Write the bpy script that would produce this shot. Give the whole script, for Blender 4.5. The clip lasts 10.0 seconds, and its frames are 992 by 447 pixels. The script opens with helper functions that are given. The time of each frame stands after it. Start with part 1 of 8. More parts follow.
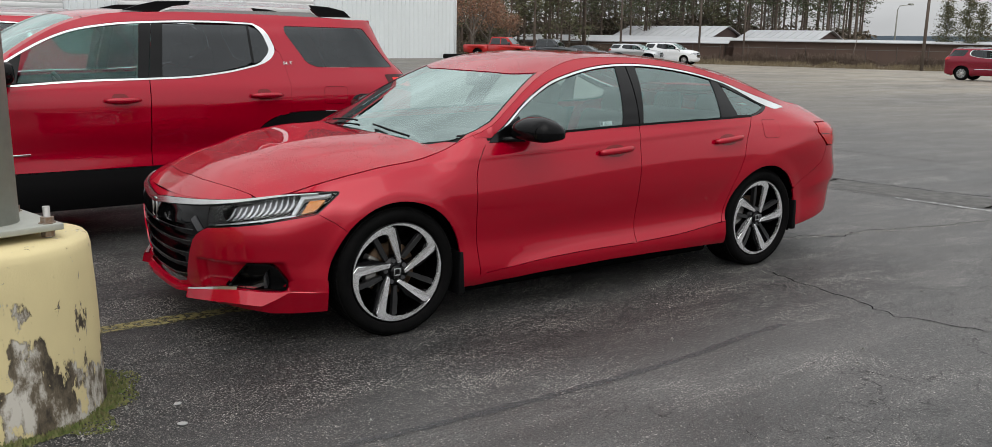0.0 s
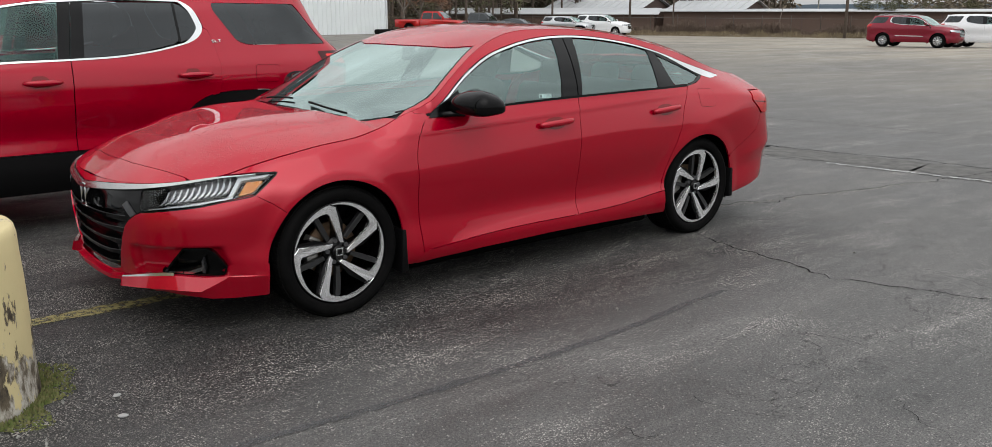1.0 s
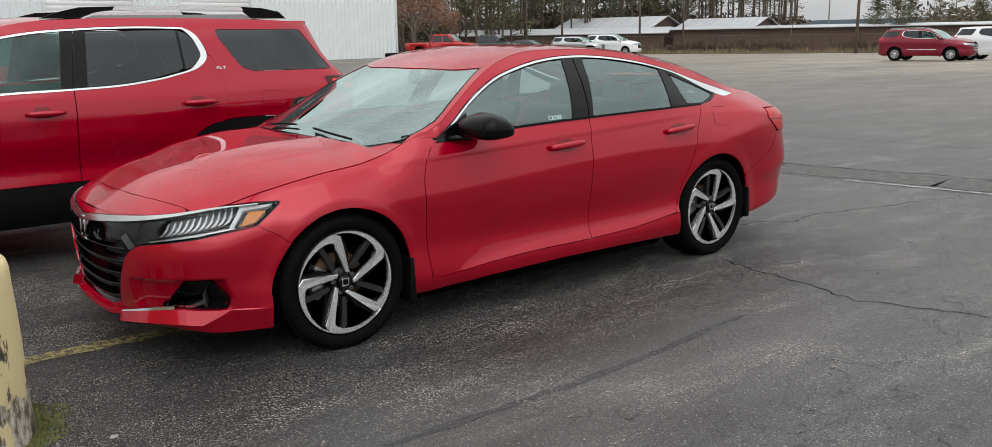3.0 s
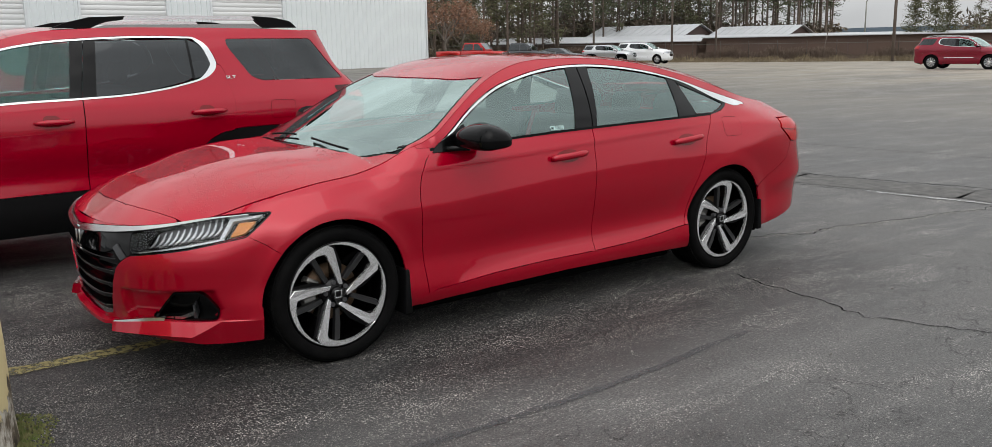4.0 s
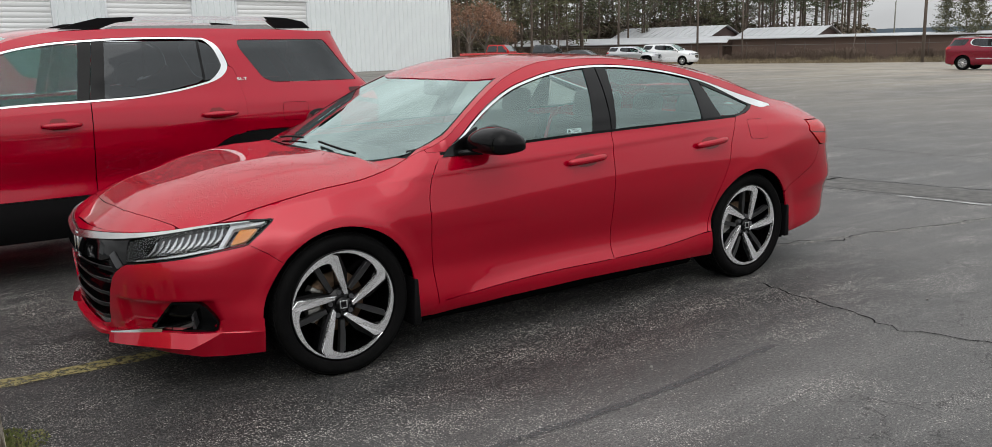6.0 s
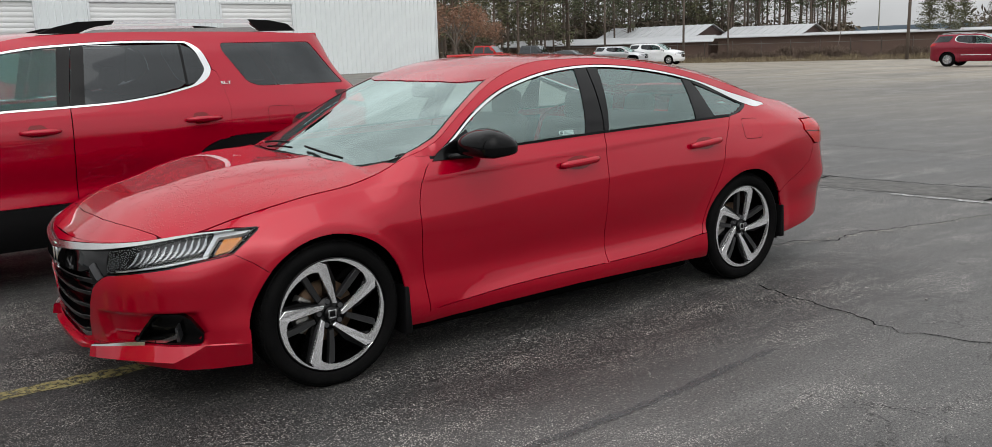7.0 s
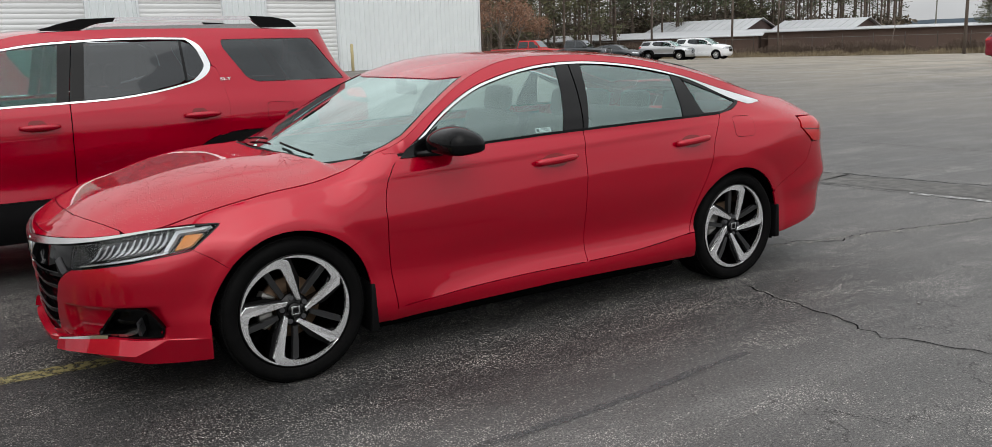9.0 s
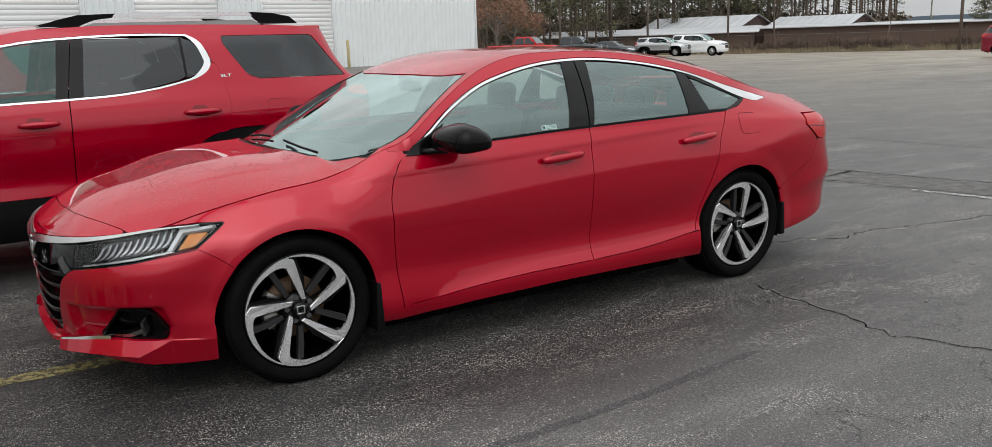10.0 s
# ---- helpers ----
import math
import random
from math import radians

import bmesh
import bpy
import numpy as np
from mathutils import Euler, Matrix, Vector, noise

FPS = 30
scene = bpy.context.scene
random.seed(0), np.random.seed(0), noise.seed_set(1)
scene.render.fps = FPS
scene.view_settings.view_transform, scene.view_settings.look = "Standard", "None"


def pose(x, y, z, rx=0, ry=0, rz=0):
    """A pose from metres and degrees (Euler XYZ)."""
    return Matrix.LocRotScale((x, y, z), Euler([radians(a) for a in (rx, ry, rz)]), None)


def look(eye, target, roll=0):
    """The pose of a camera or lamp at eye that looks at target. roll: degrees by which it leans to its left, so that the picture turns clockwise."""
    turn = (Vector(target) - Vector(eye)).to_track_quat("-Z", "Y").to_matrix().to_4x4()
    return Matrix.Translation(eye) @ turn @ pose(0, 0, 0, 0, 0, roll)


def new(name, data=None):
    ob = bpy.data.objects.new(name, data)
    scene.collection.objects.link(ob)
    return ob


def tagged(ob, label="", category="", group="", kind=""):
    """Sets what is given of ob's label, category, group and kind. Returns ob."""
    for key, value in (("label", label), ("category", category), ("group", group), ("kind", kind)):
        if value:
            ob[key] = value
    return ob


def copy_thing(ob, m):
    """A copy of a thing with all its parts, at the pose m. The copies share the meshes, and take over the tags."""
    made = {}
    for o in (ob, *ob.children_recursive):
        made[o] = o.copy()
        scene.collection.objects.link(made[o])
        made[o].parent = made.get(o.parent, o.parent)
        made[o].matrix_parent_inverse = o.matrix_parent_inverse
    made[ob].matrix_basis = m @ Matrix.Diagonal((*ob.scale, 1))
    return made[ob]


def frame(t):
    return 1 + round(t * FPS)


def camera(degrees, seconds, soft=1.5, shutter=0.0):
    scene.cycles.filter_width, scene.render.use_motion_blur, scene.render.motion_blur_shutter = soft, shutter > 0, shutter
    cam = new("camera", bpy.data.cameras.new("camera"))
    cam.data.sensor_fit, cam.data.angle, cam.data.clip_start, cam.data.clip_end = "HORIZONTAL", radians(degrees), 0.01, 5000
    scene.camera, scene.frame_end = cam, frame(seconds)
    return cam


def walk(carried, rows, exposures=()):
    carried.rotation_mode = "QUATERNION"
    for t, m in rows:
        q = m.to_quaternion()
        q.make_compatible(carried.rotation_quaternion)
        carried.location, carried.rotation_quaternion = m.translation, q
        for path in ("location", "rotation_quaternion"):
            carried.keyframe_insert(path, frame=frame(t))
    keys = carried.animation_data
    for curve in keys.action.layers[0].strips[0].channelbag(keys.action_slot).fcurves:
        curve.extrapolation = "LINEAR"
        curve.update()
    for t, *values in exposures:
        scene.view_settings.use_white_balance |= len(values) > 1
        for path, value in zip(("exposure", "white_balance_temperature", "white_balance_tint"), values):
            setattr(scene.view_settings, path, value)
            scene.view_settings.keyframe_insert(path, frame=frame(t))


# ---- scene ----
cam = camera(58.3, 10.0, soft=0.5)
PATH = [
    (0, (-2.135, -4.804, 1.522), (-1.009, -3.203, 1.114), 1.0),
    (0.1, (-2.136, -4.799, 1.521), (-1.015, -3.198, 1.097), 0.9),
    (0.2, (-2.136, -4.794, 1.520), (-0.995, -3.211, 1.082), 0.8),
    (0.3, (-2.137, -4.789, 1.518), (-0.961, -3.235, 1.069), 0.6),
    (0.4, (-2.137, -4.784, 1.517), (-0.931, -3.256, 1.060), 0.5),
    (0.5, (-2.138, -4.779, 1.516), (-0.911, -3.268, 1.054), 0.4),
    (1, (-2.138, -4.762, 1.515), (-0.907, -3.255, 1.054), 0.1),
    (1.5, (-2.122, -4.736, 1.514), (-0.898, -3.225, 1.047), -0.2),
    (2, (-2.128, -4.692, 1.512), (-0.905, -3.175, 1.064), -0.3),
    (2.5, (-2.105, -4.655, 1.509), (-0.878, -3.134, 1.083), -0.8),
    (4, (-1.842, -4.704, 1.51), (-0.682, -3.124, 1.114), -1.1),
    (4.5, (-1.785, -4.74, 1.505), (-0.659, -3.135, 1.112), -1.1),
    (5, (-1.757, -4.735, 1.504), (-0.642, -3.122, 1.114), -1.2),
    (5.5, (-1.715, -4.663, 1.498), (-0.601, -3.049, 1.107), -1.2),
    (7, (-1.63, -4.476, 1.494), (-0.492, -2.878, 1.105), -1.8),
    (7.5, (-1.588, -4.47, 1.492), (-0.436, -2.883, 1.1), -2.0),
    (8, (-1.466, -4.532, 1.496), (-0.325, -2.938, 1.102), -1.9),
    (8.5, (-1.344, -4.615, 1.495), (-0.288, -2.964, 1.099), -2.0),
    (9, (-1.297, -4.663, 1.492), (-0.249, -3.007, 1.095), -1.9),
    (9.5, (-1.295, -4.659, 1.491), (-0.247, -3.004, 1.087), -1.8),
    (10, (-1.319, -4.6, 1.494), (-0.264, -2.951, 1.089), -1.9),
]
walk(cam, [(t, look(eye, target, roll)) for t, eye, target, roll in PATH],
     exposures=((0, -0.05), (0.5, -0.12), (1.0, 0.03), (2.0, 0.03), (4.0, 0.0), (10, 0.0)))

# ---- light: overcast winter sky ----
SUN_ELEV, SUN_AZ = 48.0, 205.0
world = bpy.data.worlds.new("overcast_sky")
scene.world = world
world.use_nodes = True
wn = world.node_tree
wn.nodes.clear()
sky = wn.nodes.new("ShaderNodeTexSky")
sky.sky_type = "NISHITA"
sky.sun_disc = False
sky.sun_elevation, sky.sun_rotation = radians(SUN_ELEV), radians(SUN_AZ)
sky.air_density, sky.dust_density, sky.ozone_density = 1.0, 4.0, 1.0
grey = wn.nodes.new("ShaderNodeHueSaturation")
grey.inputs["Saturation"].default_value = 0.12
clouds = wn.nodes.new("ShaderNodeTexNoise")
clouds.inputs["Scale"].default_value = 2.2
clouds.inputs["Detail"].default_value = 5
cloud_way = wn.nodes.new("ShaderNodeTexCoord")
cloud_map = wn.nodes.new("ShaderNodeMapping")
cloud_map.inputs["Scale"].default_value = (1, 1, 2.5)
cloud_ramp = wn.nodes.new("ShaderNodeMapRange")
cloud_ramp.inputs["From Min"].default_value, cloud_ramp.inputs["From Max"].default_value = 0.3, 0.7
cloud_ramp.inputs["To Min"].default_value, cloud_ramp.inputs["To Max"].default_value = 0.72, 1.25
cloud_mix = wn.nodes.new("ShaderNodeMix")
cloud_mix.data_type, cloud_mix.blend_type = "RGBA", "MULTIPLY"
cloud_mix.inputs["Factor"].default_value = 1.0
flat_sky = wn.nodes.new("ShaderNodeMix")
flat_sky.data_type = "RGBA"
flat_sky.inputs["Factor"].default_value = 0.85
flat_sky.inputs[7].default_value = (5.10, 5.2, 5.28, 1)
bg = wn.nodes.new("ShaderNodeBackground")
bg.inputs["Strength"].default_value = 0.12
wout = wn.nodes.new("ShaderNodeOutputWorld")
wn.links.new(sky.outputs[0], grey.inputs["Color"])
wn.links.new(grey.outputs[0], flat_sky.inputs[6])
wn.links.new(cloud_way.outputs["Generated"], cloud_map.inputs[0])
wn.links.new(cloud_map.outputs[0], clouds.inputs[0])
wn.links.new(clouds.outputs[0], cloud_ramp.inputs[0])
wn.links.new(flat_sky.outputs[2], cloud_mix.inputs[6])
wn.links.new(cloud_ramp.outputs[0], cloud_mix.inputs[7])
# an overcast sky is about three times as bright overhead as at the horizon
height = wn.nodes.new("ShaderNodeSeparateXYZ")
dome = wn.nodes.new("ShaderNodeMapRange")
dome.inputs["To Min"].default_value, dome.inputs["To Max"].default_value = 1.05, 3.0
dome_mix = wn.nodes.new("ShaderNodeMix")
dome_mix.data_type, dome_mix.blend_type = "RGBA", "MULTIPLY"
dome_mix.inputs["Factor"].default_value = 1.0
wn.links.new(cloud_way.outputs["Generated"], height.inputs[0])
wn.links.new(height.outputs["Z"], dome.inputs[0])
wn.links.new(cloud_mix.outputs[2], dome_mix.inputs[6])
wn.links.new(dome.outputs[0], dome_mix.inputs[7])
wn.links.new(dome_mix.outputs[2], bg.inputs["Color"])
wn.links.new(bg.outputs[0], wout.inputs[0])
sun_data = bpy.data.lights.new("sun", "SUN")
sun_data.energy, sun_data.angle, sun_data.color = 0.5, radians(60), (1.0, 0.97, 0.93)
sun = new("sun", sun_data)
sun.matrix_basis = pose(0, 0, 30, 90 - SUN_ELEV, 0, 180 - SUN_AZ)

# ---- materials ----
def material(name, colour, rough=0.5, metal=0.0, coat=0.0, spec=0.5, vary=0.0, scale=8.0, relief=0.0, relief_scale=60.0, colour2=None, coat_rough=0.03):
    m = bpy.data.materials.new(name)
    m.use_nodes = True
    nt = m.node_tree
    b = nt.nodes["Principled BSDF"]
    b.inputs["Base Color"].default_value = (*colour, 1)
    b.inputs["Roughness"].default_value = rough
    b.inputs["Metallic"].default_value = metal
    b.inputs["Coat Weight"].default_value = coat
    b.inputs["Coat Roughness"].default_value = coat_rough
    b.inputs["Coat IOR"].default_value = 1.52
    b.inputs["Specular IOR Level"].default_value = spec
    if vary or relief:
        tc = nt.nodes.new("ShaderNodeTexCoord")
    if vary:
        n = nt.nodes.new("ShaderNodeTexNoise")
        n.inputs["Scale"].default_value = scale
        n.inputs["Detail"].default_value = 6
        n.inputs["Roughness"].default_value = 0.65
        mix = nt.nodes.new("ShaderNodeMix")
        mix.data_type = "RGBA"
        other = colour2 or tuple(c * 0.6 for c in colour)
        mix.inputs[6].default_value, mix.inputs[7].default_value = (*colour, 1), (*other, 1)
        rng = nt.nodes.new("ShaderNodeMapRange")
        rng.inputs["From Min"].default_value, rng.inputs["From Max"].default_value = 0.35, 0.7
        rng.inputs["To Max"].default_value = vary
        nt.links.new(tc.outputs["Object"], n.inputs[0])
        nt.links.new(n.outputs[0], rng.inputs[0])
        nt.links.new(rng.outputs[0], mix.inputs["Factor"])
        nt.links.new(mix.outputs[2], b.inputs["Base Color"])
    if relief:
        n2 = nt.nodes.new("ShaderNodeTexNoise")
        n2.inputs["Scale"].default_value = relief_scale
        n2.inputs["Detail"].default_value = 4
        bp = nt.nodes.new("ShaderNodeBump")
        bp.inputs["Strength"].default_value = relief
        bp.inputs["Distance"].default_value = 0.01
        nt.links.new(tc.outputs["Object"], n2.inputs[0])
        nt.links.new(n2.outputs[0], bp.inputs["Height"])
        nt.links.new(bp.outputs[0], b.inputs["Normal"])
    return m


def glass(name, tint, gloss=0.01, straight=0.08, shine=(1, 1, 1)):
    m = bpy.data.materials.new(name)
    m.use_nodes = True
    nt = m.node_tree
    nt.nodes.clear()
    tr = nt.nodes.new("ShaderNodeBsdfTransparent")
    tr.inputs[0].default_value = (*tint, 1)
    gl = nt.nodes.new("ShaderNodeBsdfGlossy")
    gl.inputs["Roughness"].default_value = gloss
    gl.inputs[0].default_value = (*shine, 1)
    fr = nt.nodes.new("ShaderNodeLayerWeight")
    fr.inputs[0].default_value = 0.5
    steep = nt.nodes.new("ShaderNodeMath")
    steep.operation = "POWER"
    steep.inputs[1].default_value = 4.0
    lift = nt.nodes.new("ShaderNodeMapRange")
    lift.inputs["To Min"].default_value, lift.inputs["To Max"].default_value = straight, 1.0
    nt.links.new(fr.outputs["Facing"], steep.inputs[0])
    nt.links.new(steep.outputs[0], lift.inputs[0])
    mx = nt.nodes.new("ShaderNodeMixShader")
    out = nt.nodes.new("ShaderNodeOutputMaterial")
    nt.links.new(lift.outputs[0], mx.inputs[0])
    nt.links.new(tr.outputs[0], mx.inputs[1])
    nt.links.new(gl.outputs[0], mx.inputs[2])
    nt.links.new(mx.outputs[0], out.inputs[0])
    return m


def car_paint(name, colour, flake=0.25, wet=False, rough=0.32):
    """Metallic paint under clear lacquer; wet: rain beads on the faces that look up."""
    m = material(name, colour, rough=rough, metal=flake, coat=1.0, coat_rough=0.004, spec=0.0)
    m.node_tree.nodes["Principled BSDF"].inputs["Coat IOR"].default_value = 1.49
    m.node_tree.nodes["Principled BSDF"].inputs["Specular Tint"].default_value = (*(min(1.0, 2.2 * c) for c in colour), 1)
    nt = m.node_tree
    b = nt.nodes["Principled BSDF"]
    tc = nt.nodes.new("ShaderNodeTexCoord")
    orange = nt.nodes.new("ShaderNodeTexNoise")
    orange.inputs["Scale"].default_value = 9
    bp = nt.nodes.new("ShaderNodeBump")
    bp.inputs["Strength"].default_value, bp.inputs["Distance"].default_value = 0.008, 0.01
    nt.links.new(tc.outputs["Object"], orange.inputs[0])
    nt.links.new(orange.outputs[0], bp.inputs["Height"])
    last = bp
    if wet:
        drops = nt.nodes.new("ShaderNodeTexVoronoi")
        drops.inputs["Scale"].default_value = 105
        drops.inputs["Randomness"].default_value = 1
        size = nt.nodes.new("ShaderNodeMapRange")
        size.inputs["From Min"].default_value, size.inputs["From Max"].default_value = 0.34, 0.18
        patch = nt.nodes.new("ShaderNodeTexNoise")
        patch.inputs["Scale"].default_value = 5.5
        patch.inputs["Detail"].default_value = 3
        where = nt.nodes.new("ShaderNodeMapRange")
        where.inputs["From Min"].default_value, where.inputs["From Max"].default_value = 0.44, 0.53
        geo = nt.nodes.new("ShaderNodeNewGeometry")
        sep = nt.nodes.new("ShaderNodeSeparateXYZ")
        up = nt.nodes.new("ShaderNodeMapRange")
        up.inputs["From Min"].default_value, up.inputs["From Max"].default_value = 0.75, 0.92
        m1, m2 = nt.nodes.new("ShaderNodeMath"), nt.nodes.new("ShaderNodeMath")
        m1.operation = m2.operation = "MULTIPLY"
        bp2 = nt.nodes.new("ShaderNodeBump")
        bp2.inputs["Strength"].default_value, bp2.inputs["Distance"].default_value = 0.9, 0.004
        nt.links.new(tc.outputs["Object"], drops.inputs["Vector"])
        nt.links.new(tc.outputs["Object"], patch.inputs["Vector"])
        nt.links.new(drops.outputs["Distance"], size.inputs[0])
        nt.links.new(patch.outputs[0], where.inputs[0])
        nt.links.new(geo.outputs["True Normal"], sep.inputs[0])
        nt.links.new(sep.outputs["Z"], up.inputs[0])
        nt.links.new(size.outputs[0], m1.inputs[0])
        nt.links.new(where.outputs[0], m1.inputs[1])
        nt.links.new(m1.outputs[0], m2.inputs[0])
        nt.links.new(up.outputs[0], m2.inputs[1])
        nt.links.new(m2.outputs[0], bp2.inputs["Height"])
        nt.links.new(bp.outputs[0], bp2.inputs["Normal"])
        last = bp2
    nt.links.new(last.outputs[0], b.inputs["Coat Normal"])
    if wet:
        nt.links.new(last.outputs[0], b.inputs["Normal"])
    return m


RED = car_paint("red_car_paint", (0.36, 0.0, 0.014), 0.32, wet=True, rough=0.34)
RED_SUV = car_paint("deep_red_car_paint", (0.335, 0.0, 0.0145), 0.32, wet=False, rough=0.34)
CHROME = material("chrome", (0.66, 0.67, 0.68), 0.08, 1.0)
SATIN = material("satin_chrome", (0.40, 0.40, 0.395), 0.25, 1.0)
GLOSS_BLACK = material("gloss_black", (0.002, 0.002, 0.0022), 0.06, 0, 0.0, spec=0.22)
MIRROR_BLACK = material("polished_black", (0.002, 0.002, 0.0022), 0.02, 0, 0.0, spec=0.14)
PLASTIC = material("black_plastic", (0.004, 0.004, 0.0043), 0.55, spec=0.09, relief=0.15, relief_scale=300)
DARK = material("dark_cavity", (0.003, 0.003, 0.003), 0.9, spec=0.0)
RUBBER = material("tyre_rubber", (0.0042, 0.0042, 0.0043), 0.6, spec=0.02, relief=0.25, relief_scale=120, vary=0.5, scale=14, colour2=(0.008, 0.0078, 0.0075))
ALLOY = material("machined_alloy", (0.80, 0.80, 0.81), 0.26, 0.8)
ALLOY_DARK = material("grey_alloy", (0.085, 0.085, 0.09), 0.35, 0.6)
TWIN_GREY = material("dark_grey_spoke_paint", (0.022, 0.022, 0.023), 0.4, 0.3)
RUST = material("brake_disc_steel", (0.20, 0.135, 0.085), 0.55, 0.6, vary=0.8, scale=25, colour2=(0.11, 0.06, 0.035))
STEEL = material("cast_steel", (0.36, 0.35, 0.33), 0.5, 0.7)
CABIN = material("cabin_cloth", (0.035, 0.037, 0.038), 0.85, vary=0.4, scale=30)
CABIN_LIGHT = material("cabin_lining", (0.28, 0.28, 0.27), 0.9)
GLASS = glass("green_car_glass", (0.78, 0.90, 0.88), straight=0.20, shine=(0.82, 1.0, 0.97))
SIDE_GLASS = glass("green_side_glass", (0.76, 0.90, 0.87), straight=0.165, shine=(0.80, 1.0, 0.97))
GLASS_GREEN = glass("deep_green_car_glass", (0.48, 0.76, 0.70), straight=0.05, shine=(0.75, 1.0, 0.96))
GLASS_DARK = glass("smoked_car_glass", (0.055, 0.06, 0.066), straight=0.055, shine=(0.92, 0.97, 1.0))
GLASS_CLEAR = glass("clear_lens", (0.94, 0.95, 0.95), straight=0.025)
AMBER = material("amber_lens", (0.46, 0.145, 0.0), 0.3, 0, 0.0, spec=0.3)
SMOKED_LENS = material("smoked_red_lens", (0.045, 0.002, 0.003), 0.1, spec=0.4)
BRIGHT_LENS = material("bright_red_lens", (0.80, 0.035, 0.03), 0.15, spec=0.4)
RED_LENS = material("red_lens", (0.42, 0.002, 0.004), 0.12, 0, 0.0, spec=0.4)
LED = material("lamp_reflector", (0.33, 0.34, 0.355), 0.25, 0.85)
WHITE_PART = material("white_lamp_strip", (0.46, 0.48, 0.50), 0.3)

# ---- mesh tools ----
def smooth_curve(pts, n=400, soft=0.02):
    """A smooth function through (x, value) pairs: cubic pieces, then lightly averaged."""
    xs = np.array([p[0] for p in pts], float)
    ys = np.array([p[1] for p in pts], float)
    m = np.zeros(len(xs))
    sl = np.diff(ys) / np.diff(xs)
    m[0], m[-1] = sl[0], sl[-1]
    for i in range(1, len(xs) - 1):
        h0, h1 = xs[i] - xs[i - 1], xs[i + 1] - xs[i]
        m[i] = (sl[i - 1] * h1 + sl[i] * h0) / (h0 + h1)
    g = np.linspace(xs[0], xs[-1], n)
    k = np.clip(np.searchsorted(xs, g, "right") - 1, 0, len(xs) - 2)
    h = xs[k + 1] - xs[k]
    t = (g - xs[k]) / h
    v = ((2 * t**3 - 3 * t**2 + 1) * ys[k] + (t**3 - 2 * t**2 + t) * h * m[k]
         + (3 * t**2 - 2 * t**3) * ys[k + 1] + (t**3 - t**2) * h * m[k + 1])
    w = max(1, int(soft * n))
    if w > 1:
        ker = np.hanning(2 * w + 1)
        ker /= ker.sum()
        lo = v[0] - (v[1] - v[0]) * np.arange(w, 0, -1)
        hi = v[-1] + (v[-1] - v[-2]) * np.arange(1, w + 1)
        v = np.convolve(np.concatenate([lo, v, hi]), ker, "valid")
    return lambda x: float(np.interp(x, g, v))


def bump(x, c, w):
    """A soft hill of height 1 at c, of half width w."""
    t = abs(x - c) / w
    return 0.0 if t >= 1 else (1 - t * t) ** 2


def step(x, a, b):
    t = min(1.0, max(0.0, (x - a) / (b - a)))
    return t * t * (3 - 2 * t)


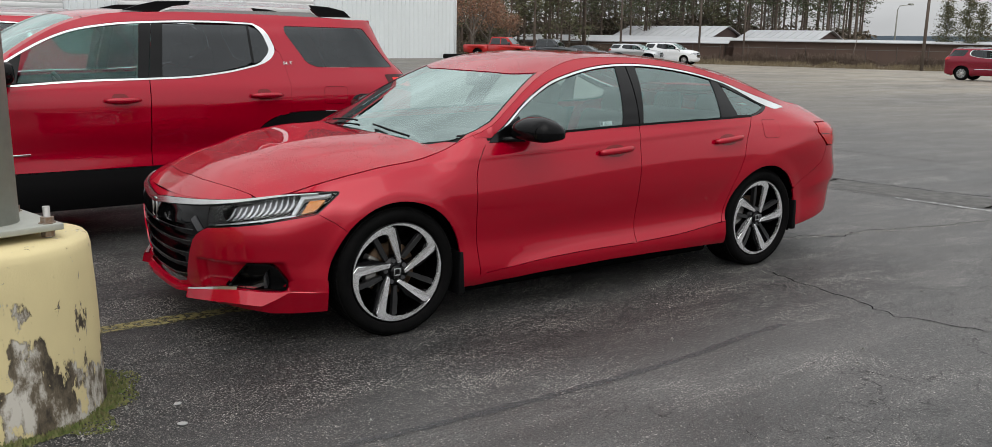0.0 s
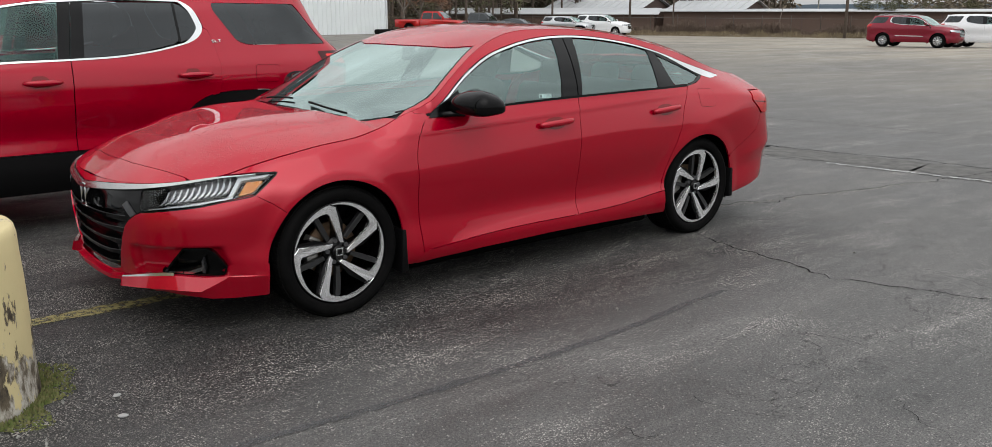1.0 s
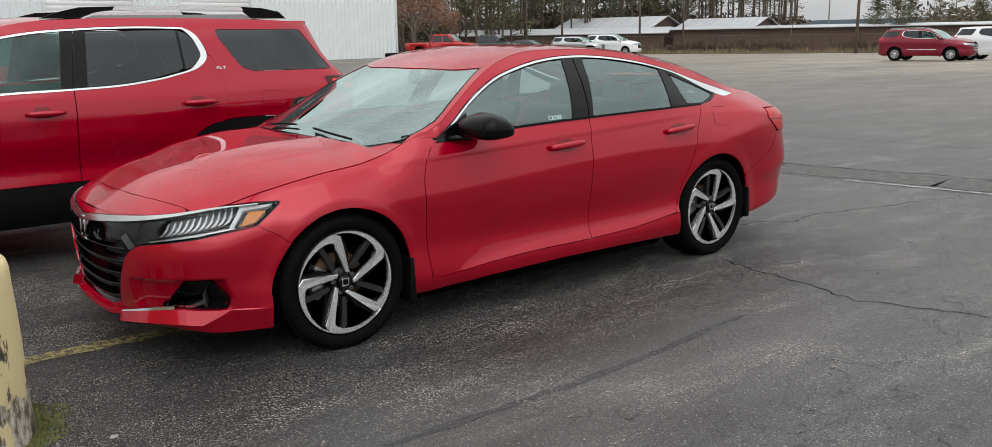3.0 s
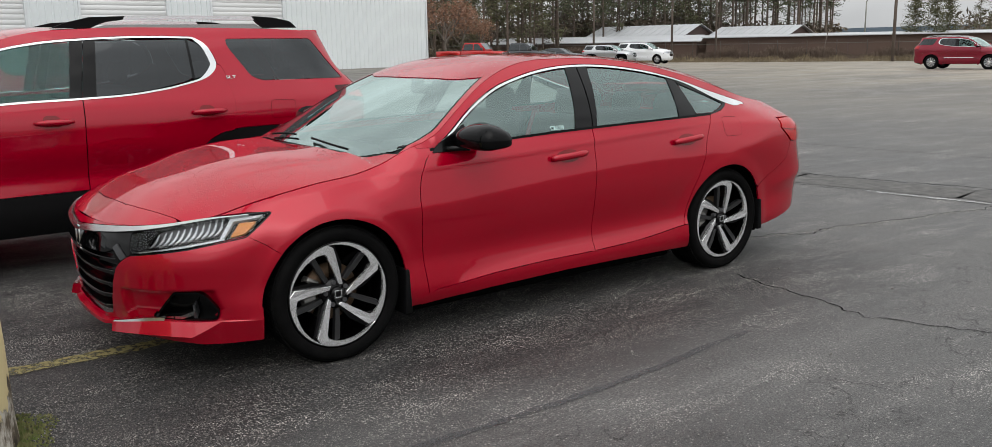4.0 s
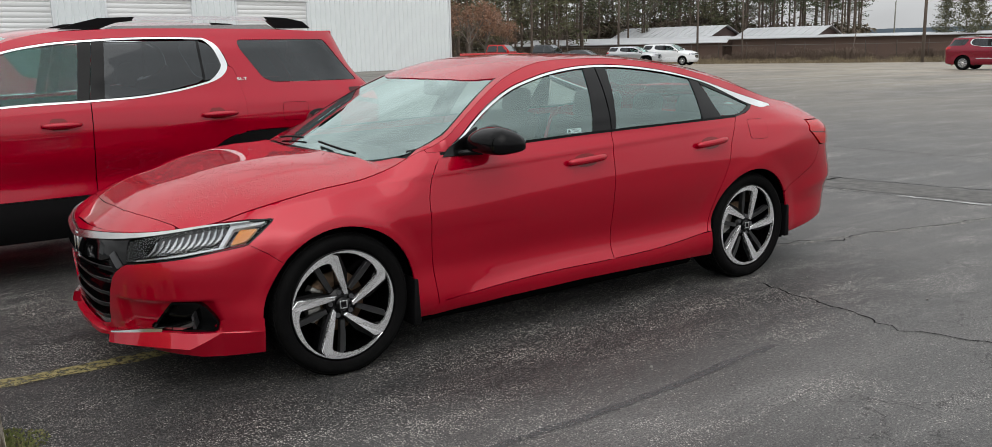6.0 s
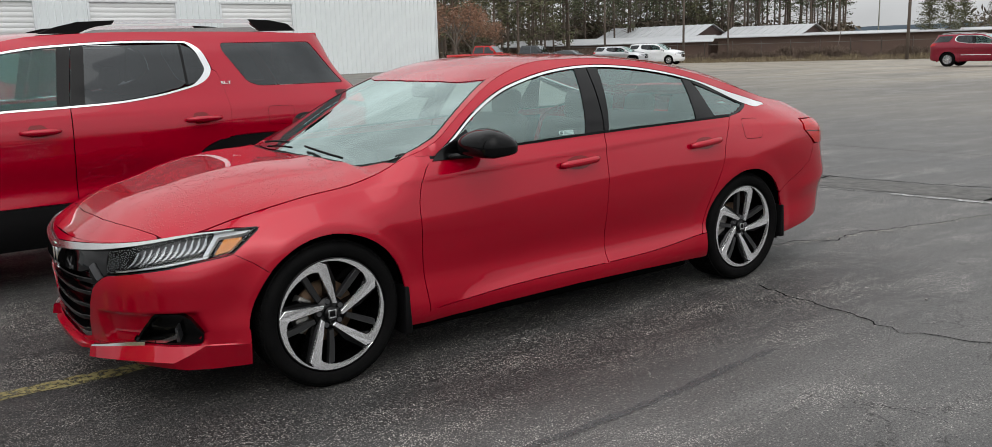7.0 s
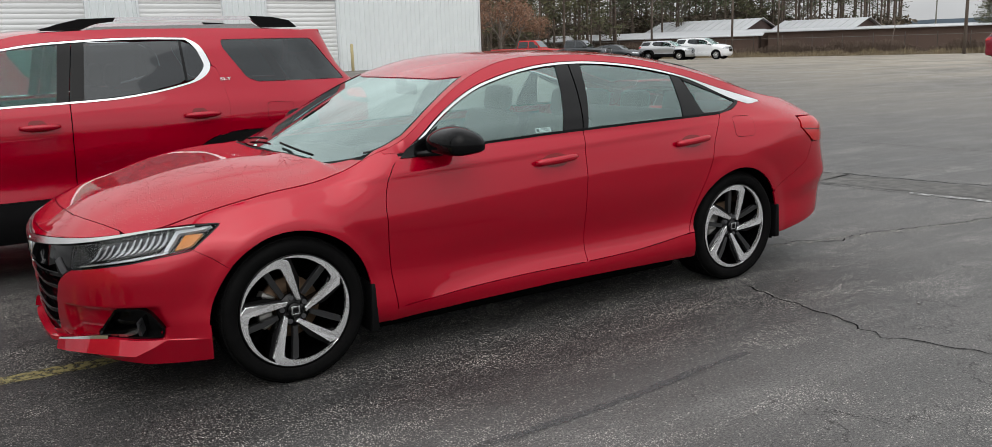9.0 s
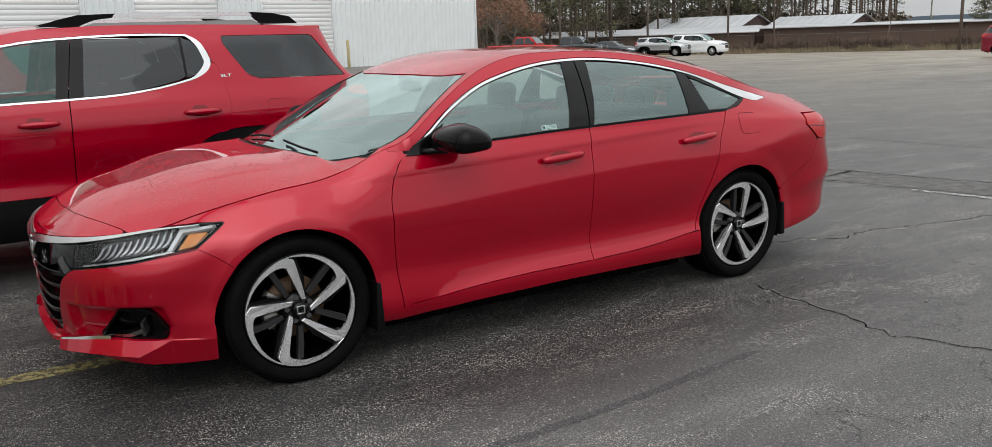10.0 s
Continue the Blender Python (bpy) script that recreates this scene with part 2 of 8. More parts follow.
class Body:
    """A car's outer skin. side(q, z): q is x along the flank and goes on round the nose and the tail; top(x, y): bonnet, glass and roof.
    The nose points to -x, the left flank to -y, the front axle stands at x = 0."""

    def __init__(self, half, nose, nose_at, tail, tail_at, power, section, nose_push, tail_push, edge, crown, flare, wheels, arch):
        self.half, self.power = half, power
        self.a0, self.af = nose_at, nose_at - nose
        self.b0, self.bf = tail_at, tail - tail_at
        self.ends = []
        for reach, p in ((self.af, power[0]), (self.bf, power[1])):
            t = np.linspace(0, 1, 1500) ** 2 * math.pi / 2
            u, w = reach * np.sin(t) ** (2 / p), half * np.maximum(np.cos(t), 0) ** (2 / p)
            run = np.concatenate([[0], np.cumsum(np.hypot(np.diff(u), np.diff(w)))])
            self.ends.append((run, u, w))
        self.lf, self.lb = float(self.ends[0][0][-1]), float(self.ends[1][0][-1])
        self.qf, self.qb = self.a0 - self.lf, self.b0 + self.lb
        self.section, self.nose_push, self.tail_push = section, nose_push, tail_push
        self.edge, self.crown, self.flare, self.wheels, self.arch = edge, crown, flare, wheels, arch
        self.memo = {}

    def plan(self, q):
        if q < self.a0:
            run, u, w = self.ends[0]
            return self.a0 - float(np.interp(self.a0 - q, run, u)), -float(np.interp(self.a0 - q, run, w))
        if q > self.b0:
            run, u, w = self.ends[1]
            return self.b0 + float(np.interp(q - self.b0, run, u)), -float(np.interp(q - self.b0, run, w))
        return q, -self.half

    def frame_at(self, q):
        key = round(q, 4)
        if key not in self.memo:
            x, y = self.plan(q)
            x0, y0 = self.plan(max(q - 0.01, self.qf))
            x1, y1 = self.plan(min(q + 0.01, self.qb))
            tx, ty = x1 - x0, y1 - y0
            d = math.hypot(tx, ty) or 1
            self.memo[key] = (x, y, ty / d, -tx / d)
        return self.memo[key]

    def side(self, q, z, lift=0.0):
        if q < self.qf:
            p = self.side(2 * self.qf - q, z, lift)
            return (p[0], -p[1], p[2])
        if q > self.qb:
            p = self.side(2 * self.qb - q, z, lift)
            return (p[0], -p[1], p[2])
        x, y, nx, ny = self.frame_at(q)
        d = self.section(q, z)
        if q < self.a0:
            d += self.nose_push(z) * step(self.a0 - q, 0, 0.7 * self.lf)
        if q > self.b0:
            d += self.tail_push(z) * step(q - self.b0, 0, 0.7 * self.lb)
        for w in self.wheels:
            r = math.hypot(q - w, z - self.arch[1])
            d += self.flare * (1 - step(r, self.arch[0], self.arch[0] + 0.10)) * step(z, 0.1, 0.3)
        # the skin keeps on its own side of the middle
        y2 = y + ny * (d + lift)
        return (x + nx * (d + lift), min(y2, 0.0), z)

    def top(self, x, y, lift=0.0):
        ye, ze = self.edge(x)
        s = min(1.0, abs(y) / max(ye, 0.05))
        return (x, y, ze + self.crown(x) * (1 - 0.75 * s * s - 0.25 * s**6) + lift)


def clip_cell(poly, x0, x1, y0, y1):
    for axis, lim, sign in ((0, x0, 1), (0, x1, -1), (1, y0, 1), (1, y1, -1)):
        out = []
        n = len(poly)
        for i in range(n):
            a, b = poly[i], poly[(i + 1) % n]
            da, db = sign * (a[axis] - lim), sign * (b[axis] - lim)
            if da >= 0:
                out.append(a)
            if (da > 0 > db) or (da < 0 < db):
                t = da / (da - db)
                out.append((a[0] + t * (b[0] - a[0]), a[1] + t * (b[1] - a[1])))
        poly = out
        if len(poly) < 3:
            return []
    return poly


def no_spikes(poly):
    """Takes out corners at which an outline runs back over itself."""
    poly = [(round(p[0], 6), round(p[1], 6)) for p in poly]
    i = 0
    while len(poly) >= 3 and i < len(poly):
        a, p, b = poly[i - 1], poly[i], poly[(i + 1) % len(poly)]
        u, v = (a[0] - p[0], a[1] - p[1]), (b[0] - p[0], b[1] - p[1])
        same = abs(u[0]) + abs(u[1]) < 2e-6 or abs(v[0]) + abs(v[1]) < 2e-6
        if same or (abs(u[0] * v[1] - u[1] * v[0]) < 1e-9 and u[0] * v[0] + u[1] * v[1] > 0):
            poly.pop(i)
            i = max(0, i - 2)
        else:
            i += 1
    return poly if len(poly) >= 3 else []


def area2(poly):
    return sum(poly[i][0] * poly[(i + 1) % len(poly)][1] - poly[(i + 1) % len(poly)][0] * poly[i][1] for i in range(len(poly)))


def round_poly(pts, r=0.03, n=4):
    """A polygon with its corners rounded; a point may carry its own radius as a third number."""
    out = []
    k = len(pts)
    for i in range(k):
        p, a, b = pts[i], pts[i - 1], pts[(i + 1) % k]
        rr = p[2] if len(p) > 2 else r
        va, vb = (a[0] - p[0], a[1] - p[1]), (b[0] - p[0], b[1] - p[1])
        la, lb = math.hypot(*va), math.hypot(*vb)
        rr = min(rr, la * 0.45, lb * 0.45)
        if rr < 0.002:
            out.append((p[0], p[1]))
            continue
        p0 = (p[0] + va[0] / la * rr, p[1] + va[1] / la * rr)
        p1 = (p[0] + vb[0] / lb * rr, p[1] + vb[1] / lb * rr)
        for j in range(n + 1):
            t = j / n
            out.append(((1 - t) ** 2 * p0[0] + 2 * t * (1 - t) * p[0] + t * t * p1[0],
                        (1 - t) ** 2 * p0[1] + 2 * t * (1 - t) * p[1] + t * t * p1[1]))
    return out


def with_hole(outer, hole):
    """One outline that runs round an opening as well, joined by a slit."""
    if area2(outer) < 0:
        outer = outer[::-1]
    if area2(hole) > 0:
        hole = hole[::-1]
    i, j = min(((i, j) for i in range(len(outer)) for j in range(len(hole))), key=lambda k: math.hypot(outer[k[0]][0] - hole[k[1]][0], outer[k[0]][1] - hole[k[1]][1]))
    return outer[: i + 1] + hole[j:] + hole[: j + 1] + outer[i:]


def inset_poly(poly, d):
    """The polygon shrunk by d."""
    if area2(poly) < 0:
        poly = poly[::-1]
    clean = [p for i, p in enumerate(poly) if math.hypot(p[0] - poly[i - 1][0], p[1] - poly[i - 1][1]) > 1e-5]
    out = []
    k = len(clean)
    for i in range(k):
        a, p, b = clean[i - 1], clean[i], clean[(i + 1) % k]
        u, v = Vector((p[0] - a[0], p[1] - a[1])).normalized(), Vector((b[0] - p[0], b[1] - p[1])).normalized()
        n = Vector((-u.y - v.y, u.x + v.x))
        if n.length < 1e-6:
            n = Vector((-u.y, u.x))
        n.normalize()
        c = max(0.35, n.dot(Vector((-u.y, u.x))))
        out.append((p[0] + n.x * d / c, p[1] + n.y * d / c))
    return out


def bm_panel(bm, poly, surf, cell=0.035, depth=0.012, lift=0.0, gap=0.0, mirror=False, back=False):
    """Lays a flat outline on a skin, in small faces, with a turned-in rim of the given depth."""
    if gap:
        poly = inset_poly(poly, gap)
    if area2(poly) < 0:
        poly = poly[::-1]
    us, vs = [p[0] for p in poly], [p[1] for p in poly]
    verts, faces, spot = {}, [], {}

    def vert(p):
        key = (round(p[0], 5), round(p[1], 5))
        if key not in verts:
            verts[key] = bm.verts.new(surf(p[0], p[1], lift))
            spot[verts[key]] = p
        return verts[key]

    i0, i1 = math.floor(min(us) / cell), math.ceil(max(us) / cell)
    j0, j1 = math.floor(min(vs) / cell), math.ceil(max(vs) / cell)
    for i in range(i0, i1):
        column = clip_cell(poly, i * cell, (i + 1) * cell, vs and min(vs) - 1, max(vs) + 1)
        if not column:
            continue
        for j in range(j0, j1):
            c = clip_cell(column, i * cell, (i + 1) * cell, j * cell, (j + 1) * cell)
            c = no_spikes(c)
            if len(c) < 3 or abs(area2(c)) < 1e-8:
                continue
            loops, walkway = [], []
            for p in c + c[:1]:
                v = vert(p)
                if v in walkway:  # a closed loop, or a spike that runs back on itself
                    k = walkway.index(v)
                    loops.append(walkway[k:])
                    del walkway[k + 1:]
                else:
                    walkway.append(v)
            for ring in loops:
                flat = [spot[v] for v in ring]
                if len(ring) < 3 or area2(flat) < 1e-8:
                    continue
                try:
                    f = bm.faces.new(ring)
                except ValueError:
                    continue
                if f.calc_area() < 1e-9:
                    bm.faces.remove(f)
                    continue
                f.smooth = True
                faces.append(f)
    made = list(verts.values())
    bm.normal_update()
    rim = []
    if depth:
        edges = [e for e in {e for f in faces for e in f.edges} if len(e.link_faces) == 1]
        low = {}
        for e in edges:
            e.smooth = False
            for v in e.verts:
                if v not in low:
                    n = sum((f.normal for f in v.link_faces if f in faces), Vector())
                    if n.length:
                        n.normalize()
                    low[v] = bm.verts.new(v.co - n * depth)
                    made.append(low[v])
        for e in edges:
            f0 = e.link_faces[0]
            for l in f0.loops:
                if l.edge is e:
                    a, b = l.vert, l.link_loop_next.vert
            try:
                rim.append(bm.faces.new((b, a, low[a], low[b])))
            except ValueError:
                pass
    if mirror:
        twin = {v: bm.verts.new((v.co.x, -v.co.y, v.co.z)) for v in made}
        for f in faces + rim:
            g = bm.faces.new([twin[v] for v in reversed(f.verts)])
            g.smooth = f.smooth
        bm.edges.index_update()
        for f in faces:
            for e in f.edges:
                if not e.smooth:
                    t = bm.edges.get([twin[v] for v in e.verts])
                    if t:
                        t.smooth = False
    return faces


def bm_box(bm, x0, x1, y0, y1, z0, z1, bevel=0.0, seg=2, m=None):
    made = bmesh.ops.create_cube(bm, size=1)["verts"]
    for v in made:
        v.co = Vector((x0 + (v.co.x + 0.5) * (x1 - x0), y0 + (v.co.y + 0.5) * (y1 - y0), z0 + (v.co.z + 0.5) * (z1 - z0)))
    if bevel:
        edges = list({e for v in made for e in v.link_edges})
        made = bmesh.ops.bevel(bm, geom=edges + made, offset=bevel, segments=seg, profile=0.5, affect="EDGES")["verts"]
        for v in made:
            for f in v.link_faces:
                f.smooth = True
    if m is not None:
        for v in made:
            v.co = m @ v.co
    return made


def bm_turn(bm, ring, n=32, axis="z", centre=(0, 0, 0), close=False, smooth=True):
    """A turned shape: ring is (radius, height) pairs along the axis."""
    rows = []
    for k in range(n):
        a = 2 * math.pi * k / n
        row = []
        for r, h in ring:
            p = {"z": (r * math.cos(a), r * math.sin(a), h), "y": (r * math.cos(a), h, -r * math.sin(a)), "x": (h, r * math.cos(a), r * math.sin(a))}[axis]
            row.append(bm.verts.new((p[0] + centre[0], p[1] + centre[1], p[2] + centre[2])))
        rows.append(row)
    pairs = range(len(ring)) if close else range(len(ring) - 1)
    for k in range(n):
        a, b = rows[k], rows[(k + 1) % n]
        for i in pairs:
            j = (i + 1) % len(ring)
            f = bm.faces.new((a[i], b[i], b[j], a[j]))
            f.smooth = smooth
    if not close:
        for i, flip in ((0, True), (len(ring) - 1, False)):
            if ring[i][0] > 1e-4:
                cap = [r[i] for r in rows]
                bm.faces.new(cap[::-1] if flip else cap)
    return [v for r in rows for v in r]


def bm_tube(bm, path, r, n=8, caps=True):
    """A round bar along a path; r is one radius or one for each point."""
    rows = []
    up = Vector((0, 0, 1))
    for i, p in enumerate(path):
        p = Vector(p)
        a, b = Vector(path[max(i - 1, 0)]), Vector(path[min(i + 1, len(path) - 1)])
        t = (b - a).normalized()
        s = t.cross(up if abs(t.z) < 0.9 else Vector((1, 0, 0))).normalized()
        u = s.cross(t)
        rr = r[i] if isinstance(r, (list, tuple)) else r
        rows.append([bm.verts.new(p + (s * math.cos(2 * math.pi * k / n) + u * math.sin(2 * math.pi * k / n)) * rr) for k in range(n)])
    for a, b in zip(rows, rows[1:]):
        for k in range(n):
            bm.faces.new((a[k], a[(k + 1) % n], b[(k + 1) % n], b[k])).smooth = True
    if caps:
        bm.faces.new(rows[0][::-1])
        bm.faces.new(rows[-1])
    return [v for row in rows for v in row]


def bm_prism(bm, poly, h0, h1, put, bevel=0.0):
    """An outline given thickness: put(u, v, h) gives the place of each corner."""
    if area2(poly) < 0:
        poly = poly[::-1]
    a = [bm.verts.new(put(u, v, h0)) for u, v in poly]
    b = [bm.verts.new(put(u, v, h1)) for u, v in poly]
    faces = [bm.faces.new(a[::-1]), bm.faces.new(b)]
    n = len(poly)
    for i in range(n):
        faces.append(bm.faces.new((a[i], a[(i + 1) % n], b[(i + 1) % n], b[i])))
    if bevel:
        edges = [e for e in faces[1].edges]
        bmesh.ops.bevel(bm, geom=edges, offset=bevel, segments=1, affect="EDGES")
    return faces


def mesh_of(name, bm, material, fix=True):
    if fix:
        bmesh.ops.recalc_face_normals(bm, faces=bm.faces)
    data = bpy.data.meshes.new(name)
    bm.to_mesh(data)
    bm.free()
    for m in material if isinstance(material, (list, tuple)) else [material]:
        data.materials.append(m)
    return data


def part(name, bm, material, parent, label="", fix=True):
    """One mesh object under a thing or a part."""
    ob = new(name, mesh_of(name, bm, material, fix))
    ob.parent = parent
    return tagged(ob, label)


def thing(name, bm=None, material=None, label="", category="", group="", kind="", m=None, fix=True):
    ob = new(name, mesh_of(name, bm, material, fix) if bm else None)
    if m is not None:
        ob.matrix_basis = m
    return tagged(ob, label, category, group, kind)

# ---- the red sedan: skin ----
sedan_side = smooth_curve([(0.10, -0.14), (0.16, -0.075), (0.21, -0.035), (0.27, -0.016), (0.34, -0.018), (0.42, -0.026), (0.55, -0.014),
                           (0.72, -0.001), (0.85, 0.003), (0.885, 0.0), (0.92, -0.014), (1.0, -0.052), (1.2, -0.165), (1.36, -0.30), (1.5, -0.44)], soft=0.012)
sedan_ztop = smooth_curve([(-1.75, 0.715), (-1.2, 0.725), (-0.85, 0.738), (-0.583, 0.757), (-0.40, 0.805), (-0.083, 0.868), (0.25, 0.917), (0.345, 0.950), (0.41, 0.983), (0.57, 1.038),
                           (0.78, 1.168), (1.0, 1.290), (1.3, 1.392), (1.7, 1.418), (2.2, 1.382), (2.6, 1.299), (2.8, 1.245), (3.0, 1.184), (3.3, 1.112),
                           (3.6, 1.071), (3.9, 1.047), (4.9, 1.03)], soft=0.012)


sedan_crease = smooth_curve([(-0.6, 0.78), (-0.3, 0.81), (0.1, 0.868), (0.514, 0.898), (0.829, 0.911), (1.114, 0.922), (1.371, 0.934), (1.657, 0.946), (2.1, 0.966), (2.657, 0.984), (2.98, 0.972), (3.371, 0.937), (3.8, 0.90)])


sedan_sill_seam = smooth_curve([(0.4, 0.250), (0.55, 0.260), (0.66, 0.270), (0.80, 0.284), (1.2, 0.303), (1.65, 0.305), (2.08, 0.318), (2.42, 0.351), (2.6, 0.372)])
sedan_ledge = smooth_curve([(0.4, 0.25), (0.66, 0.270), (0.74, 0.281), (0.86, 0.300), (1.22, 0.341), (1.66, 0.347), (2.25, 0.352), (2.43, 0.366), (2.6, 0.38)])
sedan_ledge_top = smooth_curve([(0.4, 0.25), (0.62, 0.272), (0.67, 0.290), (0.74, 0.332), (0.90, 0.358), (1.22, 0.373), (1.64, 0.373), (2.05, 0.375), (2.43, 0.391), (2.6, 0.40)])


def sedan_plain_section(q, z):
    d = sedan_side(z)
    ze = sedan_ztop(q)
    if q < 0.6:  # wings roll over towards the bonnet
        k = max(0.0, (z - ze + 0.20) / 0.20)
        d -= 0.085 * k * k * (1 - step(q, 0.2, 0.6)) * (0.15 + 0.85 * step(q, -1.05, -0.55))
        d -= 0.02 * step(z, 0.95, 1.1)
    if q > 2.2:  # the cabin draws in towards the tail
        d -= 0.11 * step(q, 2.2, 3.3) * step(z, 0.92, 1.12)
        k = max(0.0, (z - ze + 0.16) / 0.16)
        d -= 0.07 * k * k * step(q, 2.9, 3.4)
        d += 0.014 * bump(z, 0.80, 0.14) * step(q, 2.5, 3.0)
        # sharp ridge that climbs across the rear bumper
        d += 0.013 * max(0.0, 1 - abs(z - 0.505 - 0.17 * (q - 3.3)) / 0.085) * step(q, 3.22, 3.5)
    # the bumper turns under below a ledge
    if q < -0.4 and z < 0.46:
        d -= 0.15 * (max(0.0, 0.46 - max(z, 0.30)) - 0.01) * step(-q, 0.42, 0.62) * (1 - step(-q, 1.22, 1.30)) if z < 0.45 else 0.0
    # shoulder crease and the hollow above the sill
    new_side = step(q, -0.45, 0.05) * (1 - step(q, 3.6, 3.95))
    d += (sedan_flank(z) - sedan_shoulder(q, z) - sedan_side(z)) * new_side
    zc = sedan_crease(q)
    soft = 0.012
    over = max(0.0, z - zc + soft) ** 2 / (4 * soft) if z < zc + soft else z - zc
    fade = step(q, -0.45, -0.1) * (1 - 0.6 * step(q, 3.2, 3.6)) * (1 - step(z, 0.95, 1.05)) * (1 - new_side)
    d -= 0.16 * over * fade
    d -= 0.010 * bump(z, zc - 0.065, 0.075) * fade
    if 0.45 < q < 2.6:
        # hollow low on the doors, and the ledge that flares out to the sill
        sl, lit, top_edge = sedan_sill_seam(q), sedan_ledge(q), sedan_ledge_top(q)
        on = step(q, 0.52, 0.95) * (1 - 0.5 * step(q, 2.2, 2.6))
        d -= 0.010 * bump(z, sl + 0.12, 0.17) * on
        lit = max(sl, lit)
        width = max(0.002, top_edge - lit)
        over = min(max(0.0, top_edge - max(z, lit)), width)
        d += (0.36 * max(0.0, lit - max(z, sl)) + 0.18 * over * over / width) * step(q, 0.60, 0.72)
    return d


sedan_flank = smooth_curve([(0.10, -0.14), (0.16, -0.075), (0.21, -0.035), (0.27, -0.016), (0.34, -0.018), (0.42, -0.026), (0.55, -0.012), (0.69, 0.009), (0.75, 0.012), (0.96, 0.012), (1.0, 0.009),
                            (1.2, -0.090), (1.36, -0.225), (1.5, -0.365)], soft=0.012)
sedan_low_edge = smooth_curve([(-0.5, 0.70), (0.0, 0.70), (0.65, 0.712), (1.13, 0.745), (1.64, 0.775), (2.1, 0.790), (2.6, 0.785), (3.03, 0.815), (3.32, 0.890), (3.7, 0.89)])


def ramp_up(v, soft=0.007):
    return 0.0 if v < -soft else (v + soft) ** 2 / (4 * soft) if v < soft else v


def sedan_shoulder(q, z):
    """Inward lean above the flank: a light-catching band, a thin upright strip at the crease, then the slope to the windows."""
    zc, zb, zz = sedan_crease(q), sedan_low_edge(q), min(z, 1.0)
    return 0.20 * (ramp_up(zz - zb) - ramp_up(zz - zc + 0.022)) + 0.40 * ramp_up(zz - zc)


def sedan_section(q, z):
    """The plain skin, with a flat lip standing proud round each wheel arch."""
    d = sedan_plain_section(q, z)
    for cx in (0.0,):
        r = math.hypot(q - cx, z - 0.335)
        if 0.2 < r < 0.425 and z > 0.30:
            s = 0.425 / r
            lip = sedan_plain_section(cx + (q - cx) * s, 0.335 + (z - 0.335) * s) + 0.003
            k = 0.7 * (1 - step(r, 0.400, 0.425)) * step(z, 0.32, 0.50)
            d += (lip - d) * k
    return d


sedan_nose = smooth_curve([(0.10, -0.2), (0.17, -0.12), (0.24, -0.05), (0.34, -0.012), (0.48, 0.0), (0.60, -0.008), (0.70, -0.04), (0.76, -0.085), (0.9, -0.2)], soft=0.02)
sedan_tail = smooth_curve([(0.10, -0.20), (0.24, -0.06), (0.36, -0.014), (0.5, 0.005), (0.60, 0.004), (0.66, -0.006), (0.76, -0.050), (0.80, -0.062), (0.86, -0.060), (0.94, -0.068), (1.0, -0.082), (1.06, -0.10), (1.2, -0.12)], soft=0.02)
sedan = Body(0.93, -0.985, 0.10, 3.94, 3.0, (2.8, 4.2), sedan_section, sedan_nose, sedan_tail, None, None, 0.012, (0.0, 2.83), (0.375, 0.335))


def edge_table(body, ztop, q0, q1, n=160):
    rows = [body.side(q, ztop(q)) for q in np.linspace(q0, q1, n)]
    xs = np.maximum.accumulate(np.array([r[0] for r in rows]) + np.arange(n) * 1e-7)
    ys, zs = np.array([-r[1] for r in rows]), np.array([r[2] for r in rows])
    return lambda x: (float(np.interp(x, xs, ys)), float(np.interp(x, xs, zs)))


sedan.edge = edge_table(sedan, sedan_ztop, sedan.qf, sedan.qb)
sedan_crown0 = smooth_curve([(-1.0, -0.004), (-0.93, -0.002), (-0.905, 0.007), (-0.84, 0.053), (-0.72, 0.112), (-0.583, 0.148), (-0.4, 0.141), (-0.2, 0.126), (0.0, 0.110), (0.15, 0.098), (0.4, 0.078), (0.6, 0.066), (0.8, 0.054), (1.05, 0.042),
                             (1.35, 0.034), (1.8, 0.030), (2.1, 0.040), (2.4, 0.066), (2.65, 0.098), (2.9, 0.116), (3.1, 0.092), (3.3, 0.048), (3.7, 0.020), (4.0, 0.02)])
sedan.crown = sedan_crown0
sedan_plain_top = sedan.top


def screen_height(x, y):
    xc = (x - 0.5315 * y * y) / (1 - 0.342 * y * y)
    t = (xc - 0.18) / 0.787
    return 0.997 + 0.325 * t + 0.04 * t * (1 - t), xc


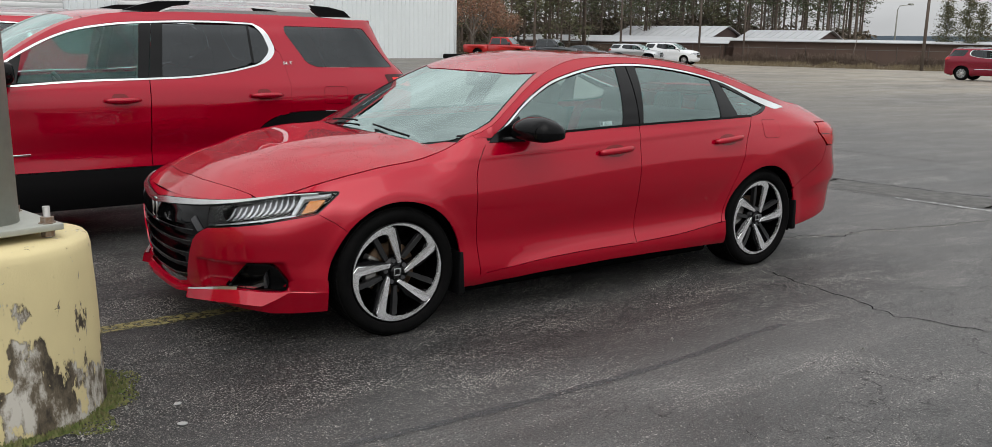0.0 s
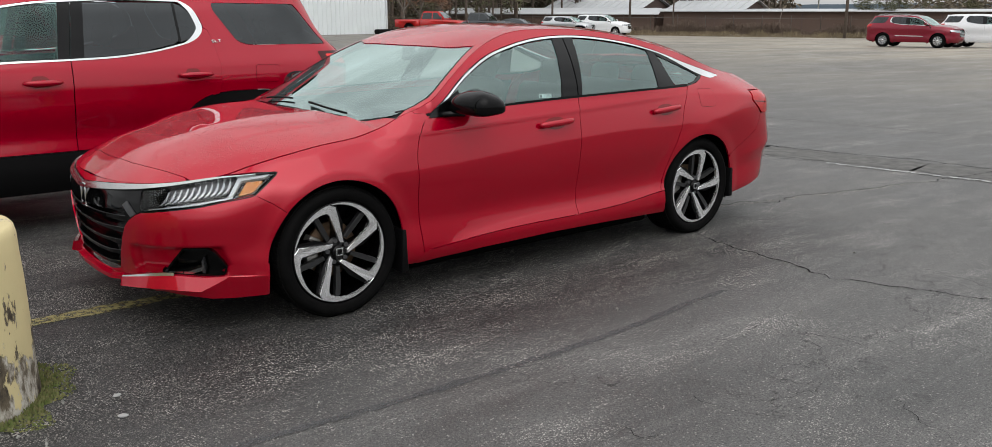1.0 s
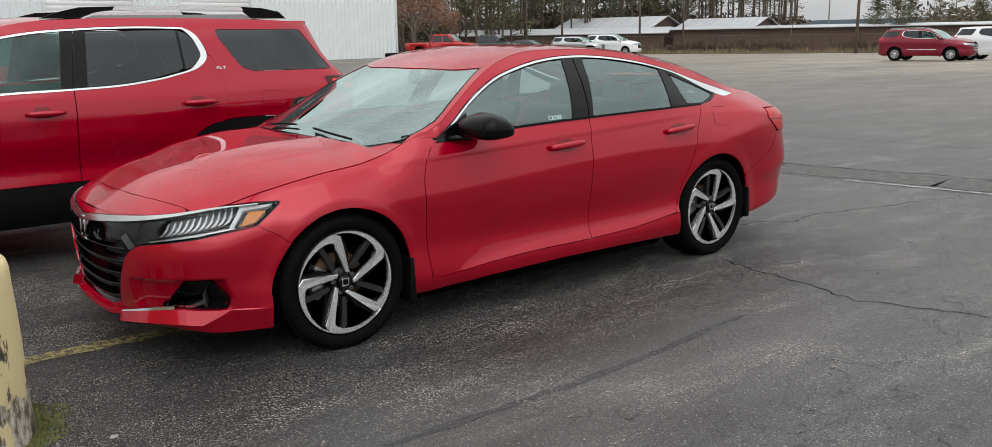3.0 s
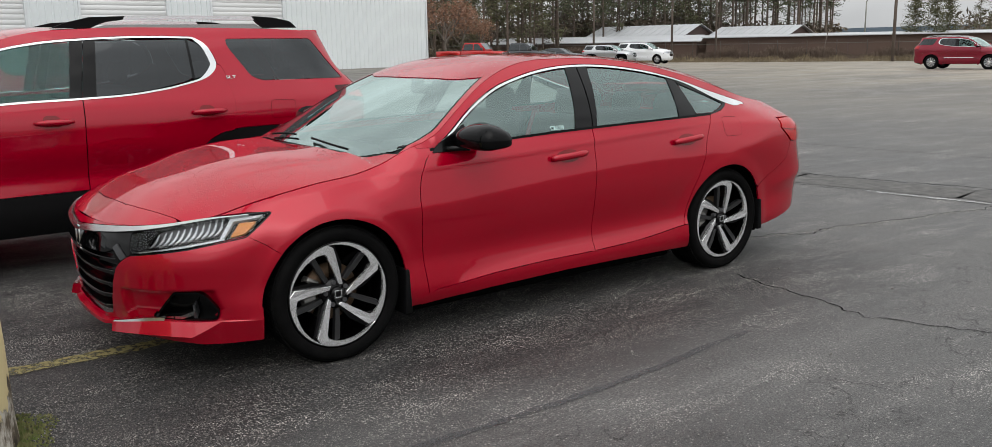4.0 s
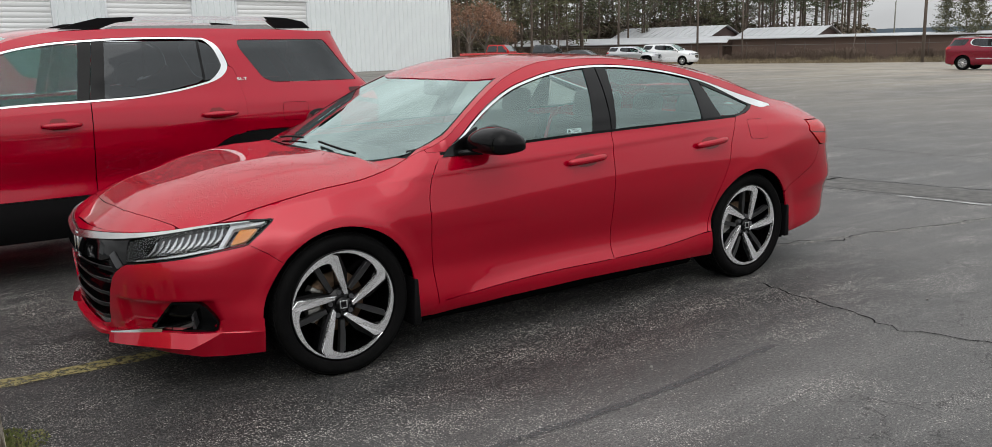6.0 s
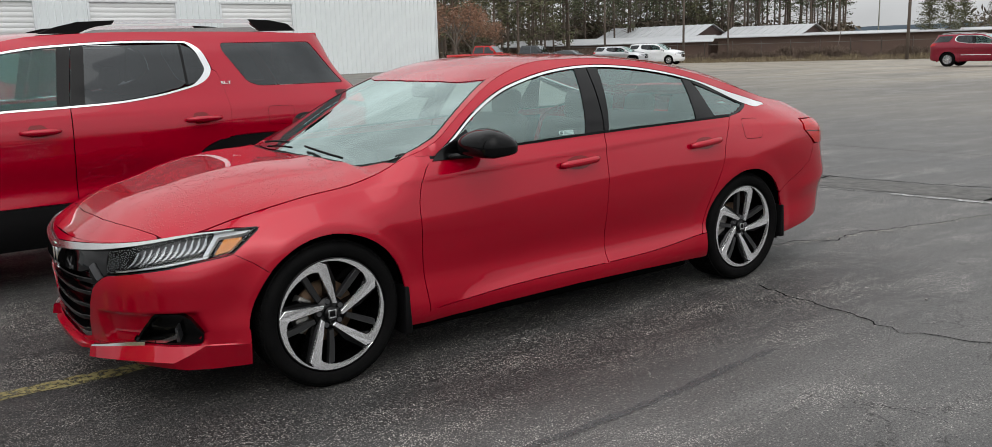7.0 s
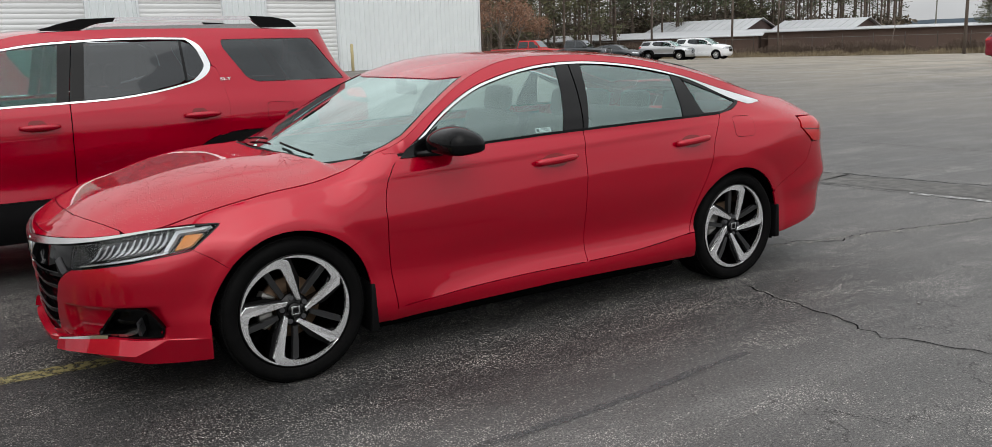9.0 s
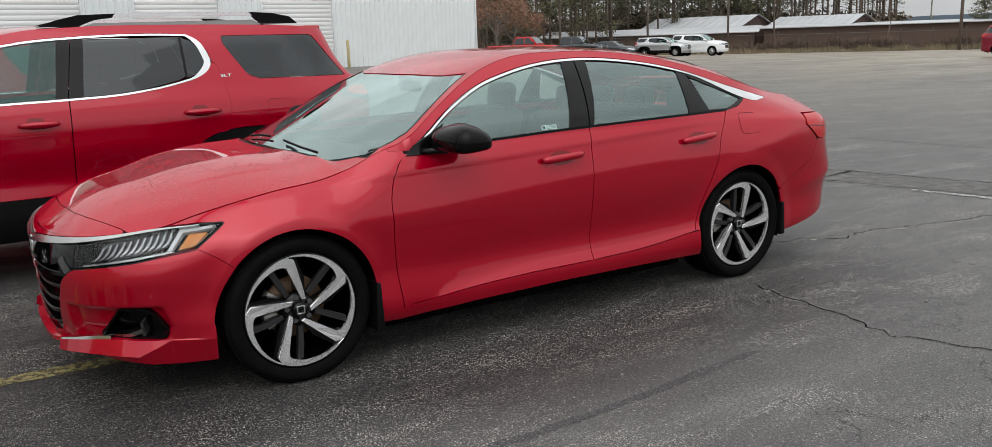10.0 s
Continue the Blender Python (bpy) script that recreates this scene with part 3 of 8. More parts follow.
def sedan_top(x, y, lift=0.0):
    p = sedan_plain_top(x, y, lift)
    z = p[2]
    if x < 0.5:  # raised middle of the bonnet, edged by two creases
        ye0, ze0 = sedan.edge(x)
        s = min(1.0, abs(y) / max(ye0, 0.05))
        s0 = 0.30 + 0.16 * step(x, -0.8, 0.3)
        u = max(0.0, s - s0) / (1 - s0)
        flat_mid = ze0 + sedan.crown(x) * (1 - 0.25 * u - 0.50 * u * u - 0.25 * s ** 6) + lift
        z += (flat_mid - z) * (1 - step(x, 0.22, 0.42))
        w = 0.50 + 0.16 * step(x, -0.7, 0.3)
        z += 0.004 * (1 - step(abs(y), w - 0.004, w + 0.020)) * step(x, -0.5, -0.15) * (1 - 0.8 * step(x, -0.1, 0.3))
    if 0.1 < x < 1.4:  # the windscreen, bowed forward in plan and almost straight in profile
        ye0, ze0 = sedan.edge(x)
        s1 = min(1.0, abs(y) / max(ye0, 0.05))
        zw, xc = screen_height(x, y)
        zw += (ze0 - screen_height(x, ye0)[0]) * s1 ** 8
        z += (zw + lift - z) * step(xc + 0.25 * s1 ** 4, 0.12, 0.19) * (1 - step(xc, 0.93, 1.04))
    if x > 3.5:  # lip on the boot lid
        z += 0.012 * step(x, 3.6, 3.85) * (1 - step(abs(y), 0.45, 0.75))
    return (x, y, z)

# ---- car parts shared by all the cars ----
def wheel(name, parent, at, radius, rim, width, spokes, turn=0.0, flip=False, tyre_label="", detail=True):
    """A wheel standing upright at the place at (its outer face), facing -y (or +y with flip)."""
    w = new(name)
    w.parent = parent
    w.matrix_basis = Matrix.Translation(at) @ (Matrix.Rotation(math.pi, 4, "Z") if flip else Matrix.Identity(4))
    s = radius
    bm = bmesh.new()
    ring = [(rim * 0.985, 0.02), (rim * 1.0, 0.0), (rim * 1.03, -0.006), (s * 0.90, -0.016), (s * 0.955, -0.010), (s * 0.985, 0.004), (s, 0.022), (s * 1.002, width * 0.5),
            (s, width - 0.022), (s * 0.98, width), (s * 0.88, width + 0.012), (rim, width)]
    bm_turn(bm, ring, 72 if detail else 24, "y", close=True)
    part("tyre", bm, RUBBER, w, tyre_label)
    if detail:  # tread grooves and blocks
        bm = bmesh.new()
        for k in range(72):
            a = 2 * math.pi * k / 72
            m = Matrix.Rotation(a, 4, "Y")
            for y0, y1, sh in ((0.016, 0.07, 0.0), (0.08, width - 0.08, 0.03), (width - 0.07, width - 0.016, 0.0)):
                bm_box(bm, -0.0125, 0.0125, y0, y1, s - 0.004, s + 0.005, 0, m=m @ Matrix.Rotation(sh, 4, "Y"))
        part("tread", bm, RUBBER, w)
    bm = bmesh.new()
    bm_turn(bm, [(rim * 0.99, 0.004), (rim * 0.96, 0.0), (rim * 0.945, 0.012), (rim * 0.93, 0.06), (rim * 0.92, width * 0.8), (rim * 0.2, width * 0.82), (rim * 0.2, width * 0.85), (rim, width * 0.86), (rim, 0.02)], 64 if detail else 20, "y", close=True)
    part("rim", bm, GLOSS_BLACK if detail else ALLOY_DARK, w, "gloss black wheel rim" if detail else "")
    spokes(w, rim, turn)
    return w


def polar(r, a):
    return (r * math.cos(a), r * math.sin(a))


def sport_spokes(w, rim, turn):
    """Five slanted machined arms that bend at a sharp corner and taper away along the rim, each with a grey twin arm."""
    r = rim
    put = lambda u, v, h: (u, h + 0.022 * (1 - min(1.0, math.hypot(u, v) / (0.86 * r))) ** 1.2, v)
    pol = lambda rr, a: polar(r * rr, radians(a))
    for k in range(5):
        a = radians(turn + 99 + 72 * k)
        ca, sa = math.cos(a), math.sin(a)
        rot = lambda pts: [(x * ca - y * sa, x * sa + y * ca) for x, y in pts]
        # bright face: corner, tapering tail along the rim, inner corner, arm
        lerp = lambda p, q, t: (p[0] + (q[0] - p[0]) * t, p[1] + (q[1] - p[1]) * t)
        hub_l, hub_r = pol(0.175, -22), pol(0.20, -44)
        corner, elbow = pol(0.875, -5), pol(0.79, 6)
        face = [corner, pol(0.955, 3)] + [pol(0.962 + 0.008 * i / 12, 8 + 68 * i / 12) for i in range(13)]
        face += [pol(0.950, 75), pol(0.932, 66), pol(0.918, 56), pol(0.905, 46), pol(0.893, 36), pol(0.880, 27), pol(0.862, 18), pol(0.830, 10), elbow]
        face += [lerp(elbow, hub_l, t) for t in (0.3, 0.65, 1.0)] + [lerp(hub_r, corner, t) for t in (0.0, 0.35, 0.7)]
        bm = bmesh.new()
        bm_prism(bm, rot(face), 0.020, 0.002, put, 0.0022)
        part("spoke", bm, ALLOY, w, "machined silver spoke")
        # recessed twin arm beside it
        twin = [pol(0.30, 20), pol(0.30, 36), pol(0.58, 30), pol(0.85, 27), pol(0.89, 20), pol(0.58, 20)]
        bm = bmesh.new()
        bm_prism(bm, rot(twin), 0.05, 0.020, put, 0.003)
        part("inner_spoke", bm, TWIN_GREY, w)
        # black flank behind arm and twin
        bm = bmesh.new()
        bm_prism(bm, rot([pol(0.16, -55), pol(0.55, -22), pol(0.97, -7), pol(0.975, 12), pol(0.84, 12), pol(0.55, -4), pol(0.18, 0)]), 0.075, 0.021, put)
        part("spoke_back", bm, GLOSS_BLACK, w)
        bm = bmesh.new()
        bm_turn(bm, [(0.0115, 0.028), (0.0115, 0.05)], 10, "y", centre=(0.057 * math.cos(a + 0.05), 0, 0.057 * math.sin(a + 0.05)))
        part("wheel_nut", bm, ALLOY_DARK, w)
    bm = bmesh.new()
    bm_turn(bm, [(0.001, 0.034), (0.075, 0.036), (0.08, 0.075)], 32, "y")
    part("hub", bm, GLOSS_BLACK, w)
    bm = bmesh.new()
    bm_turn(bm, [(0.001, 0.016), (0.032, 0.018), (0.036, 0.04)], 32, "y")
    cap = part("hub_cap", bm, GLOSS_BLACK, w, "black hub cap with silver emblem")
    bm = bmesh.new()
    for x0, x1, y0, y1 in ((-0.020, -0.013, -0.02, 0.02), (0.013, 0.020, -0.02, 0.02), (-0.015, 0.015, 0.014, 0.020), (-0.015, 0.015, -0.020, -0.014)):
        bm_box(bm, x0, x1, 0.010, 0.018, y0, y1, 0.001)
    part("emblem", bm, CHROME, cap)
    bm = bmesh.new()
    bm_turn(bm, [(0.03, 0.095), (0.142, 0.095), (0.142, 0.118), (0.03, 0.118)], 48, "y", close=True)
    part("brake_disc", bm, RUST, w, "lightly rusted brake disc")
    bm = bmesh.new()
    for i in range(5):
        a0 = radians(150 + i * 14)
        bm_box(bm, -0.018, 0.018, 0.07, 0.13, 0.09, 0.155, 0.006, m=Matrix.Rotation(math.pi / 2 - a0, 4, "Y"))
    part("brake_caliper", bm, STEEL, w)


def plain_spokes(count=5, mat=None):
    def build(w, rim, turn):
        put = lambda u, v, h: (u, h, v)
        for k in range(count):
            a = radians(turn + 90 + 360 / count * k)
            ca, sa = math.cos(a), math.sin(a)
            slim = 5 / count
            pts = [(0.12 * rim, -0.10 * rim * slim), (0.96 * rim, -0.17 * rim * slim), (0.97 * rim, 0.17 * rim * slim), (0.12 * rim, 0.10 * rim * slim)]
            bm = bmesh.new()
            bm_prism(bm, [(x * ca - y * sa, x * sa + y * ca) for x, y in pts], 0.04, 0.002, put)
            part("spoke", bm, mat or ALLOY, w)
        bm = bmesh.new()
        bm_turn(bm, [(0.001, 0.0), (rim * 0.2, 0.002), (rim * 0.22, 0.05)], 16, "y")
        part("hub", bm, mat or ALLOY, w)
    return build


def band(line, w0, w1=None):
    """The outline of a strip along a line of points; w0 and w1 are the widths to its left and right."""
    w1 = w0 if w1 is None else w1
    up, down = [], []
    for i, p in enumerate(line):
        a, b = line[max(0, i - 1)], line[min(len(line) - 1, i + 1)]
        d = math.hypot(b[0] - a[0], b[1] - a[1])
        n = (-(b[1] - a[1]) / d, (b[0] - a[0]) / d)
        up.append((p[0] + n[0] * w0, p[1] + n[1] * w0))
        down.append((p[0] - n[0] * w1, p[1] - n[1] * w1))
    return up + down[::-1]


def along(pts, n=24):
    """More points on a smooth line through a few."""
    f = smooth_curve(pts, soft=0.02)
    return [(x, f(x)) for x in np.linspace(pts[0][0], pts[-1][0], n)]


def arc(cx, cz, r, a0, a1, n=24):
    return [(cx + r * math.cos(radians(a0 + (a1 - a0) * i / n)), cz + r * math.sin(radians(a0 + (a1 - a0) * i / n))) for i in range(n + 1)]


def seat(parent, x, y, w, floor, tall, tilt=16, name="seat", lean=True):
    s = new(name)
    s.parent = parent
    s.matrix_basis = pose(x, y, floor)
    bm = bmesh.new()
    bm_box(bm, -0.28, 0.24, -w / 2, w / 2, 0, 0.24, 0.06, 3)
    part("seat_cushion", bm, CABIN, s)
    bm = bmesh.new()
    bm_box(bm, -0.06, 0.07, -w / 2, w / 2, 0, tall, 0.05, 3, m=pose(0.24, 0, 0.16, 0, tilt, 0))
    part("seat_back", bm, CABIN, s)
    return s


def headrest(parent, x, y, z, w=0.25, h=0.17):
    bm = bmesh.new()
    bm_box(bm, -0.05, 0.05, -w / 2, w / 2, 0, h, 0.045, 3, m=pose(x, y, z, 0, 10, 0))
    bm_box(bm, -0.008, 0.008, -0.07, -0.055, -0.10, 0.02, m=pose(x, y, z, 0, 10, 0))
    bm_box(bm, -0.008, 0.008, 0.055, 0.07, -0.10, 0.02, m=pose(x, y, z, 0, 10, 0))
    part("headrest", bm, CABIN, parent)


def steering_wheel(parent, x, y, z):
    bm = bmesh.new()
    ring = [(0.18 + 0.016 * math.cos(a), 0.016 * math.sin(a)) for a in [i * math.pi / 4 for i in range(8)]]
    vs = bm_turn(bm, ring, 28, "x", close=True)
    vs += bm_box(bm, -0.03, 0.02, -0.17, 0.17, -0.03, 0.02, 0.01)
    vs += bm_box(bm, -0.06, 0.02, -0.07, 0.07, -0.07, 0.06, 0.02)
    m = pose(x, y, z, 0, -24, 0)
    for v in {v for v in vs if v.is_valid}:
        v.co = m @ v.co
    part("steering_wheel", bm, PLASTIC, parent)


# ---- the red sedan: panels ----
sedan_car = thing("sedan", label="glossy red four-door sedan with rain beads and black mirrors", category="car")
side, top = sedan.side, sedan_top
AR = 0.368
QF, QB = sedan.qf, sedan.qb
zt = lambda a, b, n=40: [(q, sedan_ztop(q)) for q in np.linspace(a, b, n)]
ye = lambda x: sedan.edge(x)[0]
door_front = along([(0.246, 0.507), (0.37, 0.490), (0.64, 0.466), (0.80, 0.466), (0.90, 0.50), (0.985, 0.565)], 16)
door_front = [(u, v) for v, u in door_front]
pillar_b = [(1.652, 0.299), (1.655, 0.44), (1.648, 0.67), (1.655, 0.90), (1.670, 1.018)]
door_rear = [(u, v) for v, u in along([(0.353, 2.425), (0.40, 2.44), (0.578, 2.503), (0.733, 2.577), (0.922, 2.642), (1.002, 2.70), (1.035, 2.73)], 16)]
sill_line = [(q, sedan_sill_seam(q)) for q in np.linspace(0.507, 2.425, 44)]
belt = along([(0.565, 0.985), (0.841, 0.996), (1.053, 1.003), (1.565, 1.019), (1.67, 1.021), (2.265, 1.031), (2.73, 1.035)], 30)
rail = along([(0.60, 0.99), (0.70, 1.055), (0.816, 1.136), (0.95, 1.21), (1.091, 1.270), (1.25, 1.313), (1.403, 1.344), (1.69, 1.372), (1.79, 1.373), (2.152, 1.343),
              (2.502, 1.273), (2.827, 1.174), (3.17, 1.083)], 60)
f_at = lambda line, x: float(np.interp(x, [p[0] for p in line], [p[1] for p in line]))


def panel(name, polys, mat, parent=None, surf=side, label="", mirror=False, **kw):
    bm = bmesh.new()
    for p in polys:
        bm_panel(bm, p, surf, mirror=mirror, **kw)
    return part(name, bm, mat, parent or sedan_car, label, fix=False)


def pair(name, poly, mat, surf=side, label="", parent=None, **kw):
    """The same panel on the left and on the right flank, as two parts."""
    one = panel(name, [poly], mat, parent, surf, label, **kw)
    bm = bmesh.new()
    bm.from_mesh(one.data)
    for v in bm.verts:
        v.co.y = -v.co.y
    bmesh.ops.reverse_faces(bm, faces=bm.faces)
    two = part(name, bm, mat, parent or sedan_car, label, fix=False)
    return one, two


G = 0.0022
# doors
low = [p for p in sill_line if p[0] <= 1.65]
poly = door_front[::-1] + low[1:] + pillar_b + [p for p in belt if 0.57 < p[0] < 1.66][::-1]
pair("front_door", poly, RED, gap=G, cell=0.0115)
low = [p for p in sill_line if 1.66 < p[0] < 2.41]
poly = pillar_b[::-1] + low + door_rear + [p for p in belt if 1.68 < p[0] < 2.70][::-1]
pair("rear_door", poly, RED, gap=G, cell=0.0115)
# front wing
wing_low = [(-0.433, 0.677), (-0.35, 0.63), (-0.283, 0.579)]
arch_reach = lambda a: AR + 0.004 + 0.016 * step(a, 145, 185)
arch = [(arch_reach(a) * math.cos(radians(a)), 0.335 + arch_reach(a) * math.sin(radians(a))) for a in np.linspace(140.5, -18, 41)]
poly = zt(-0.555, 0.47, 44) + [(0.50, 0.9935), (0.602, 0.994), (0.575, 0.985)] + door_front[::-1][1:] + [(0.49, 0.19), (0.36, 0.19)] + arch[::-1] + wing_low[::-1] + [(-0.302, 0.769), (-0.408, 0.772), (-0.5, 0.765)]
pair("front_wing", poly, RED, gap=G, cell=0.0125)
# body side: windscreen pillar, roof rail and rear quarter in one pressing
trim_line = [p for p in rail if p[0] > 0.66]
rail_up = band(rail, 0.007, 0)[: len(rail)]
arch_r = arc(2.83, 0.335, AR, 177, 15, 40)
poly = ([(0.50, 0.995)] + zt(0.49, 3.35, 80) + zt(3.35, 3.74, 10) + [(3.74, 0.960), (3.405, 0.974), (3.392, 0.905), (3.515, 0.806)]
        + [(3.50, 0.765), (3.46, 0.69), (3.40, 0.655), (3.165, 0.53)] + arch_r[::-1][4:] + [(2.425, 0.353)] + door_rear[1:] + [(2.86, 1.052), (2.93, 1.076), (2.975, 1.102), (3.05, 1.094), (3.18, 1.078)] + rail_up[::-1])
pair("body_side", poly, RED, gap=G, cell=0.015)
pair("pillar_foot", [(0.40, 0.955), (0.62, 0.975), (0.64, 1.03), (0.50, 1.025), (0.43, 0.985)], RED, lift=-0.004, depth=0.0)
# sill
poly = sill_line + arc(2.83, 0.335, AR, 177, 202, 6) + [(2.40, 0.199), (1.9, 0.214), (1.44, 0.221), (0.9, 0.211), (0.47, 0.186)]
pair("sill", poly, RED, gap=G)
# front bumper, with openings for grille and fog lamp pocket
fog = round_poly([(-0.905, 0.308), (-0.785, 0.434), (-0.668, 0.431), (-0.632, 0.408), (-0.578, 0.335), (-0.592, 0.296), (-0.80, 0.296)], 0.012)
if area2(fog) < 0:
    fog = fog[::-1]
grille_edge = [(-1.02, 0.588), (-1.065, 0.560), (-1.095, 0.532), (-1.135, 0.47), (-1.20, 0.35), (-1.245, 0.285), (-1.35, 0.268), (QF, 0.262)]
chin = along([(QF, 0.225), (-1.25, 0.225), (-1.1, 0.245), (-0.9, 0.262), (-0.72, 0.262), (-0.5, 0.262), (-0.385, 0.262)], 20)
poly = [(-0.985, 0.601), (-0.70, 0.632), (-0.433, 0.677)] + wing_low[1:] + [(arch_reach(a) * math.cos(radians(a)), 0.335 + arch_reach(a) * math.sin(radians(a))) for a in np.linspace(139, 190, 13)] + chin[::-1] + grille_edge[::-1]
poly = with_hole(poly, fog)


def bumper_surf(u, v, lift=0.0):
    """The bumper's skin, hollowed out below a ledge round the fog lamp pocket."""
    right_end = -0.60 + 0.35 * (0.43 - v)
    cut = (1 - step(v, 0.428, 0.440)) * (1 - step(u, right_end - 0.03, right_end + 0.02)) * step(u, -1.10, -1.05) * step(v, 0.22, 0.25)
    return side(u, v, lift - 0.028 * cut)


bumper = panel("front_bumper", [poly], RED, surf=bumper_surf, mirror=True, cell=0.010, depth=0.008)
# rear bumper and tail
poly = [(3.165, 0.53), (3.40, 0.655), (3.46, 0.69), (3.50, 0.765), (3.515, 0.803), (4.06, 0.795), (QB, 0.795), (QB, 0.36), (3.95, 0.355), (3.75, 0.325), (3.5, 0.275), (3.3, 0.245), (3.185, 0.24)] + arc(2.83, 0.335, AR, -12, 28, 8)
panel("rear_bumper", [poly], RED, mirror=True, cell=0.016, gap=0.001)
poly = [(4.08, 0.80), (QB, 0.80), (QB, sedan_ztop(QB))] + zt(QB - 0.01, 3.745, 30) + [(3.745, 0.963), (4.08, 0.945)]
panel("boot_panel", [poly], RED, mirror=True)
poly = round_poly([(3.408, 0.970), (3.60, 0.966), (3.745, 0.957), (4.07, 0.94), (4.07, 0.80), (3.63, 0.80), (3.525, 0.808), (3.395, 0.906)], 0.012)
pair("tail_lamp", poly, RED_LENS, gap=G, label="wraparound red tail lamp", lift=0.006, depth=0.02, cell=0.02)
pair("tail_lamp_fold", [(3.41, 0.90), (3.60, 0.882), (3.78, 0.872), (3.78, 0.868), (3.60, 0.877), (3.415, 0.894)], SMOKED_LENS, lift=0.0068, depth=0.002, cell=0.02)
# nose cap, bonnet
front_line = [(-0.815, 0.0), (-0.811, -0.1), (-0.806, -0.2), (-0.795, -0.31), (-0.767, -0.42), (-0.742, -0.485), (-0.718, -0.535), (-0.69, -0.585), (-0.66, -0.630)]
hood_side = [(x, -ye(x) + 0.001) for x in np.linspace(-0.645, 0.40, 38)]
hood_back = [(0.375, -0.76), (0.30, -0.68), (0.21, -0.56), (0.15, -0.3), (0.135, 0.0)]
left = front_line + hood_side + hood_back
panel("bonnet", [left + [(x, -y) for x, y in left[::-1][1:-1]]], RED, surf=top, gap=G, cell=0.0125, label="red bonnet beaded with rain")
edge_front = [(sedan.side(q, sedan_ztop(q))[0], sedan.side(q, sedan_ztop(q))[1]) for q in np.linspace(-0.77, QF, 26)]
left = edge_front[::-1] + front_line[::-1]
left = [p for p in left if p[1] < -0.001]
ring = [(edge_front[-1][0], 0.0)] + left + [(-0.815, 0.0)]
panel("nose_cap", [ring + [(x, -y) for x, y in ring[::-1][1:-1]]], RED, surf=top, gap=0.001, cell=0.025)
bar_low = along([(QF, 0.654), (-1.3, 0.684), (-1.07, 0.704), (-0.85, 0.725), (-0.6, 0.750), (-0.408, 0.7665)], 24)
bar_top = along([(QF, 0.686), (-1.3, 0.712), (-1.07, 0.727), (-0.85, 0.738), (-0.6, 0.757), (-0.408, 0.769)], 24)
poly = [p for p in bar_top if p[0] < -0.57] + zt(-0.565, QF, 24)
panel("nose_front", [poly], RED, mirror=True, depth=0.004)
panel("grille_bar", [bar_low + bar_top[::-1]], SATIN, mirror=True, lift=0.012, depth=0.03, cell=0.02, label="satin chrome bar across the nose")
# windscreen surround
cowl_in = [(0.178, 0.0), (0.185, -0.19), (0.248, -0.585), (0.405, -0.772), (0.48, -0.785)]
ring = hood_back[::-1] + [(0.41, -ye(0.41)), (0.48, -ye(0.48))] + cowl_in[::-1]
panel("cowl", [ring], PLASTIC, surf=top, lift=-0.012, depth=0.01, mirror=True)
glass_side = [(x, -(ye(x) - 0.030 - 0.020 * step(x, 0.6, 1.2))) for x in np.linspace(0.47, 1.078, 18)]
ws_top = [(x, y) for y, x in along([(-0.625, 1.070), (-0.508, 1.014), (-0.287, 0.983), (0.0, 0.968)], 14)]
ring = cowl_in[:-1] + glass_side + ws_top
panel("windscreen", [ring + [(x, -y) for x, y in ring[::-1][1:-1]]], GLASS, surf=top, lift=-0.004, depth=0.0, cell=0.04, label="clear greenish windscreen").visible_shadow = False
poly = [(x, -ye(x)) for x in np.linspace(0.402, 1.12, 22)] + [(1.12, -0.63), (1.075, -0.627)] + glass_side[::-1]
pair("windscreen_pillar", poly, RED, surf=top, depth=0.01, cell=0.025)
pair("windscreen_trim", band(glass_side[::-1] + [(0.43, -0.772)], 0.0, 0.012), GLOSS_BLACK, surf=top, lift=-0.001, depth=0.004)
# roof
roof_side = [(x, -ye(x)) for x in np.linspace(1.12, 2.52, 40)]
bl_top = [(2.52, -0.53), (2.43, -0.36), (2.40, 0.0)]
ring = ws_top[::-1] + [(1.075, -0.627), (1.12, -0.63)] + roof_side + bl_top
panel("roof", [ring + [(x, -y) for x, y in ring[::-1][1:-1]]], RED, surf=top, cell=0.025, gap=0.001)
bl_side = [(x, -(ye(x) - 0.085)) for x in np.linspace(2.54, 3.12, 12)]
ring = bl_top[::-1] + bl_side + [(3.18, -0.4), (3.20, 0.0)]
panel("rear_window", [ring + [(x, -y) for x, y in ring[::-1][1:-1]]], GLASS_DARK, surf=top, lift=-0.003, depth=0.0, cell=0.05).visible_shadow = False
poly = [(x, -ye(x)) for x in np.linspace(2.52, 3.26, 20)] + [(3.26, -0.5), (3.19, -0.4)] + bl_side[::-1] + [(2.52, -0.55)]
pair("rear_pillar", poly, RED, surf=top, depth=0.006)
lid_side = [(x, -ye(x)) for x in np.linspace(3.265, 3.80, 14)]
back_edge = [(sedan.side(q, sedan_ztop(q))[0], sedan.side(q, sedan_ztop(q))[1]) for q in np.linspace(3.86, QB - 0.005, 20)]
ring = [(3.205, 0.0), (3.19, -0.4), (3.265, -0.5)] + lid_side + [p for p in back_edge if p[0] > 3.80] + [(back_edge[-1][0], 0.0)]
panel("boot_lid", [ring + [(x, -y) for x, y in ring[::-1][1:-1]]], RED, surf=top, gap=0.001)
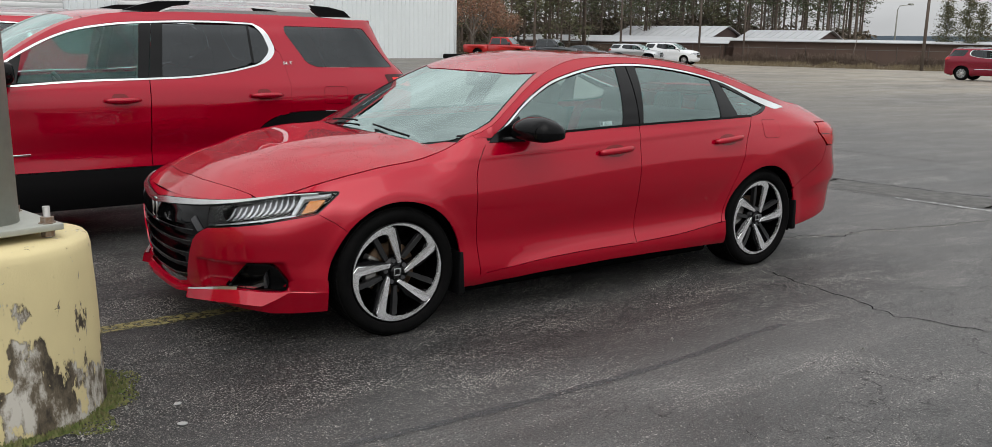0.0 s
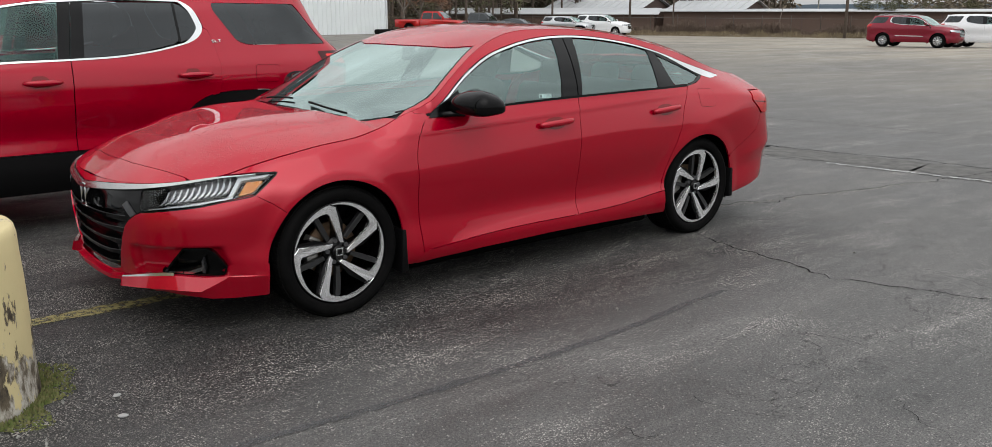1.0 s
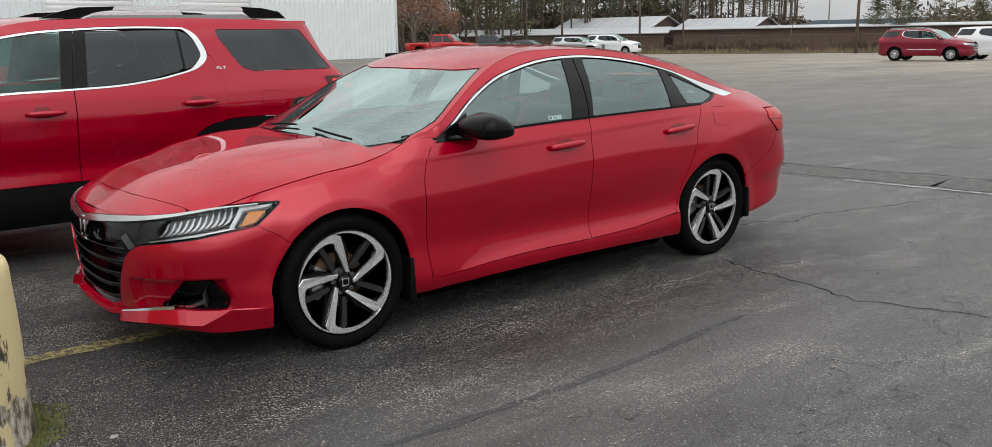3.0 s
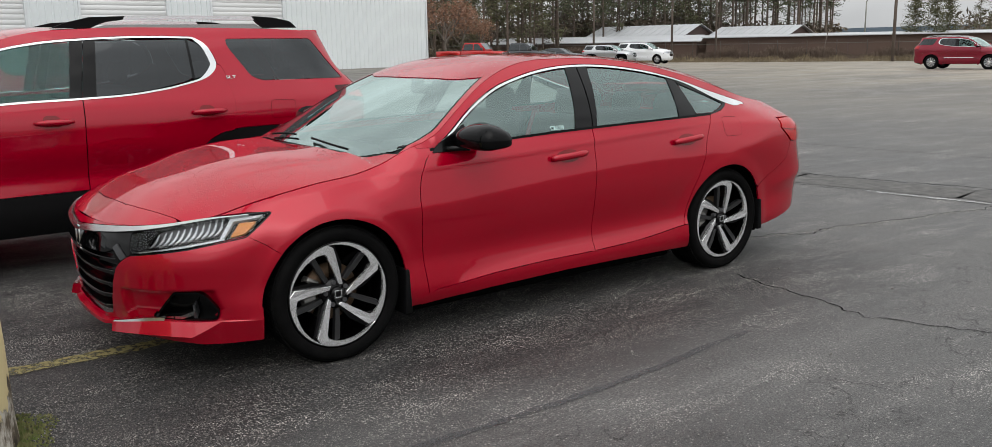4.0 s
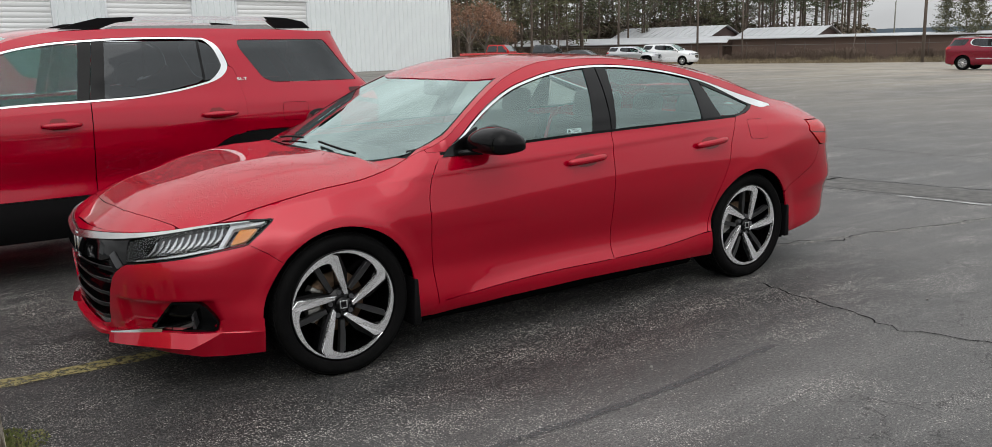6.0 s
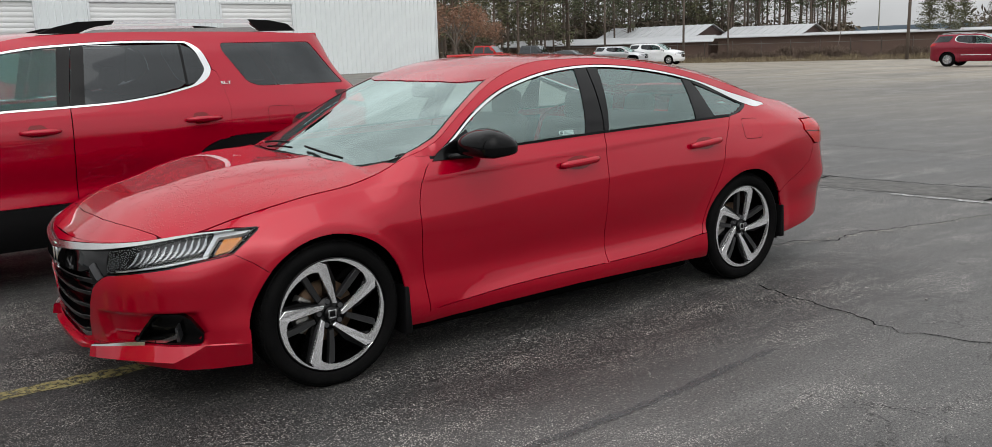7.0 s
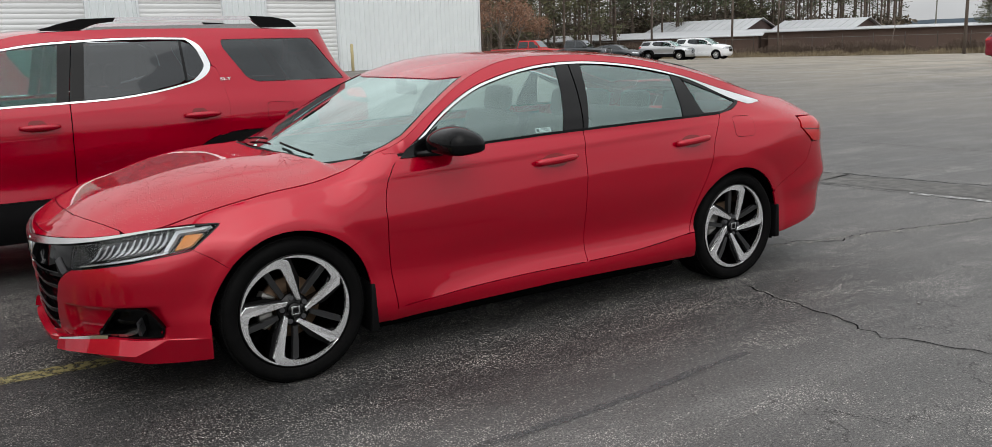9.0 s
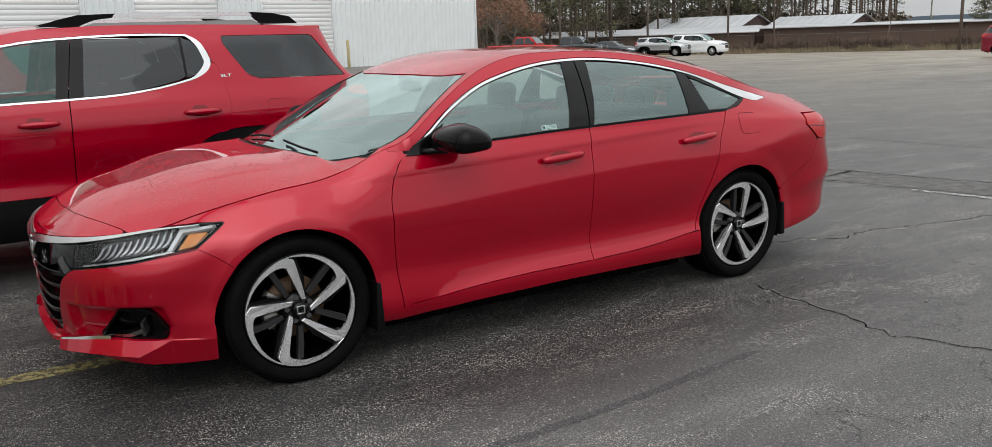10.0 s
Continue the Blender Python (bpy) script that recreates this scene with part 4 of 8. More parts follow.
# side glass, pillars, bright trim
front_top = [p for p in rail if 0.64 < p[0] < 1.68]
poly = [(0.66, 0.998)] + [p for p in belt if 0.70 < p[0] < 1.53] + [(1.545, 1.022), (1.665, 1.352)] + [(x, z - 0.016) for x, z in front_top if 0.70 < x < 1.66][::-1]
pair("front_side_window", poly, SIDE_GLASS, lift=-0.008, depth=0.0, label="greenish clear side glass")
poly = [(1.705, 1.023)] + [p for p in belt if 1.73 < p[0] < 2.40] + [(2.415, 1.036), (2.45, 1.265)] + [(x, z - 0.016) for x, z in rail if 1.83 < x < 2.44][::-1] + [(1.828, 1.353)]
pair("rear_side_window", poly, SIDE_GLASS, lift=-0.008, depth=0.0, label="greenish clear side glass")
poly = round_poly([(2.592, 1.047), (2.76, 1.045), (2.85, 1.064), (2.93, 1.092), (2.82, 1.136), (2.68, 1.187), (2.538, 1.240)], 0.02)
pair("quarter_window", poly, SIDE_GLASS, lift=-0.008, depth=0.0)
pair("door_pillar", [(1.540, 1.021), (1.668, 1.020), (1.748, 1.366), (1.66, 1.364)], GLOSS_BLACK, lift=-0.002, gap=0.001)
pair("door_pillar", [(1.674, 1.020), (1.704, 1.021), (1.83, 1.364), (1.754, 1.366)], GLOSS_BLACK, lift=-0.002, gap=0.001)
pair("rear_door_frame", [(2.412, 1.033), (2.74, 1.035), (2.595, 1.043), (2.515, 1.262), (2.448, 1.280)], GLOSS_BLACK, lift=-0.003, gap=0.001)
poly = [(2.592, 1.047), (2.60, 1.036), (2.76, 1.034), (2.90, 1.062), (3.10, 1.085), (2.83, 1.168), (2.52, 1.264), (2.50, 1.27), (2.538, 1.240), (2.68, 1.187), (2.82, 1.136), (2.93, 1.092), (2.85, 1.064), (2.76, 1.045)]
pair("quarter_frame", poly, GLOSS_BLACK, lift=-0.002)
wid = [0.0066 + 0.026 * step(p[0], 2.55, 3.02) * (1 - step(p[0], 3.03, 3.18)) for p in trim_line]
strip_poly = [(p[0], p[1] + 0.005) for p in trim_line] + [(p[0], p[1] + 0.004 - 1.5 * w) for p, w in zip(trim_line, wid)][::-1]
pair("window_trim", strip_poly, CHROME, lift=0.003, depth=0.012, cell=0.02, label="bright chrome strip over the windows")
pair("window_seal", band([p for p in belt], 0.009, 0.004), PLASTIC, lift=0.001, depth=0.01, cell=0.02)
pair("mirror_base", [(0.568, 0.972), (0.616, 1.016), (0.80, 1.106), (0.80, 1.005), (0.70, 0.97)], GLOSS_BLACK, lift=0.007, gap=0.001)
# inner shells
pair("inner_panel", [(0.42, 0.24), (2.40, 0.24), (2.55, 0.60), (2.62, 0.985), (0.55, 0.955)], DARK, lift=-0.04, depth=0.0, cell=0.08)
bm = bmesh.new()
bm_panel(bm, [(1.22, -0.50), (2.45, -0.48), (2.45, 0.48), (1.22, 0.50)], top, lift=-0.035, depth=0.0, cell=0.1)
part("headliner", bm, CABIN_LIGHT, sedan_car, fix=False)
bm = bmesh.new()
bm_box(bm, -0.62, 3.6, -0.60, 0.60, 0.19, 0.26, 0.03)
bm_box(bm, 0.42, 2.40, -0.83, 0.83, 0.14, 0.26, 0.03)
part("floor_pan", bm, DARK, sedan_car)
bm = bmesh.new()
bm_box(bm, -0.78, 0.40, -0.60, 0.60, 0.26, 0.70, 0.03)
part("engine_bay", bm, DARK, sedan_car)
bm = bmesh.new()
bm_box(bm, 2.55, 3.70, -0.58, 0.58, 0.26, 0.85, 0.03)
part("boot_lining", bm, DARK, sedan_car)
bm = bmesh.new()
bm_box(bm, 0.40, 0.86, -0.74, 0.74, 0.58, 0.92, 0.06, 3)
bm_box(bm, 0.32, 0.60, -0.60, 0.60, 0.70, 0.935, 0.04, 3)
part("dashboard", bm, PLASTIC, sedan_car)
bm = bmesh.new()
bm_box(bm, 0.62, 0.86, -0.56, -0.20, 0.90, 0.985, 0.04, 3)
part("instrument_hood", bm, PLASTIC, sedan_car)
steering_wheel(sedan_car, 1.02, -0.38, 0.86)
for y in (-0.38, 0.38):
    seat(sedan_car, 1.45, y, 0.52, 0.32, 0.62, 20, "front_seat")
    headrest(sedan_car, 1.93, y, 1.05)
seat(sedan_car, 2.32, 0, 1.30, 0.32, 0.60, 22, "rear_seat")
for y in (-0.42, 0.0, 0.42):
    headrest(sedan_car, 2.80, y, 1.0, 0.25, 0.15)
bm = bmesh.new()
bm_box(bm, 2.70, 3.22, -0.56, 0.56, 0.92, 0.98, 0.02)
part("parcel_shelf", bm, CABIN, sedan_car)
bm = bmesh.new()
bm_box(bm, 1.05, 1.09, -0.11, 0.11, 1.22, 1.28, 0.015, 2)
bm_box(bm, 1.02, 1.06, -0.05, 0.05, 1.27, 1.32, 0.015, 2)
part("rear_view_mirror", bm, PLASTIC, sedan_car)
# sticker inside the front side glass
st = panel("window_sticker", [[(1.372, 1.028), (1.468, 1.028), (1.468, 1.05), (1.372, 1.05)]], material("sticker_white", (0.7, 0.74, 0.74), 0.5), label="small pale dealer sticker", lift=-0.012, depth=0.0)
panel("sticker_mark", [[(1.376, 1.031), (1.395, 1.031), (1.395, 1.047), (1.376, 1.047)]], PLASTIC, parent=st, lift=-0.0105, depth=0.0)
for z in (1.034, 1.040, 1.046):
    panel("sticker_bar", [[(1.402, z - 0.0016), (1.462, z - 0.0016), (1.462, z + 0.0012), (1.402, z + 0.0012)]], ALLOY_DARK, parent=st, lift=-0.0105, depth=0.0)


# door handles, fuel flap, mirrors, flaps
def door_handle(q0, q1, z0, z1, right):
    h = new("door_handle")
    h.parent = sedan_car
    s = -1 if right else 1
    pts = []
    n = 12
    bm = bmesh.new()
    path, rad = [], []
    for i in range(n + 1):
        t = i / n
        p = side(q0 + (q1 - q0) * t, z0 + (z1 - z0) * t, 0.012 + 0.02 * math.sin(math.pi * t) ** 0.5)
        path.append((p[0], p[1] * s, p[2]))
        rad.append(0.010 + 0.007 * min(1, 8 * t, 8 * (1 - t)))
    vs = bm_tube(bm, path, rad, 12)
    for v in vs:  # flatten towards the door
        t = (v.co.x - q0) / (q1 - q0)
        zc = z0 + (z1 - z0) * t
        v.co.z = zc + (v.co.z - zc) * 1.15
    part("grip", bm, RED, h)
    c, zc = (q0 + q1) / 2, (z0 + z1) / 2
    # flat patch behind the grip; the recess's shade is painted as darker red
    cup = [(c + 0.085 * math.cos(a), zc - 0.004 + 0.036 * math.sin(a)) for a in [i * math.pi / 12 for i in range(24)]]
    bm = bmesh.new()

    def dish(u, v, lift):
        d = math.hypot((u - c) / 0.085, (v - zc + 0.004) / 0.036)
        return side(u, v, lift + 0.0015 - 0.0 * (1 - d))
    bm_panel(bm, cup, dish, cell=0.012, depth=0.003)
    if right:
        for v in bm.verts:
            v.co.y = -v.co.y
    part("cup", bm, material("red_recess_shade", (0.17, 0.0, 0.003), 0.4, 0, 1.0, spec=0.0) if "red_recess_shade" not in bpy.data.materials else bpy.data.materials["red_recess_shade"], h)


for right in (False, True):
    door_handle(1.318, 1.588, 0.878, 0.893, right)
    door_handle(2.305, 2.575, 0.892, 0.912, right)
flap = round_poly([(2.815, 1.012), (2.985, 1.005), (2.965, 0.89), (2.80, 0.893)], 0.035)
panel("fuel_flap", [flap], RED, lift=0.0015, depth=0.004, cell=0.02)
panel("fuel_flap_gap", [inset_poly(flap, -0.0022)], DARK, lift=0.0004, depth=0.0, cell=0.02)

for s in (1, -1):
    mir = new("door_mirror")
    mir.parent = sedan_car
    bm = bmesh.new()
    bmesh.ops.create_uvsphere(bm, u_segments=40, v_segments=24, radius=1)
    soft_pow = lambda c, e: math.copysign(abs(c) ** e, c)
    for v in bm.verts:
        x, y, z = v.co
        x, y = soft_pow(x, 0.62), soft_pow(y, 0.62)
        # domed on top with its peak towards the door, flat below, wedge-shaped at the outer end
        out = 0.72 * x - 0.42 * y
        z = soft_pow(z, 0.9) * (1 - 0.46 * max(0.0, out - 0.05) ** 1.3 - 0.42 * max(0.0, 0.02 - out) ** 1.3) if z > 0 else 0.62 * soft_pow(z, 0.42) * (1 - 0.25 * max(0.0, out))
        v.co = Vector((0.105 * x - 0.015 * y + 0.80, (0.142 * y - 1.012) * s, 0.083 * z + 1.034 + 0.006 * y))
    for f in bm.faces:
        f.smooth = True
    part("mirror_shell", bm, MIRROR_BLACK, mir, "gloss black mirror shell")
    bm = bmesh.new()
    bm_tube(bm, [(0.655, -0.868 * s, 0.982), (0.70, -0.90 * s, 0.985), (0.76, -0.95 * s, 0.992)], [0.018, 0.016, 0.02], 10)
    part("mirror_arm", bm, GLOSS_BLACK, mir)
    bm = bmesh.new()
    bm_box(bm, 0.872, 0.880, -1.08, -0.96, 1.005, 1.075, 0.003)
    for v in bm.verts:
        v.co.y *= s
    part("mirror_glass", bm, CHROME, mir)
for x, z0, z1, w in ((0.374, 0.165, 0.40, 0.045), (3.195, 0.22, 0.43, 0.045)):
    for s in (1, -1):
        bm = bmesh.new()
        vs = bm_box(bm, x - w / 2, x + w / 2, -0.928, -0.70, z0, z1, 0.008)
        for v in bm.verts:
            t = (z1 - v.co.z) / (z1 - z0)
            v.co.x = x + (v.co.x - x) * (0.45 + 0.55 * t) 
            v.co.y *= s
        part("mud_flap", bm, PLASTIC, sedan_car, "black plastic mud flap")
# wheels and wells
for x, turn in ((0.0, 0), (2.83, -26)):
    for s in (1, -1):
        wheel("wheel", sedan_car, (x, -0.905 * s, 0.335), 0.335, 0.268, 0.23, sport_spokes, turn, flip=s < 0, tyre_label="low-profile black tyre")
        bm = bmesh.new()
        pts = arc(x, 0.335, 0.388, -20, 200, 28)
        rows = [[bm.verts.new((u, y * s, v)) for u, v in pts] for y in ((-0.845 if x == 0 else -0.885), -0.60)]
        for i in range(len(pts) - 1):
            bm.faces.new((rows[0][i], rows[0][i + 1], rows[1][i + 1], rows[1][i])).smooth = True
        bm.faces.new(rows[1])
        part("wheel_well", bm, DARK, sedan_car)

# headlamps
lamp = round_poly([(-0.99, 0.604), (-0.70, 0.633), (-0.433, 0.675), (-0.302, 0.769), (-0.408, 0.766), (-0.6, 0.747), (-0.85, 0.722), (-1.0, 0.703)], 0.012)
for right in (False, True):
    hl = new("headlamp")
    hl.parent = sedan_car
    tagged(hl, "clear LED headlamp with amber corner reflector")

    def lay(name, poly, mat, **kw):
        bm = bmesh.new()
        bm_panel(bm, poly, side, **kw)
        if right:
            for v in bm.verts:
                v.co.y = -v.co.y
            bmesh.ops.reverse_faces(bm, faces=bm.faces)
        return part(name, bm, mat, hl, fix=False)
    lay("housing", lamp, GLOSS_BLACK, lift=-0.05, depth=0.0, cell=0.03)
    lay("bezel", band(lamp + lamp[:1], 0.0, 0.005), GLOSS_BLACK, lift=0.001, depth=0.055, cell=0.02)
    lay("lens", inset_poly(lamp, 0.004), GLASS_CLEAR, lift=0.003, depth=0.0, cell=0.03).visible_shadow = False
    lay("amber_reflector", round_poly([(-0.505, 0.672), (-0.435, 0.686), (-0.375, 0.734), (-0.455, 0.730)], 0.008), AMBER, lift=-0.012, depth=0.02, cell=0.02)
    lay("light_strip", round_poly([(-0.555, 0.668), (-0.535, 0.669), (-0.482, 0.736), (-0.36, 0.749), (-0.335, 0.760), (-0.495, 0.748)], 0.006), WHITE_PART, lift=-0.014, depth=0.02, cell=0.02)
    lay("lower_strip", round_poly([(-0.95, 0.612), (-0.70, 0.640), (-0.53, 0.663), (-0.53, 0.669), (-0.70, 0.647), (-0.95, 0.618)], 0.003), LED, lift=-0.010, depth=0.02, cell=0.02)
    lay("reflector_shelf", round_poly([(-0.90, 0.628), (-0.70, 0.652), (-0.56, 0.674), (-0.50, 0.735), (-0.60, 0.728), (-0.86, 0.698)], 0.012), ALLOY_DARK, lift=-0.042, depth=0.0, cell=0.02)
    for i in range(11):  # curled vanes before the lamps
        u = -0.90 + i * 0.032
        z = 0.633 + i * 0.0048
        tip = [(u, z), (u + 0.014, z + 0.004), (u + 0.030, z + 0.013), (u + 0.044, z + 0.030), (u + 0.050, z + 0.058), (u + 0.043, z + 0.061), (u + 0.035, z + 0.037), (u + 0.022, z + 0.018)]
        lay("led_fin", tip, LED, lift=-0.016 - 0.004 * (i % 2), depth=0.022, cell=0.03)

# grille
gr = [(QF, 0.262), (-1.35, 0.268), (-1.245, 0.285), (-1.20, 0.35), (-1.135, 0.47), (-1.095, 0.532), (-1.065, 0.560), (-1.02, 0.588), (-0.985, 0.603), (-1.0, 0.703)] + [p for p in bar_low if p[0] < -1.02][::-1]
g = panel("grille", [gr], GLOSS_BLACK, label="gloss black grille with horizontal slats", mirror=True, lift=-0.055, depth=0.0)
for i, z in enumerate((0.315, 0.375, 0.435, 0.50, 0.56)):
    q1 = -1.195 + 0.42 * max(0, z - 0.33) + 0.02
    line = [(QF - 0.0, z - 0.012), (-1.4, z - 0.008), (q1, z + 0.004)]
    panel("slat", [band(along(line, 10), 0.010)], GLOSS_BLACK, parent=g, mirror=True, lift=-0.022, depth=0.03)
    # thin bright strip stands in for the highlight along the black slat
    panel("slat_highlight", [band(along([(p[0], p[1] + 0.010) for p in line], 10), 0.0014)], SATIN if i in (0, 2, 3) else ALLOY_DARK, parent=g, mirror=True, lift=-0.014, depth=0.006)
up = [(QF, 0.585), (-1.4, 0.588), (-1.19, 0.598), (-1.12, 0.615), (-1.09, 0.560), (-1.065, 0.566), (-1.02, 0.593), (-0.99, 0.608), (-0.995, 0.70)] + [p for p in bar_low if p[0] < -1.0][::-1]
panel("grille_surround", [up], GLOSS_BLACK, parent=g, mirror=True, lift=-0.006, depth=0.03)
pair("grille_wing", round_poly([(-1.115, 0.628), (-1.055, 0.574), (-1.02, 0.592), (-1.085, 0.650)], 0.005), ALLOY_DARK, parent=g, lift=0.0, depth=0.012)
em = new("emblem")
em.parent = g
bm = bmesh.new()
xf = sedan.side(QF, 0.62)[0] + 0.012
bm_turn(bm, [(0.001, 0.0), (0.062, 0.002), (0.066, 0.02)], 32, "x", centre=(xf, 0, 0.615))
part("emblem_disc", bm, GLOSS_BLACK, em)
bm = bmesh.new()
for y in (-0.040, 0.028):
    bm_box(bm, xf - 0.012, xf + 0.004, y, y + 0.014, 0.57, 0.665, 0.003)
bm_box(bm, xf - 0.011, xf + 0.004, -0.052, 0.052, 0.668, 0.678, 0.003)
bm_box(bm, xf - 0.011, xf + 0.004, -0.046, 0.046, 0.555, 0.565, 0.003)
part("emblem_ring", bm, CHROME, em, "bright chrome emblem")
# fog lamp pockets, bright strips and lip
for right in (False, True):
    fg = new("fog_pocket")
    fg.parent = sedan_car

    def lay2(name, poly, mat, **kw):
        bm = bmesh.new()
        bm_panel(bm, poly, side, **kw)
        if right:
            for v in bm.verts:
                v.co.y = -v.co.y
            bmesh.ops.reverse_faces(bm, faces=bm.faces)
        return part(name, bm, mat, fg, fix=False)
    lay2("pocket", inset_poly(fog, -0.006), GLOSS_BLACK, lift=-0.06, depth=0.0)
    lay2("pocket_rim", band(fog + fog[:1], 0.008, 0.002), GLOSS_BLACK, lift=0.003, depth=0.06, cell=0.02)
    lay2("pocket_blade", [(-0.875, 0.314), (-0.77, 0.318), (-0.705, 0.340), (-0.69, 0.352), (-0.70, 0.322), (-0.76, 0.304), (-0.86, 0.302)], SATIN, lift=0.002, depth=0.03)
    lay2("pocket_fin", [(-0.705, 0.300), (-0.688, 0.300), (-0.694, 0.368), (-0.703, 0.368)], ALLOY_DARK, lift=-0.006, depth=0.05)


def skin_at(u, z, out):
    """A point at height z standing out from the nose's plan line."""
    p = side(u, 0.30, out)
    return (p[0], p[1], z)


lip_top = [along(c, 60) for c in ([(-1.15, 0.273), (-0.995, 0.291), (-0.85, 0.300), (-0.69, 0.290), (-0.61, 0.287), (-0.575, 0.288), (-0.382, 0.284)],
                                  [(-1.15, 0.052), (-0.995, 0.040), (-0.85, 0.027), (-0.69, 0.018), (-0.61, 0.010), (-0.575, 0.005), (-0.382, 0.002)])]
lip_fold = [[(-1.15, 0.230), (-0.995, 0.240), (-0.89, 0.241), (-0.785, 0.234), (-0.71, 0.226), (-0.64, 0.255), (-0.575, 0.284), (-0.382, 0.280)],
            [(-1.15, 0.062), (-0.995, 0.060), (-0.89, 0.056), (-0.785, 0.050), (-0.71, 0.042), (-0.64, 0.025), (-0.575, 0.006), (-0.382, 0.002)]]
lip_low = [[(-1.15, 0.220), (-0.90, 0.222), (-0.71, 0.194), (-0.665, 0.180), (-0.565, 0.169), (-0.382, 0.176)],
           [(-1.15, 0.030), (-0.90, 0.030), (-0.71, 0.026), (-0.665, 0.006), (-0.565, -0.026), (-0.382, -0.034)]]


def loft(us, rows_at, sg, sharp=0.35):
    """A skin through rows of points along the nose, with its folds kept sharp."""
    bm = bmesh.new()
    prev = None
    for u in us:
        row = [bm.verts.new((p[0], p[1] * sg, p[2])) for p in rows_at(u)]
        if prev:
            for i in range(len(row) - 1):
                bm.faces.new((prev[i], row[i], row[i + 1], prev[i + 1])).smooth = True
        prev = row
    bmesh.ops.remove_doubles(bm, verts=bm.verts, dist=1e-5)
    bmesh.ops.recalc_face_normals(bm, faces=bm.faces)
    bm.normal_update()
    for e in bm.edges:
        e.smooth = e.calc_face_angle(0.0) < sharp
    return bm


def lip_rows(u):
    zt0, ot = f_at(lip_top[0], u), f_at(lip_top[1], u)
    zf, of = f_at(lip_fold[0], u), f_at(lip_fold[1], u)
    zl, ol = f_at(lip_low[0], u), f_at(lip_low[1], u)
    k = step(u, -0.63, -0.56)
    return [side(u, zt0 + 0.012 + 0.045 * k, -0.03 + 0.0312 * k), side(u, zt0 + 0.006 + 0.022 * k, -0.03 + 0.0314 * k), skin_at(u, zt0, ot), skin_at(u, min(zf, zt0 - 0.001), of), skin_at(u, zl, ol), skin_at(u, zl - 0.004, ol - 0.09)]


def front_rows(u):
    """The low red strip below the grille."""
    return [side(u, 0.262, 0.0), skin_at(u, 0.254, 0.010), skin_at(u, 0.236, 0.010), skin_at(u, 0.232, -0.06)]


def strip_rows(u):
    zt0, ot = f_at(lip_top[0], u), f_at(lip_top[1], u)
    w = 0.006 + 0.008 * step(u, -1.15, -0.9)
    return [skin_at(u, zt0 + 0.002, ot - 0.030), skin_at(u, zt0 + w, ot - 0.024), skin_at(u, zt0 + w, ot - 0.006), skin_at(u, zt0 - 0.001, ot - 0.001)]


for sg in (1, -1):
    part("bumper_lip", loft(np.linspace(-1.15, -0.382, 120), lip_rows, sg), RED, sedan_car, "red bumper lip with a folded edge", fix=False)
    bm = bmesh.new()  # blunt tip of the lip
    tip = [bm.verts.new((p[0], p[1] * sg, p[2])) for p in lip_rows(-1.15)]
    bm.faces.new(tip if sg < 0 else tip[::-1])
    part("lip_end", bm, RED, sedan_car, fix=False)
    part("bright_strip", loft(np.linspace(-1.148, -0.845, 30), strip_rows, sg), SATIN, sedan_car, "satin strip along the bumper lip", fix=False)
for sg in (1, -1):
    part("lower_lip", loft(np.linspace(QF, -1.12, 30), front_rows, sg), RED, sedan_car, fix=False)
# wipers
for y0, y1 in ((-0.55, -0.20), (0.0, 0.36)):
    bm = bmesh.new()
    path = []
    for i in range(9):
        y = y0 + (y1 - y0) * i / 8
        x = 0.226 + 0.12 * min(1, abs(y) / 0.8) ** 3
        path.append(top(x, y, 0.014))
    bm_tube(bm, path, 0.006, 6)
    part("wiper", bm, PLASTIC, sedan_car)

# ---- the dark red sport utility car: skin ----
SUV_AT = (-2.06, 2.85)
suv_side = smooth_curve([(0.22, -0.09), (0.30, -0.045), (0.42, -0.012), (0.56, -0.014), (0.66, -0.020), (0.80, -0.004), (0.96, 0.004), (1.06, 0.0), (1.13, -0.016),
                         (1.20, -0.045), (1.40, -0.120), (1.60, -0.205), (1.68, -0.26), (1.78, -0.36)], soft=0.012)
suv_ztop = smooth_curve([(-1.9, 0.98), (-1.2, 0.99), (-0.8, 1.01), (-0.4, 1.06), (0.0, 1.10), (0.35, 1.14), (0.52, 1.22), (0.80, 1.42), (1.05, 1.56), (1.30, 1.635), (1.7, 1.668),
                         (2.4, 1.672), (3.0, 1.66), (3.4, 1.645), (3.8, 1.635), (4.9, 1.63)], soft=0.012)


def suv_section(q, z):
    d = suv_side(z)
    if q < 0.8:
        k = max(0.0, (z - suv_ztop(q) + 0.22) / 0.22)
        d -= 0.08 * k * k * (1 - step(q, 0.3, 0.8))
    zc = 0.985 + 0.01 * q
    return d + 0.005 * bump(z, zc, 0.05) - 0.010 * bump(z, 0.70, 0.14) * step(q, 0.4, 0.9) * (1 - step(q, 2.1, 2.5))


